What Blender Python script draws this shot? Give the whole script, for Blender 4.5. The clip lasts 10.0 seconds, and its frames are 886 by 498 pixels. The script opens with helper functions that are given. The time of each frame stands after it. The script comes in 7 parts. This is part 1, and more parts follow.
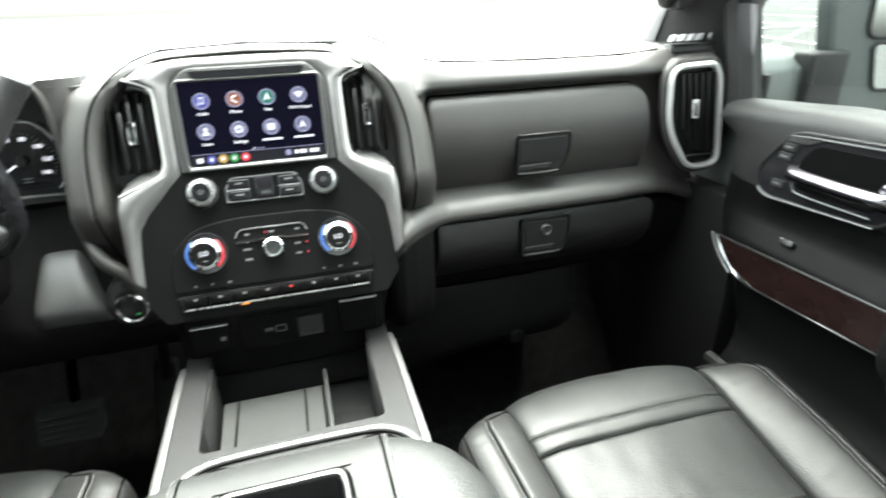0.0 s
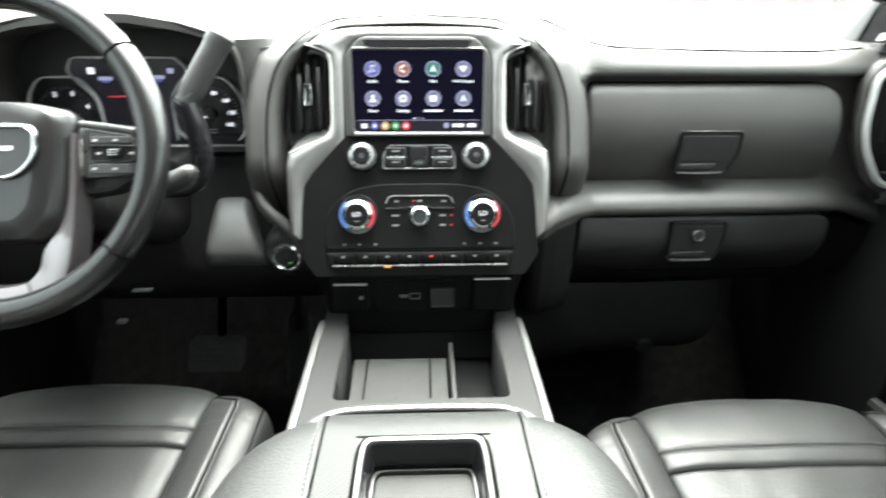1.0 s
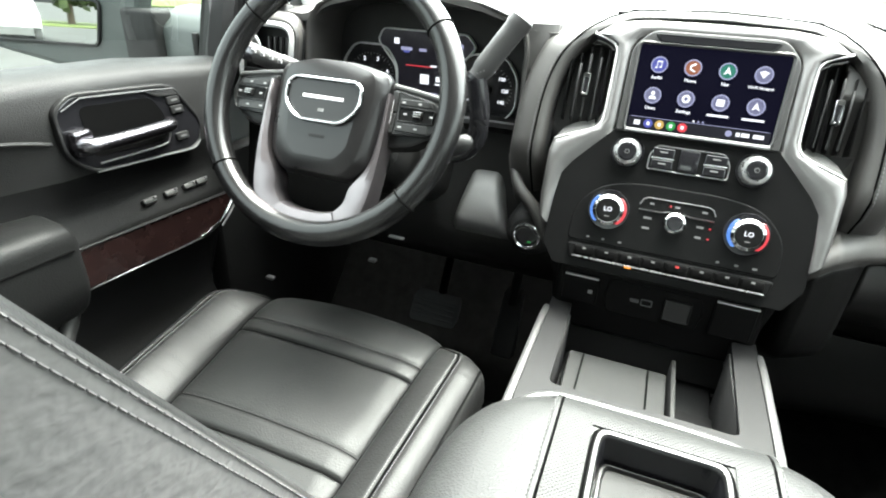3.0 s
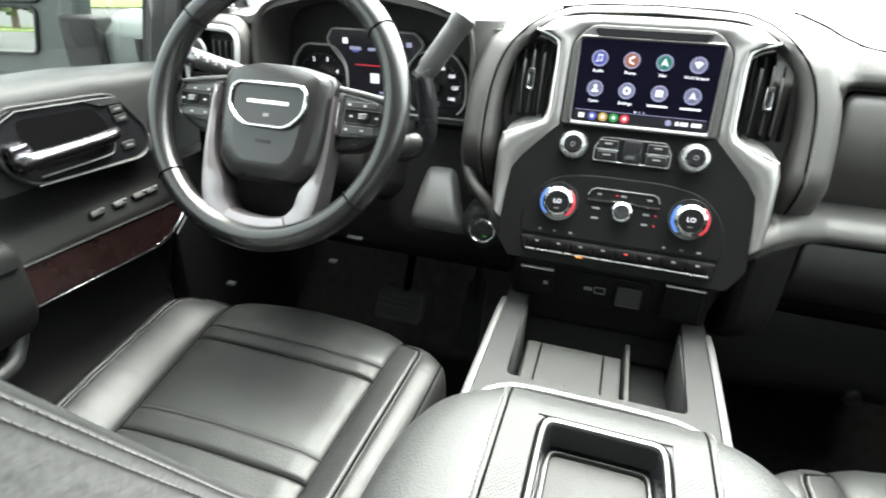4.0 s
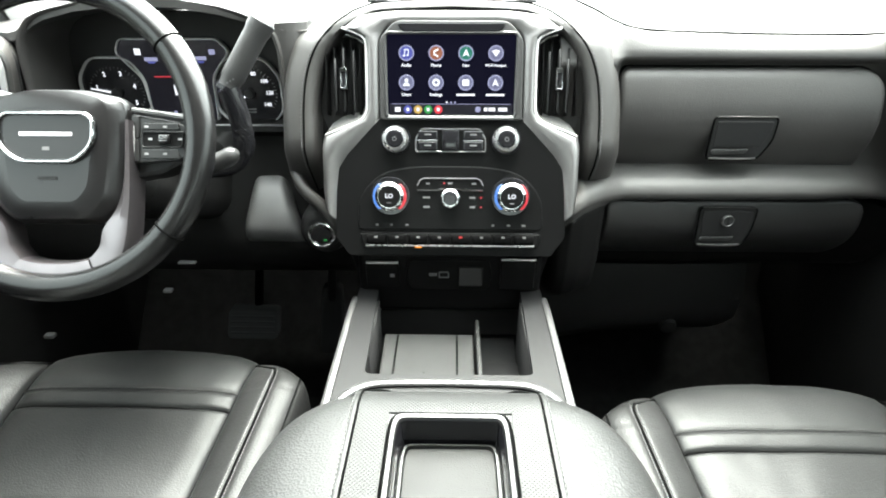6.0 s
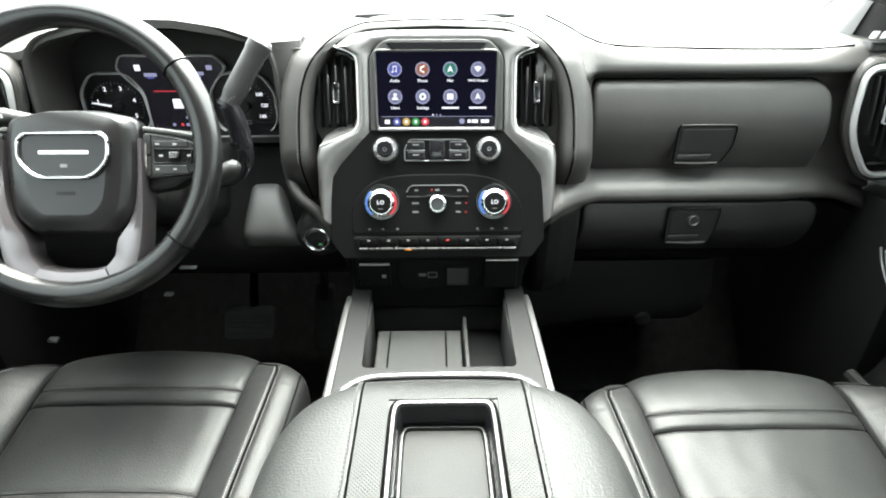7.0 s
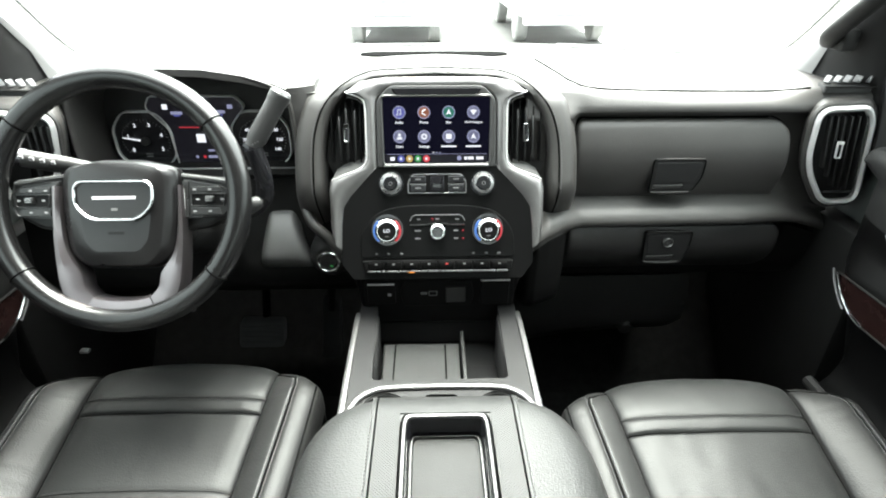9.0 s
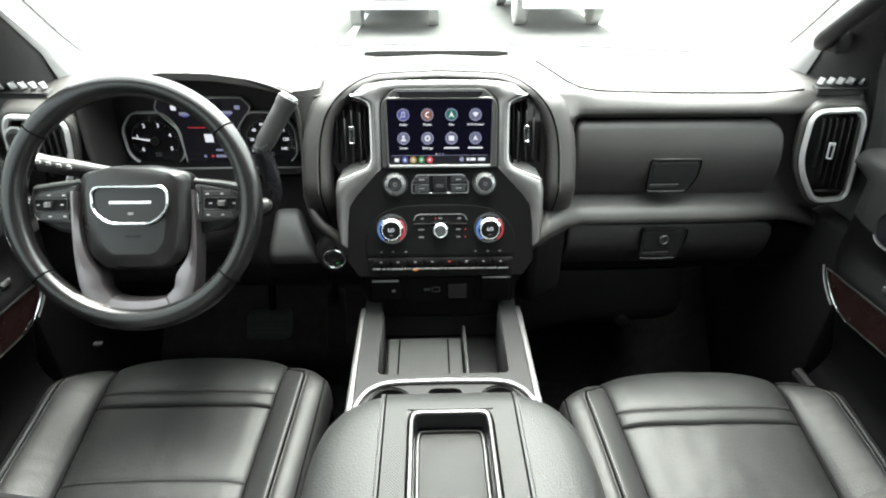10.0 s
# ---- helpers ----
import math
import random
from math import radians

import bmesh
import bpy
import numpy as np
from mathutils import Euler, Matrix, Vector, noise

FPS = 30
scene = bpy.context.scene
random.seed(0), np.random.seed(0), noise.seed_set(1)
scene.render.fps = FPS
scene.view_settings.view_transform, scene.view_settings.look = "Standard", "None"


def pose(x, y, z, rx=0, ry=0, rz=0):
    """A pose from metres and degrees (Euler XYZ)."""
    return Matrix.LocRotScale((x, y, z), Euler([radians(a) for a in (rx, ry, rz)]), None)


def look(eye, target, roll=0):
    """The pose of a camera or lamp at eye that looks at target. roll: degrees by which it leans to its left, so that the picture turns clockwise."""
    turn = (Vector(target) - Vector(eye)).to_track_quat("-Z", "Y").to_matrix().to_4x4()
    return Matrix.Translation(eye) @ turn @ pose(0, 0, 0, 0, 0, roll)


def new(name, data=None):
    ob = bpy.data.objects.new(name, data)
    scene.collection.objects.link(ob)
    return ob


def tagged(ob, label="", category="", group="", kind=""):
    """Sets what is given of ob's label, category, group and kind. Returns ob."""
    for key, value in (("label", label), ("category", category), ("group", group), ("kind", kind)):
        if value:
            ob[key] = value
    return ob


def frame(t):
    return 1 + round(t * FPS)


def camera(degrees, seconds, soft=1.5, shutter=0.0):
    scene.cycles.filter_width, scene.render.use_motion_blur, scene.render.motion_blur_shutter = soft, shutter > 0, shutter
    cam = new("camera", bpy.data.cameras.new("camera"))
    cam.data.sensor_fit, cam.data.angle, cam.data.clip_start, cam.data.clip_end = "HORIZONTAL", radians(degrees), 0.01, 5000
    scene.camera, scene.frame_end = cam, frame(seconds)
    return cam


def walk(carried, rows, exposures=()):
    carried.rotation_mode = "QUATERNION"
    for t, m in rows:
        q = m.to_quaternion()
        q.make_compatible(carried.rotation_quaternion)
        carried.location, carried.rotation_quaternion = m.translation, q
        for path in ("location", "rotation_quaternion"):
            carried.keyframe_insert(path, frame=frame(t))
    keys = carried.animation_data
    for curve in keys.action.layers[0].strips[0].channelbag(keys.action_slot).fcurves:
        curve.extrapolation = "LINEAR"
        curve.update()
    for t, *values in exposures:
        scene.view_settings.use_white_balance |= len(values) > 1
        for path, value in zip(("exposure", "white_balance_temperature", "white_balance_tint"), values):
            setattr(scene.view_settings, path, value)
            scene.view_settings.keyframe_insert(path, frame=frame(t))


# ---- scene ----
cam = camera(78.1, 10.0, 1.9, 0.6)
EXPOSURE = 4.68
METRES, EYE, TILT, LEAN, TURN = 0.44, 0.96, -24.27, 1.88, -15.88
ROWS = [
    (0.0, 0.0, 0.0, 0.0, 0.0, 0.0, 0.0),
    (0.5, -0.044, 0.0096, -0.0263, 6.17, -0.46, -4.05),
    (1.0, -0.0984, 0.0097, -0.0516, 11.69, -1.27, -7.52),
    (1.5, -0.1471, -0.0041, -0.0697, 19.16, -2.81, -11.84),
    (2.0, -0.1921, -0.0346, -0.0879, 26.28, -4.68, -15.61),
    (2.5, -0.2233, -0.0732, -0.1011, 33.69, -7.07, -19.01),
    (4.0, -0.1611, -0.0633, -0.0582, 30.22, -7.17, -16.42),
    (4.5, -0.136, -0.0491, -0.0408, 25.71, -6.3, -14.14),
    (5.0, -0.1156, -0.0358, -0.0257, 20.81, -5.6, -11.61),
    (5.5, -0.0962, -0.0202, -0.0193, 16.45, -5.11, -9.39),
    (6.0, -0.0943, -0.0482, -0.0029, 14.77, -5.1, -8.54),
    (7.5, -0.0681, -0.2627, 0.0452, 12.67, -5.31, -7.61),
    (8.0, -0.0536, -0.3171, 0.0798, 12.68, -5.52, -7.61),
    (8.5, -0.0561, -0.3601, 0.1227, 12.57, -5.59, -7.6),
    (9.0, -0.062, -0.4159, 0.1632, 12.54, -5.76, -7.6),
    (9.5, -0.0671, -0.4557, 0.1958, 12.47, -5.75, -7.57),
    (10.0, -0.0727, -0.4862, 0.2274, 12.41, -7.39, -7.58),
]
walk(cam, [(t, pose(0.048, 0, EYE, TILT, LEAN, TURN) @ pose(METRES * x, METRES * y, METRES * z, 90 + pitch, roll, yaw)) for t, x, y, z, yaw, pitch, roll in ROWS],
     [(0.0, EXPOSURE, 6520, 2.5), (5.5, EXPOSURE, 6520, 2.5), (7.5, EXPOSURE - 0.25, 6520, 2.5), (9.0, EXPOSURE - 0.42, 6520, 2.5), (10.0, EXPOSURE - 0.7, 6520, 2.5)])

# ---- world, sun, exposure ----
world = bpy.data.worlds.new("overcast_sky")
scene.world = world
world.use_nodes = True
wn = world.node_tree.nodes
wl = world.node_tree.links
sky = wn.new("ShaderNodeTexSky")
sky.sky_type = "NISHITA"
sky.sun_disc = False
sky.sun_elevation = radians(71)
sky.sun_rotation = radians(18)
sky.dust_density = 6.0
grey = wn.new("ShaderNodeHueSaturation")
grey.inputs["Saturation"].default_value = 0.18
wl.new(sky.outputs["Color"], grey.inputs["Color"])
wl.new(grey.outputs["Color"], wn["Background"].inputs["Color"])
wn["Background"].inputs["Strength"].default_value = 0.15
sun = new("sun", bpy.data.lights.new("sun", "SUN"))
sun.data.energy = 0.5
sun.data.angle = radians(40)
sun.data.color = (1.0, 0.97, 0.93)
sun.matrix_world = look((1.0, 3.0, 9), (0, 0, 0))
GLOW = 1.2 / 2 ** EXPOSURE


# ---- materials ----
def material(name, col, rough=0.5, metal=0.0, var=0.12, vscale=9.0, bump=0.0, bscale=500.0, cells=False,
             rvar=0.08, spec=0.5, coat=0.0, emit=None, power=1.0):
    m = bpy.data.materials.new(name)
    m.use_nodes = True
    n, l = m.node_tree.nodes, m.node_tree.links
    b = n["Principled BSDF"]
    b.inputs["Metallic"].default_value = metal
    b.inputs["Specular IOR Level"].default_value = spec
    b.inputs["Coat Weight"].default_value = coat
    b.inputs["Coat Roughness"].default_value = 0.06
    tc = n.new("ShaderNodeTexCoord")
    big = n.new("ShaderNodeTexNoise")
    big.inputs["Scale"].default_value, big.inputs["Detail"].default_value = vscale, 5.0
    l.new(tc.outputs["Object"], big.inputs["Vector"])
    ramp = n.new("ShaderNodeValToRGB")
    ramp.color_ramp.elements[0].position, ramp.color_ramp.elements[1].position = 0.3, 0.7
    ramp.color_ramp.elements[0].color = (*[max(0.0, c * (1 - var)) for c in col], 1)
    ramp.color_ramp.elements[1].color = (*[min(1.0, c * (1 + var)) for c in col], 1)
    l.new(big.outputs["Fac"], ramp.inputs["Fac"])
    l.new(ramp.outputs["Color"], b.inputs["Base Color"])
    fine = n.new("ShaderNodeTexNoise")
    fine.inputs["Scale"].default_value, fine.inputs["Detail"].default_value = vscale * 4.3, 6.0
    l.new(tc.outputs["Object"], fine.inputs["Vector"])
    mr = n.new("ShaderNodeMapRange")
    mr.inputs["To Min"].default_value, mr.inputs["To Max"].default_value = max(0.02, rough - rvar), min(1.0, rough + rvar)
    l.new(fine.outputs["Fac"], mr.inputs["Value"])
    l.new(mr.outputs["Result"], b.inputs["Roughness"])
    if bump:
        tex = n.new("ShaderNodeTexVoronoi" if cells else "ShaderNodeTexNoise")
        tex.inputs["Scale"].default_value = bscale
        l.new(tc.outputs["Object"], tex.inputs["Vector"])
        bp = n.new("ShaderNodeBump")
        bp.inputs["Strength"].default_value, bp.inputs["Distance"].default_value = bump, 0.0012
        l.new(tex.outputs["Distance" if cells else "Fac"], bp.inputs["Height"])
        l.new(bp.outputs["Normal"], b.inputs["Normal"])
    if emit:
        b.inputs["Emission Color"].default_value = (*emit, 1)
        b.inputs["Emission Strength"].default_value = power * GLOW
    return m


LEATHER = material("black_leather", (0.0095, 0.0097, 0.0096), 0.42, bump=0.22, bscale=420, cells=True, var=0.18, spec=0.15)
LEATHER_SIDE = material("grey_leather_panel", (0.128, 0.125, 0.123), 0.52, bump=1.0, bscale=150, var=0.08, spec=0.18)
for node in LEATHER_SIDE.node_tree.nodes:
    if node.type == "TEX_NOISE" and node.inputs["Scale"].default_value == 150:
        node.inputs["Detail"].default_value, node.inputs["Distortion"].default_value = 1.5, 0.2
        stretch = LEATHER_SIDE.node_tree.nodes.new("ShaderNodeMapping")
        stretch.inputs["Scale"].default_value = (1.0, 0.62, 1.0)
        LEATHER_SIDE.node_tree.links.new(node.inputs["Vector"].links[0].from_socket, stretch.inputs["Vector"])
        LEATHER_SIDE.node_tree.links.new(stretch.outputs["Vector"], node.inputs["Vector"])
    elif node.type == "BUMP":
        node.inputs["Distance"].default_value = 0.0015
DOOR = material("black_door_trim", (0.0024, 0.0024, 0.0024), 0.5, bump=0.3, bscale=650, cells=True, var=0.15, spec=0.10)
PANEL = material("control_panel_plastic", (0.0039, 0.0039, 0.0039), 0.42, bump=0.1, bscale=900, spec=0.11)
SATIN = material("satin_metal_trim", (0.46, 0.46, 0.46), 0.28, metal=0.92, var=0.06, vscale=30, rvar=0.05)
EDGE = material("dull_silver_edge", (0.12, 0.12, 0.12), 0.38, metal=0.85, var=0.06, vscale=30)
HANDLE = material("handle_chrome", (0.19, 0.183, 0.197), 0.24, metal=1.0, var=0.04, rvar=0.03)
SPOKE = material("satin_spoke_metal", (0.23, 0.210, 0.217), 0.32, metal=0.95, var=0.05, vscale=30, rvar=0.04)
# Pale strip material: windscreen glare on the pillar put into the colour.
STRIP = material("glare_pillar_strip", (0.16, 0.16, 0.158), 0.6, bump=0.2, bscale=700)
RAIL = material("console_rail_plastic", (0.0075, 0.0075, 0.0078), 0.5, bump=0.2, bscale=800, spec=0.17)
MAT = material("grey_rubber_mat", (0.0135, 0.0138, 0.0135), 0.55, bump=0.3, bscale=700, spec=0.2)
# Leather again, darkened for the door armrest: its dimmer light put into the colour.
DIM_LEATHER = material("dimmed_armrest_leather", (0.0058, 0.0060, 0.0059), 0.46, bump=0.22, bscale=420, cells=True, var=0.15, spec=0.10)
LID = material("armrest_leather", (0.016, 0.0164, 0.016), 0.46, bump=0.27, bscale=480, cells=True, var=0.14, spec=0.27)
INSERT = material("perforated_leather", (0.0085, 0.0089, 0.0088), 0.43, bump=0.2, bscale=520, cells=True, var=0.2, spec=0.16)
# Dash skin again but darker: shade low on the dash put into the colour.
SHADED_DASH = material("shaded_dash_plastic", (0.011, 0.0108, 0.0103), 0.40, bump=0.2, bscale=650, cells=True, var=0.14, spec=0.8)
# Light on upward faces put into a paler grey: shelf, vent floor, spoke top.
LIT_GREY = material("lit_grey_plastic", (0.065, 0.065, 0.064), 0.42, bump=0.2, bscale=700, spec=0.5)
LEVER = material("dark_grey_trim", (0.024, 0.024, 0.0235), 0.42, bump=0.15, bscale=600, cells=True)
FACING = material("brushed_stack_facing", (0.205, 0.200, 0.197), 0.36, metal=0.85, var=0.07, vscale=40, rvar=0.05)
DOOR_TOP = material("paler_door_trim", (0.015, 0.015, 0.0147), 0.5, bump=0.3, bscale=650, cells=True, var=0.14, spec=0.3)
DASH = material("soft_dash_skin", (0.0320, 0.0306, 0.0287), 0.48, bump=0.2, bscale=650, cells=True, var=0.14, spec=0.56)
PLASTIC = material("black_plastic", (0.010, 0.010, 0.010), 0.52, spec=0.32, bump=0.2, bscale=900, var=0.2)
# Near-black lower trim; the shadow it lies in is part of its colour.
LOWER = material("shaded_lower_trim", (0.0062, 0.0062, 0.0060), 0.5, bump=0.2, bscale=900, var=0.2, spec=0.14)
MATTE = material("dark_recess_plastic", (0.008, 0.008, 0.008), 0.7, var=0.2)
GLOSS = material("gloss_black_trim", (0.008, 0.008, 0.009), 0.16, var=0.1, rvar=0.05)
SILVER = material("satin_silver_trim", (0.62, 0.62, 0.61), 0.38, metal=0.5, var=0.06, vscale=30, rvar=0.06)
DARKSILVER = material("brushed_grey_trim", (0.185, 0.185, 0.187), 0.40, metal=0.6, var=0.08, vscale=40, rvar=0.06)
CHROME = material("chrome", (0.72, 0.72, 0.73), 0.12, metal=1.0, var=0.03, rvar=0.04)
CARPET = material("black_carpet", (0.0105, 0.0105, 0.0103), 0.95, bump=1.0, bscale=900, var=0.35, vscale=40, spec=0.05)
RUBBER = material("black_rubber", (0.012, 0.012, 0.012), 0.7, bump=0.4, bscale=300)
THREAD = material("grey_thread", (0.09, 0.09, 0.09), 0.8, var=0.1)
VENT_BLACK = material("vent_slot_black", (0.003, 0.003, 0.003), 0.95, var=0.1, spec=0.02)
TRAY_RIM = material("dull_tray_rim", (0.05, 0.05, 0.05), 0.36, metal=0.85, var=0.06, vscale=30)
SEAM = material("seam_shadow_gap", (0.0018, 0.0018, 0.0018), 0.95, var=0.1, spec=0.02)
HEADLINER = material("grey_headliner_fabric", (0.30, 0.30, 0.29), 0.95, bump=0.5, bscale=900, spec=0.1)
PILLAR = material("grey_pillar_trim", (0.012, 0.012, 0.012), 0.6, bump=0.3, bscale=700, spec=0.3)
ASPHALT = material("lot_asphalt", (0.052, 0.053, 0.051), 0.95, var=0.2, vscale=0.6, bump=0.5, bscale=60, spec=0.15)
PEDAL = material("worn_grey_pedal_rubber", (0.075, 0.075, 0.075), 0.7, bump=0.4, bscale=300, spec=0.2)
# Dark plastic lifted to mid grey: the outdoor glare put into the colour.
GREY_PLASTIC = material("hazed_grey_plastic", (0.22, 0.22, 0.22), 0.6, bump=0.2, bscale=300)
LINE_PAINT = material("white_line_paint", (0.6, 0.6, 0.59), 0.8, var=0.1, vscale=3)
GRASS = material("mown_grass", (0.055, 0.075, 0.012), 0.9, var=0.3, vscale=0.5, bump=1.0, bscale=20)
LEAVES = material("tree_leaves", (0.040, 0.060, 0.016), 0.7, var=0.4, vscale=2.0)
BARK = material("tree_bark", (0.09, 0.07, 0.05), 0.9, bump=1.0, bscale=30)
WHITE_PAINT = material("white_car_paint", (0.75, 0.75, 0.75), 0.3, coat=0.5, var=0.03)
GREY_PAINT = material("grey_green_car_paint", (0.068, 0.078, 0.075), 0.42, coat=0.15, var=0.05)
CAR_GLASS = material("dark_car_glass", (0.02, 0.022, 0.024), 0.05, var=0.05)
# Tyres far paler than rubber: bright haze over the trucks put into the colour.
TYRE = material("hazed_tyre_rubber", (0.26, 0.26, 0.25), 0.8, bump=0.5, bscale=80)
LAMP = material("headlamp_lens", (0.5, 0.5, 0.52), 0.1, coat=0.6)
MIRROR = material("mirror_glass", (0.9, 0.92, 0.92), 0.01, metal=1.0, var=0.0, rvar=0.0)


def dotted_material():
    """Leather with rows of fine punched holes."""
    m = material("punched_leather", (0.0165, 0.0169, 0.0165), 0.46, var=0.1, spec=0.27)
    n, l = m.node_tree.nodes, m.node_tree.links
    b = n["Principled BSDF"]
    src = b.inputs["Base Color"].links[0].from_socket
    tc = n.new("ShaderNodeTexCoord")
    mp = n.new("ShaderNodeMapping")
    mp.inputs["Rotation"].default_value = (0, 0, radians(45))
    vo = n.new("ShaderNodeTexVoronoi")
    vo.inputs["Scale"].default_value, vo.inputs["Randomness"].default_value = 380.0, 0.0
    vo.voronoi_dimensions = "2D"
    mr = n.new("ShaderNodeMapRange")
    mr.inputs["From Min"].default_value, mr.inputs["From Max"].default_value = 0.18, 0.34
    mx = n.new("ShaderNodeMix")
    mx.data_type = "RGBA"
    mx.inputs["A"].default_value = (0.003, 0.003, 0.003, 1)
    l.new(tc.outputs["Object"], mp.inputs["Vector"])
    l.new(mp.outputs["Vector"], vo.inputs["Vector"])
    l.new(vo.outputs["Distance"], mr.inputs["Value"])
    l.new(mr.outputs["Result"], mx.inputs["Factor"])
    l.new(src, mx.inputs["B"])
    l.new(mx.outputs["Result"], b.inputs["Base Color"])
    bp = n.new("ShaderNodeBump")
    bp.inputs["Strength"].default_value, bp.inputs["Distance"].default_value = 0.8, 0.0006
    l.new(mr.outputs["Result"], bp.inputs["Height"])
    l.new(bp.outputs["Normal"], b.inputs["Normal"])
    return m


DOTTED = dotted_material()


def wood_material():
    m = material("red_brown_burl_wood", (0.05, 0.016, 0.012), 0.26, coat=0.2, var=0.3, spec=0.3)
    n, l = m.node_tree.nodes, m.node_tree.links
    b = n["Principled BSDF"]
    tc = n.new("ShaderNodeTexCoord")
    mp = n.new("ShaderNodeMapping")
    mp.inputs["Scale"].default_value = (1, 22, 55)
    wv = n.new("ShaderNodeTexNoise")
    wv.inputs["Scale"].default_value, wv.inputs["Detail"].default_value, wv.inputs["Distortion"].default_value = 2.2, 7.0, 1.2
    r = n.new("ShaderNodeValToRGB")
    r.color_ramp.elements[0].position, r.color_ramp.elements[1].position = 0.40, 0.66
    r.color_ramp.elements[0].color = (0.0075, 0.0038, 0.0036, 1)
    r.color_ramp.elements[1].color = (0.0140, 0.0068, 0.0061, 1)
    l.new(tc.outputs["Object"], mp.inputs["Vector"])
    l.new(mp.outputs["Vector"], wv.inputs["Vector"])
    l.new(wv.outputs["Fac"], r.inputs["Fac"])
    l.new(r.outputs["Color"], b.inputs["Base Color"])
    return m


WOOD = wood_material()


def glass_material(name, tint, gloss):
    m = bpy.data.materials.new(name)
    m.use_nodes = True
    n, l = m.node_tree.nodes, m.node_tree.links
    n.remove(n["Principled BSDF"])
    t, g, mx = n.new("ShaderNodeBsdfTransparent"), n.new("ShaderNodeBsdfGlossy"), n.new("ShaderNodeMixShader")
    t.inputs["Color"].default_value = (*tint, 1)
    g.inputs["Roughness"].default_value = 0.02
    mx.inputs["Fac"].default_value = gloss
    l.new(t.outputs["BSDF"], mx.inputs[1])
    l.new(g.outputs["BSDF"], mx.inputs[2])
    l.new(mx.outputs["Shader"], n["Material Output"].inputs["Surface"])
    return m


GLASS = glass_material("clear_windscreen_glass", (0.94, 0.97, 0.95), 0.04)
SIDE_GLASS = glass_material("tinted_side_glass", (0.35, 0.378, 0.365), 0.05)
# Rear panes are never in view; near-clear so extra daylight reaches the dash.
REAR_GLASS = glass_material("tinted_rear_glass", (0.75, 0.78, 0.76), 0.05)


def glow(name, col, power):
    return material(name, tuple(0.03 * c for c in col), 0.3, var=0.0, rvar=0.0, emit=col, power=power)


SCREEN_BG = material("touchscreen_glass", (0.0012, 0.0012, 0.002), 0.10, rvar=0.03, spec=0.05, emit=(0.065, 0.058, 0.24), power=0.038)
SCREEN_BAR = material("touchscreen_status_strip", (0.004, 0.004, 0.005), 0.12, rvar=0.03, emit=(0.1, 0.1, 0.14), power=0.10)
GLOW_WHITE = glow("white_screen_light", (0.9, 0.9, 1.0), 1.25)
GLOW_GREY = glow("grey_screen_light", (0.50, 0.50, 0.80), 0.62)
GLOW_DIM = glow("dim_screen_light", (0.40, 0.40, 0.68), 0.34)
GLOW_BLUE = glow("blue_screen_light", (0.16, 0.18, 0.78), 0.42)
GLOW_ORANGE = glow("orange_screen_light", (0.75, 0.26, 0.14), 0.36)
GLOW_TEAL = glow("teal_screen_light", (0.04, 0.42, 0.30), 0.36)
GLOW_GREEN = glow("green_screen_light", (0.05, 0.45, 0.10), 0.6)
GLOW_RED = glow("red_screen_light", (0.85, 0.05, 0.08), 0.8)
GLOW_YELLOW = glow("amber_screen_light", (0.85, 0.55, 0.15), 0.6)
GLOW_AMBER = glow("amber_indicator_light", (1.0, 0.32, 0.03), 1.6)
RING_BLUE = glow("blue_ring_light", (0.14, 0.34, 1.0), 0.8)
RING_RED = glow("red_ring_light", (1.0, 0.07, 0.10), 0.75)
LEGEND = material("grey_switch_legend", (0.11, 0.11, 0.11), 0.6, var=0.05)
ICON = material("white_switch_legend", (0.26, 0.26, 0.26), 0.6, var=0.05)


# ---- mesh helpers ----
def thing(name, loc, label, category, group="", kind=""):
    ob = new(name)
    ob.location = loc
    ob.empty_display_size = 0.05
    return tagged(ob, label, category, group, kind)


def part(name, bm, mat, parent=None, label="", sharp=38.0, fix=True):
    if fix:
        bmesh.ops.recalc_face_normals(bm, faces=bm.faces)
    for f in bm.faces:
        f.smooth = len(f.verts) <= 4
    lim = radians(sharp)
    for e in bm.edges:
        if len(e.link_faces) == 2 and e.calc_face_angle(0.0) > lim:
            e.smooth = False
    me = bpy.data.meshes.new(name)
    bm.to_mesh(me)
    bm.free()
    me.materials.append(mat)
    ob = new(name, me)
    if parent:
        ob.parent = parent
        if parent.type == "EMPTY":
            ob.matrix_parent_inverse = Matrix.Translation(parent.location).inverted()
    return tagged(ob, label)


def structure(name, bm, mat, label, category, sharp=38.0, fix=True):
    return tagged(part(name, bm, mat, None, label, sharp, fix), "", category, "", "structure")


def box(c, size, bevel=0.0, seg=2, rot=None, bm=None):
    bm = bm or bmesh.new()
    m = Matrix.Translation(c) @ (rot or Matrix()) @ Matrix.Diagonal((*size, 1))
    r = bmesh.ops.create_cube(bm, size=1.0, matrix=m)
    if bevel:
        es = list({e for v in r["verts"] for e in v.link_edges})
        bmesh.ops.bevel(bm, geom=es, offset=bevel, segments=seg, profile=0.5, affect="EDGES")
    return bm


def loft(rings, closed=True, caps=True, bm=None):
    bm = bm or bmesh.new()
    vs = [[bm.verts.new(p) for p in r] for r in rings]
    n = len(rings[0])
    for a, b in zip(vs, vs[1:]):
        for i in range(n if closed else n - 1):
            j = (i + 1) % n
            bm.faces.new((a[i], a[j], b[j], b[i]))
    if caps and closed:
        bm.faces.new(list(reversed(vs[0])))
        bm.faces.new(vs[-1])
    return bm


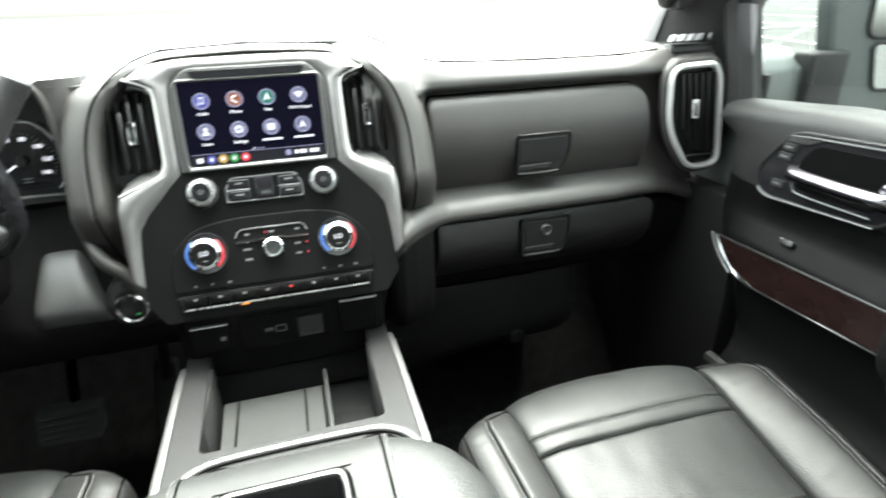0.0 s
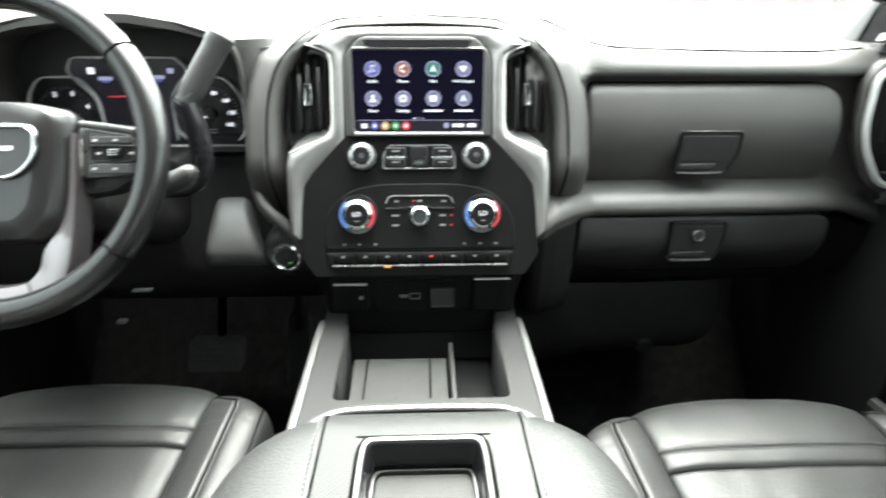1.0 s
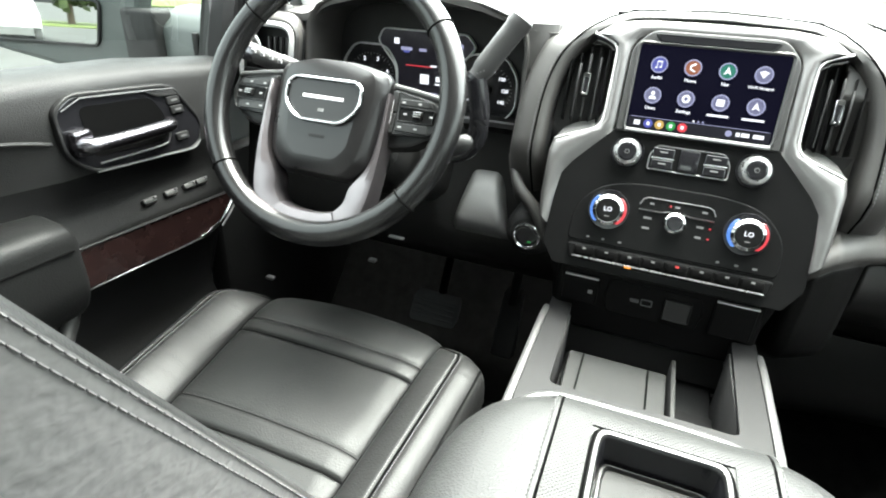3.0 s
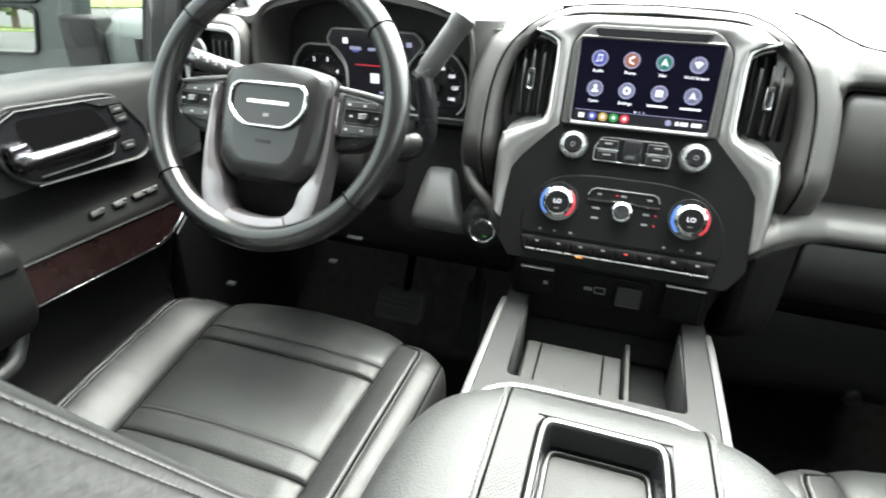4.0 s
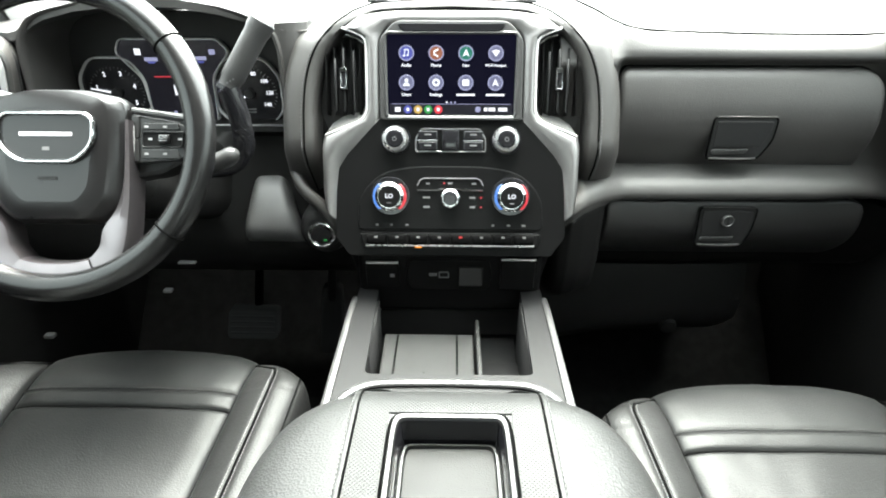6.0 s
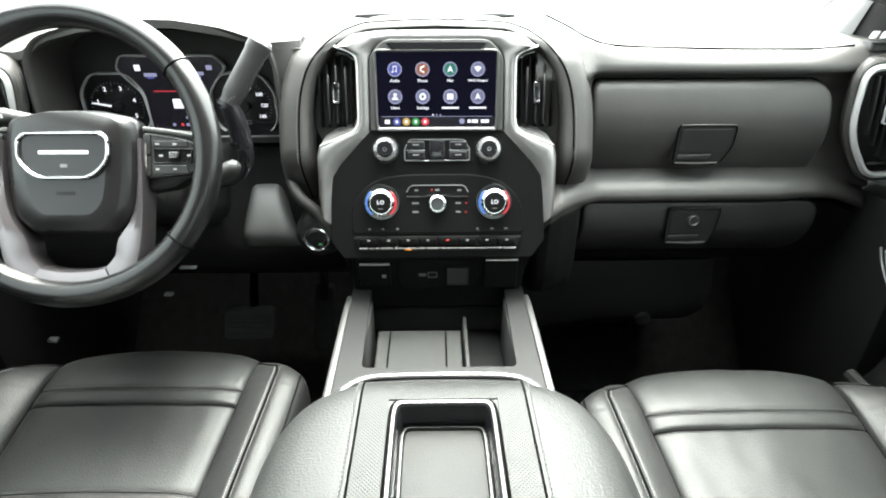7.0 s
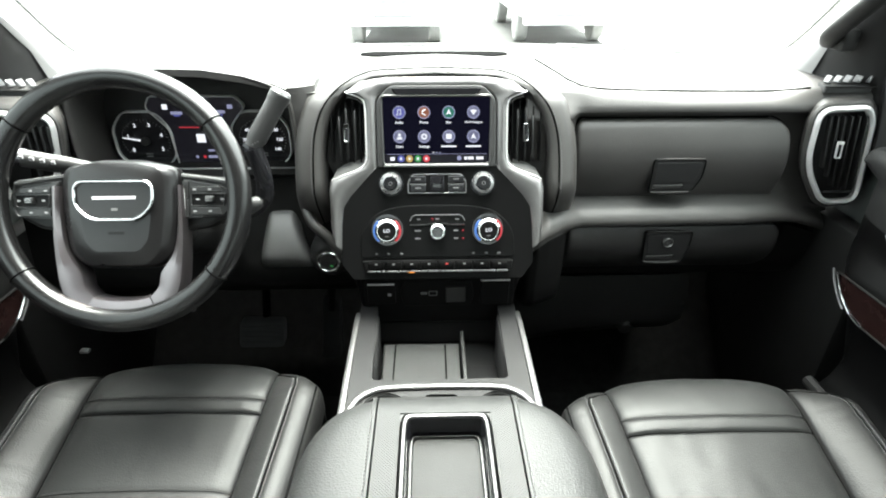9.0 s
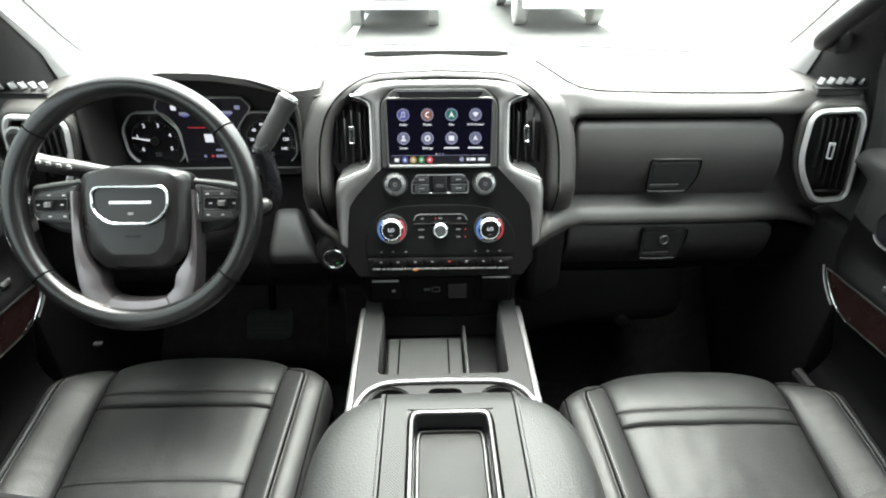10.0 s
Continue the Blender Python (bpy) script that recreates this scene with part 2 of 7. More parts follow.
def tube(pts, r, n=8, closed=False, bm=None, flat=1.0, up=(0, 0, 1)):
    """A round or flattened bar swept along pts; r may be a list of radii."""
    pts = [Vector(p) for p in pts]
    k = len(pts)
    rr = r if isinstance(r, (list, tuple)) else [r] * k
    rings = []
    for i, p in enumerate(pts):
        a = pts[(i - 1) % k] if closed or i else p
        b = pts[(i + 1) % k] if closed or i < k - 1 else p
        d = (b - a).normalized()
        s = d.cross(Vector(up))
        if s.length < 1e-4:
            s = d.cross(Vector((1, 0, 0)))
        s.normalize()
        u = s.cross(d)
        rings.append([p + s * math.cos(q) * rr[i] + u * math.sin(q) * rr[i] * flat
                      for q in [2 * math.pi * j / n for j in range(n)]])
    if closed:
        rings.append(rings[0])
        bm = loft(rings, True, False, bm)
        bmesh.ops.remove_doubles(bm, verts=bm.verts, dist=1e-6)
        return bm
    return loft(rings, True, True, bm)


def cyl(p0, p1, r0, r1=None, n=32, bevel=0.0, bm=None):
    p0, p1 = Vector(p0), Vector(p1)
    r1 = r0 if r1 is None else r1
    d = (p1 - p0).normalized()
    if bevel:
        return tube([p0, p1 - d * bevel, p1 - d * bevel * 0.3, p1], [r0, r1, r1 - bevel * 0.3, r1 - bevel], n, bm=bm, up=(0.3, 0.2, 1))
    return tube([p0, p1], [r0, r1], n, bm=bm, up=(0.3, 0.2, 1))


def rpoly(pts, r, seg=4):
    """A polygon's points with rounded corners; r: one radius or one for each corner."""
    out = []
    k = len(pts)
    for i in range(k):
        p, a, b = Vector(pts[i]), Vector(pts[i - 1]), Vector(pts[(i + 1) % k])
        rad = r[i] if isinstance(r, (list, tuple)) else r
        da, db = a - p, b - p
        q = min(rad, da.length * 0.45, db.length * 0.45)
        s, e = p + da.normalized() * q, p + db.normalized() * q
        if q < 1e-5:
            out.append(p)
            continue
        for j in range(seg + 1):
            t = j / seg
            out.append(s * (1 - t) ** 2 + p * 2 * t * (1 - t) + e * t * t)
    return out


def inset(poly, d):
    """The polygon moved inwards by d."""
    k = len(poly)
    area = sum(poly[i - 1][0] * poly[i][1] - poly[i][0] * poly[i - 1][1] for i in range(k))
    sg = 1 if area > 0 else -1
    out = []
    for i in range(k):
        p, a, b = Vector(poly[i]), Vector(poly[i - 1]), Vector(poly[(i + 1) % k])
        t = (b - a).normalized()
        out.append(p + Vector((-t.y, t.x)) * d * sg)
    return out


def slab(poly, fr, z0, z1, bevel=0.002, bm=None):
    """A plate: the polygon in the frame fr from depth z0 to z1, its front edge rounded."""
    s = 1 if z1 > z0 else -1
    rings = [[fr(p[0], p[1], z0) for p in poly]]
    if bevel:
        rings += [[fr(p[0], p[1], z1 - s * bevel) for p in poly],
                  [fr(p[0], p[1], z1 - s * bevel * 0.3) for p in inset(poly, bevel * 0.3)],
                  [fr(p[0], p[1], z1) for p in inset(poly, bevel)]]
    else:
        rings += [[fr(p[0], p[1], z1) for p in poly]]
    return loft(rings, bm=bm)


def ringframe(outer, inner, fr, z0, z1, bevel=0.0015, bm=None):
    """A frame between two polygons of the same number of points."""
    a, b = inset(outer, bevel), inset(inner, -bevel)
    f = lambda q, z: [fr(p[0], p[1], z) for p in q]
    s = 1 if z1 > z0 else -1
    return loft([f(outer, z0), f(outer, z1 - s * bevel), f(a, z1), f(b, z1), f(inner, z1 - s * bevel), f(inner, z0)], caps=False, bm=bm)


def surface(rows, thick=None, bm=None):
    """An open sheet through rows of points, with thickness where given (a vector)."""
    bm = loft(rows, False, False, bm)
    if thick:
        geo = bmesh.ops.extrude_face_region(bm, geom=bm.faces[:])
        bmesh.ops.translate(bm, vec=thick, verts=[g for g in geo["geom"] if isinstance(g, bmesh.types.BMVert)])
    return bm


def plate_with_holes(outer, holes, z, deep, wall):
    """A flat plate at height z with holes; its outer rim goes down by deep, each hole's edge by wall."""
    bm = bmesh.new()
    for loop, dz in [(outer, deep)] + [(h, wall) for h in holes]:
        a = [bm.verts.new((p[0], p[1], z)) for p in loop]
        b = [bm.verts.new((p[0], p[1], z - dz)) for p in loop]
        k = len(loop)
        for i in range(k):
            bm.faces.new((a[i], a[(i + 1) % k], b[(i + 1) % k], b[i]))
    rim = [e for e in bm.edges if all(abs(v.co.z - z) < 1e-6 for v in e.verts)]
    bmesh.ops.triangle_fill(bm, edges=rim, use_beauty=True)
    return bm


def interp(x, table):
    """The value at x in a table of (x, value or values), linear between."""
    if x <= table[0][0]:
        return table[0][1]
    for (a, p), (b, q) in zip(table, table[1:]):
        if x <= b:
            t = (x - a) / (b - a)
            if isinstance(p, tuple):
                return tuple(u + (w - u) * t for u, w in zip(p, q))
            return p + (q - p) * t
    return table[-1][1]


def smooth_path(pts, k=6):
    """Points of a curve through pts."""
    pts = [Vector(p) for p in pts]
    out = []
    for i in range(len(pts) - 1):
        p0, p1, p2, p3 = pts[max(0, i - 1)], pts[i], pts[i + 1], pts[min(len(pts) - 1, i + 2)]
        for j in range(k):
            t = j / k
            out.append(0.5 * (2 * p1 + (p2 - p0) * t + (2 * p0 - 5 * p1 + 4 * p2 - p3) * t * t + (3 * p1 - p0 - 3 * p2 + p3) * t ** 3))
    out.append(pts[-1])
    return out


def text_part(name, body, size, m, mat, parent, align="CENTER"):
    cu = bpy.data.curves.new(name, "FONT")
    cu.body, cu.size, cu.extrude = body, size, 0.0001
    cu.align_x, cu.align_y = align, "CENTER"
    cu.resolution_u = 2
    cu.offset = size * 0.025
    tmp = bpy.data.objects.new(name, cu)
    scene.collection.objects.link(tmp)
    bpy.context.view_layer.update()
    me = bpy.data.meshes.new_from_object(tmp)
    bpy.data.objects.remove(tmp)
    me.transform(m)
    me.materials.clear()
    me.materials.append(mat)
    ob = new(name, me)
    ob.parent = parent
    if parent.type == "EMPTY":
        ob.matrix_parent_inverse = Matrix.Translation(parent.location).inverted()
    return ob


def stitches(path, normal, step=0.0045, length=0.003, r=0.0006, bm=None):
    """Short threads along a path."""
    bm = bm or bmesh.new()
    path = [Vector(p) for p in path]
    nrm = Vector(normal) * r * 0.6
    dist = [0.0]
    for a, b in zip(path, path[1:]):
        dist.append(dist[-1] + (b - a).length)

    def along(s):
        k = 0
        while k < len(dist) - 2 and dist[k + 1] < s:
            k += 1
        return path[k].lerp(path[k + 1], (s - dist[k]) / max(1e-9, dist[k + 1] - dist[k]))
    s = 0.0
    while s + length < dist[-1]:
        tube([along(s) + nrm, along(s + length) + nrm], r, 4, bm=bm)
        s += step
    return bm


def sewing(name, bm, mat, parent, label=""):
    """A row of stitches, too fine to pick apart: one joined part."""
    return tagged(part(name, bm, mat, parent), label, "", "", "stuff")

# ---- the cab ----
FLOOR = 0.0
GROUND = -0.80
structure("floor", box((0, -0.15, FLOOR - 0.02), (1.70, 3.3, 0.04)), CARPET, "black carpeted truck cab floor", "floor")
structure("wall_firewall", surface([[(x, 1.02, 0.0) for x in (-0.83, 0.83)], [(x, 1.22, 0.22) for x in (-0.83, 0.83)],
                                    [(x, 1.27, 0.86) for x in (-0.83, 0.83)]], (0, 0.03, 0.0)), CARPET,
          "black carpeted firewall and toe board", "firewall")
structure("transmission_hump", loft([[Vector((x, y, z)) for x, z in ((-0.17, 0), (-0.14, 0.16), (-0.06, 0.21), (0.06, 0.21), (0.14, 0.16), (0.17, 0))]
                                     for y in (-0.7, 0.7, 1.24)]), CARPET, "black carpeted transmission hump", "floor hump")
# Unseen roof lining, added to close the cab; its grey sets the bounce.
structure("ceiling", surface([[(x, y, 1.345 - 0.05 * (x / 0.7) ** 2) for x in (-0.7, -0.4, 0, 0.4, 0.7)] for y in (-1.76, -0.95, -0.4, 0.1, 0.42)], (0, 0, 0.03)),
          HEADLINER, "light grey fabric headliner", "ceiling")
# Unseen rear end, set back to limit light on the dash face.
rear = bmesh.new()
for c, s in (((0, -1.76, 0.42), (1.70, 0.05, 0.88)), ((0, -1.76, 1.3), (1.5, 0.05, 0.1)), ((-0.74, -1.76, 1.06), (0.20, 0.05, 0.4)), ((0.74, -1.76, 1.06), (0.20, 0.05, 0.4))):
    box(c, s, bm=rear)
structure("wall_rear", rear, PILLAR, "grey trimmed rear cab wall", "rear wall")
tagged(part("window_rear", box((0, -1.775, 1.06), (1.28, 0.005, 0.38)), REAR_GLASS), "near-clear rear window, out of view", "window", "", "structure").visible_shadow = False

# windscreen with its black edge band
WS = [(1.19, 0.0), (1.0, 0.12), (0.8, 0.235), (0.6, 0.335), (0.42, 0.41)]
ws_rows = []
for y, h in WS:
    half = 0.735 - 0.11 * h / 0.41
    ws_rows.append([Vector((half * u, y - 0.10 * u * u * (1 - h), 0.904 + h * 1.034 - 0.026 * u * u)) for u in [i / 8 - 1 for i in range(17)]])
ws = structure("windshield", surface(ws_rows), GLASS, "clear windscreen overexposed by daylight", "windshield", fix=False)
ws.visible_shadow = False
for s in (-1, 1):
    edge = smooth_path([(s * 0.60, 1.175, 0.902), (s * 0.69, 1.14, 0.894), (s * 0.735, 1.09, 0.905), (s * 0.742, 1.03, 0.945), (s * 0.715, 0.87, 1.06), (s * 0.66, 0.6, 1.23)], 5)
    part("black_edge_band", tube(edge, 0.0025, 6, flat=0.5), GREY_PLASTIC, ws, "grey windscreen edge band")
part("lower_edge_band", tube(smooth_path([(-0.60, 1.175, 0.889), (-0.3, 1.19, 0.901), (0, 1.195, 0.9055), (0.3, 1.19, 0.901), (0.60, 1.175, 0.889)], 5), 0.0022, 6), GREY_PLASTIC, ws)

for s in (-1, 1):
    wiper = thing("wiper", (s * 0.1, 1.27, 0.90), "grey windscreen wiper lying at the cowl", "wiper", "windscreen wipers")
    part("blade", tube([(s * 0.30 - 0.30, 1.25, 0.878), (s * 0.30, 1.26, 0.890), (s * 0.30 + 0.32, 1.25, 0.882)], 0.0035, 6), GREY_PLASTIC, wiper)
    part("arm", tube([(s * 0.42 + 0.2, 1.30, 0.876), (s * 0.30, 1.27, 0.893)], 0.004, 6), GREY_PLASTIC, wiper)

# window pillars and the frames over the doors
for s in (-1, 1):
    side = "left" if s < 0 else "right"
    rows = []
    for w, d in (((0.775, 1.13, 0.87), (0.842, 0.81, 0.768)), ((0.768, 1.03, 0.925), (0.834, 0.844, 0.93)), ((0.76, 0.885, 1.022), (0.805, 0.765, 1.06)),
                 ((0.71, 0.65, 1.18), (0.75, 0.56, 1.19)), ((0.655, 0.42, 1.325), (0.69, 0.33, 1.30))):
        w, d = Vector(w), Vector(d)
        mid = (w + d) / 2 + Vector((-0.035, 0.0, 0.0))
        ring = [w + Vector((0.03, 0.02, 0.01)), w, w.lerp(mid, 0.5) + Vector((-0.012, 0, 0.0)), mid, mid.lerp(d, 0.5) + Vector((-0.012, 0, 0)), d, d + Vector((0.04, 0.01, 0))]
        rows.append([Vector((s * p.x, p.y, p.z)) for p in ring])
    structure("trim_pillar_" + side, loft(rows), PILLAR, "black moulded windscreen pillar trim", "pillar trim", sharp=60)
    structure("trim_pillar_glare_" + side, loft([[p + Vector((-s * 0.004, 0.002, 0.003)) for p in (rr[0], rr[1], rr[2], rr[2].lerp(rr[3], 0.45))] for rr in rows]), STRIP, "windscreen glare laid as a pale strip along the pillar", "pillar trim", sharp=60)
    frame_bm = bmesh.new()
    for pts, r in (([(s * 0.835, 0.822, 0.76), (s * 0.835, 0.828, 0.80), (s * 0.83, 0.864, 0.95), (s * 0.80, 0.76, 1.07), (s * 0.75, 0.52, 1.20), (s * 0.70, 0.30, 1.29), (s * 0.69, -0.15, 1.31), (s * 0.69, -1.75, 1.30)], 0.028),
                   ([(s * 0.84, -0.16, 0.0), (s * 0.83, -0.16, 0.82), (s * 0.70, -0.15, 1.31)], 0.05), ([(s * 0.83, -1.25, 0.0), (s * 0.82, -1.25, 0.82), (s * 0.70, -1.25, 1.30)], 0.05)):
        tube(pts, r, 8, bm=frame_bm, up=(1, 0, 0))
    structure("trim_window_frame_" + side, frame_bm, PLASTIC, "black side window frame and door pillars", "window frame")
    pane = structure("window_front_" + side, surface([[(s * 0.848, 0.83, 0.775), (s * 0.848, -0.15, 0.775)], [(s * 0.80, 0.78, 1.06), (s * 0.79, -0.15, 1.06)], [(s * 0.72, 0.33, 1.28), (s * 0.71, -0.15, 1.30)]]),
                     SIDE_GLASS, "lightly tinted side window glass", "window", fix=False)
    pane.visible_shadow = False
    pane = structure("window_rear_" + side, surface([[(s * 0.842, -0.17, 0.80), (s * 0.842, -1.25, 0.80)], [(s * 0.71, -0.17, 1.30), (s * 0.71, -1.25, 1.30)]]), REAR_GLASS,
                     "near-clear rear side window glass, out of view", "window", fix=False)
    pane.visible_shadow = False
    structure("wall_rear_door_" + side, box((s * 0.82, -0.72, 0.4), (0.06, 1.10, 0.82), 0.01), PLASTIC, "black rear door trim", "rear door")
    structure("wall_rear_quarter_" + side, surface([[(s * 0.85, y, 0.0) for y in (-1.27, -1.76)], [(s * 0.85, y, 0.80) for y in (-1.27, -1.76)], [(s * 0.70, y, 1.31) for y in (-1.27, -1.76)]], (s * 0.02, 0, 0)), PILLAR, "grey trimmed rear cab corner", "rear corner")
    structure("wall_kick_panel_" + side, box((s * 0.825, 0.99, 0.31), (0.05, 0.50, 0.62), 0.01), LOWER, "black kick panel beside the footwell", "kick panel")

for s in (-1, 1):
    structure("wall_door_skin_" + ("left" if s < 0 else "right"), box((s * 0.875, -0.25, 0.34), (0.03, 3.1, 0.86), 0.005), GREY_PAINT, "grey painted outer door skin", "door skin")

handle = thing("grab_handle", (0.73, 0.8, 1.0), "dark grey grab handle on the windscreen pillar", "grab handle")
part("grip", tube(smooth_path([(0.728, 0.925, 0.950), (0.716, 0.905, 0.964), (0.710, 0.86, 0.997), (0.702, 0.78, 1.055), (0.688, 0.68, 1.125), (0.70, 0.62, 1.17)], 5), 0.0175, 12, flat=0.8), PLASTIC, handle)
for p in ((0.745, 0.915, 0.955), (0.715, 0.61, 1.185)):
    part("mount", box(p, (0.03, 0.05, 0.04), 0.008), PLASTIC, handle)

# ---- dashboard ----
dash = thing("dashboard", (0.0, 0.95, 0.43), "black soft-skinned truck dashboard with stitched edges", "dashboard")
FRONT = [(-0.80, (0.868, 0.868)), (-0.70, (0.864, 0.872)), (-0.66, (0.855, 0.870)), (-0.64, (0.848, 0.878)), (-0.61, (0.845, 0.899)), (-0.55, (0.842, 0.913)),
         (-0.48, (0.840, 0.921)), (-0.40, (0.840, 0.919)), (-0.33, (0.842, 0.908)), (-0.28, (0.846, 0.893)), (-0.25, (0.850, 0.876)), (-0.235, (0.86, 0.874)),
         (-0.10, (0.88, 0.876)), (0.18, (0.88, 0.876)), (0.225, (0.885, 0.882)), (0.26, (0.89, 0.880)), (0.30, (0.89, 0.873)),
         (0.45, (0.89, 0.868)), (0.62, (0.89, 0.867)), (0.69, (0.89, 0.872)), (0.80, (0.885, 0.874))]


def cowl(x):
    return 0.902 - 0.026 * (x / 0.735) ** 2


xs = [-0.80 + 1.60 * i / 96 for i in range(97)]
top_rows = []
for x in xs:
    fy, fz = interp(x, FRONT)
    row = []
    for k in range(9):
        t = k / 8
        y = fy + (1.245 - fy) * t
        base = fz + (cowl(x) - fz) * min(1.0, t * 1.25)
        row.append(Vector((x, y, base + 0.004 * math.sin(math.pi * t))))
    top_rows.append(row)
part("top_pad", surface(top_rows, (0, 0, -0.012)), DASH, dash, "smooth black dash top", sharp=60)
part("pad_seam", tube(smooth_path([(0.19, 0.96, 0.914), (0.222, 0.91, 0.900), (0.25, 0.893, 0.886), (0.30, 0.889, 0.874), (0.45, 0.889, 0.869), (0.62, 0.889, 0.868), (0.695, 0.889, 0.873)], 6), 0.0016, 6), SEAM, dash, "narrow dark seam along the dash top")


def top_z(x, y):
    fy, fz = interp(x, FRONT)
    t = (y - fy) / (1.245 - fy)
    return fz + (cowl(x) - fz) * min(1.0, t * 1.25) + 0.004 * math.sin(math.pi * t)


slot_rows = []
for i in range(25):
    u = -0.158 + 0.314 * i / 24
    e = max(0.0, abs(u + 0.001) - 0.130) / 0.027
    slot_rows.append([Vector((u, y, top_z(u, y) + 0.0022)) for y in (1.086 + 0.012 * e, 1.098, 1.110, 1.122 - 0.008 * e)])
# Flat sheet on the pad; the slot's recessed shade is put into its colour.
part("defroster_slot", surface(slot_rows, (0, 0, -0.006)), VENT_BLACK, dash, "dark windscreen defroster slot")

# passenger face of the dash
NOSE = [(0.162, 0.556), (0.168, 0.578), (0.176, 0.600), (0.190, 0.620), (0.210, 0.633), (0.240, 0.638), (0.28, 0.636), (0.66, 0.636), (0.70, 0.632), (0.73, 0.625), (0.77, 0.612), (0.80, 0.60)]
NOSEY = [(0.162, 0.825), (0.165, 0.805), (0.170, 0.789), (0.178, 0.776), (0.192, 0.770), (0.212, 0.777), (0.245, 0.798), (0.28, 0.819), (0.60, 0.826), (0.68, 0.836), (0.73, 0.852), (0.80, 0.868)]
cols = []
for x in [0.162 + 0.078 * i / 26 for i in range(26)] + [0.24 + 0.56 * i / 66 for i in range(67)]:
    fy, fz = interp(x, FRONT)
    nz, ny = interp(x, NOSE), interp(x, NOSEY)
    fl = min(1.0, max(0.0, (x - 0.252) / 0.010))
    rec = 0.846 + 0.036 * fl
    tuck = min(1.0, max(0.0, (x - 0.250) / 0.018))
    low = lambda deep, back: (ny + back) + (deep - ny - back) * tuck
    prof = [(fy, fz), (fy - 0.010, fz - 0.003), (fy - 0.020, fz - 0.012), (fy - 0.027, 0.850), (0.848 + 0.010 * fl, 0.840), (0.846 + 0.014 * fl, 0.834), (rec - 0.003, 0.829), (rec, 0.824), (rec, nz + 0.036),
            (rec - 0.006, nz + 0.029), (ny + 0.022, nz + 0.0195), (ny + 0.008, nz + 0.0105), (ny, nz), (ny - 0.001, nz - 0.008), (ny + 0.004, nz - 0.015), (low(ny + 0.020, 0.003), nz - 0.018), (low(ny + 0.045, 0.002), nz - 0.022),
            (low(0.880, 0.002), nz - 0.03), (low(0.888, 0.006), min(0.52, nz - 0.04)), (low(0.905, 0.012), min(0.485, nz - 0.05)), (low(0.93, 0.03), 0.452), (low(0.96, 0.06), 0.43), (1.1, 0.42)]
    cols.append([Vector((x, y, z)) for y, z in prof])
part("passenger_face", surface([c[:16] for c in cols], (0, 0.012, 0)), DASH, dash, "black soft-skinned passenger side of the dash", sharp=70)
part("lower_passenger_face", surface([c[15:] for c in cols], (0, 0.012, 0)), LOWER, dash, "black lower passenger side of the dash, shade in its colour", sharp=70)


def FY(y0):
    return lambda u, v, d: Vector((u, y0 - d, v))


def glove_door(name, zs, left, right, top, rl, rr, depth, mat, label):
    """A bulging door: its rows from the top down, rounded at both upper corners, and the dark gap round it."""
    rows = []
    for z in zs:
        cl = rl - math.sqrt(max(0.0, rl * rl - max(0.0, z - top + rl) ** 2))
        cr = rr - math.sqrt(max(0.0, rr * rr - max(0.0, z - top + rr) ** 2))
        a, b = left(z) + cl, right(z) - cr
        edge = [0.0, 0.0015, 0.004, 0.008]
        us = [a + e for e in edge] + [a + (b - a) * i / 30 for i in range(1, 30)] + [b - e for e in reversed(edge)]
        rows.append([Vector((u, depth(z) + 0.006 * max(0.0, 1 - min(u - a, b - u) / 0.006) ** 2, z)) for u in us])
    door_ = part(name, surface(rows, (0, 0.016, 0)), mat, dash, label, sharp=60)
    rim = [r_[0] for r_ in reversed(rows)] + rows[0][1:-1] + [r_[-1] for r_ in rows]
    part("gap", tube([p + Vector((0, 0.010, 0)) for p in rim], 0.0030, 6, up=(0, 1, 0)), SEAM, door_, "dark gap round the door")
    return door_


up_y = [(0.660, 0.8800), (0.68, 0.8670), (0.70, 0.8560), (0.72, 0.8475), (0.745, 0.8425), (0.77, 0.8440), (0.79, 0.8485), (0.805, 0.8535), (0.813, 0.8575), (0.818, 0.862), (0.8212, 0.868)]
up = glove_door("upper_glove_door", [0.8212, 0.8205, 0.8195, 0.818, 0.816, 0.812, 0.808, 0.803, 0.798, 0.79, 0.78, 0.77, 0.76, 0.75, 0.74, 0.73, 0.72, 0.71, 0.70, 0.69, 0.68, 0.67, 0.66],
                lambda z: 0.2605, lambda z: 0.6600 + (0.82 - z) * 0.10, 0.8212, 0.016, 0.034, lambda z: interp(z, up_y), DASH, "closed upper glove box door")
lower_door = glove_door("lower_glove_door", [0.6125, 0.6118, 0.6105, 0.6085, 0.606, 0.602, 0.597, 0.592, 0.585, 0.575, 0.565, 0.555, 0.545, 0.53, 0.515, 0.50, 0.485, 0.47, 0.455, 0.44],
                 lambda z: 0.2625, lambda z: 0.6945, 0.6125, 0.014, 0.022, lambda z: 0.838 + 5.0 * max(0.0, z - 0.578) ** 2 + 8.0 * max(0.0, 0.575 - z) ** 2 + (0.004 if z > 0.6115 else 0.0), SHADED_DASH, "closed lower glove box door")


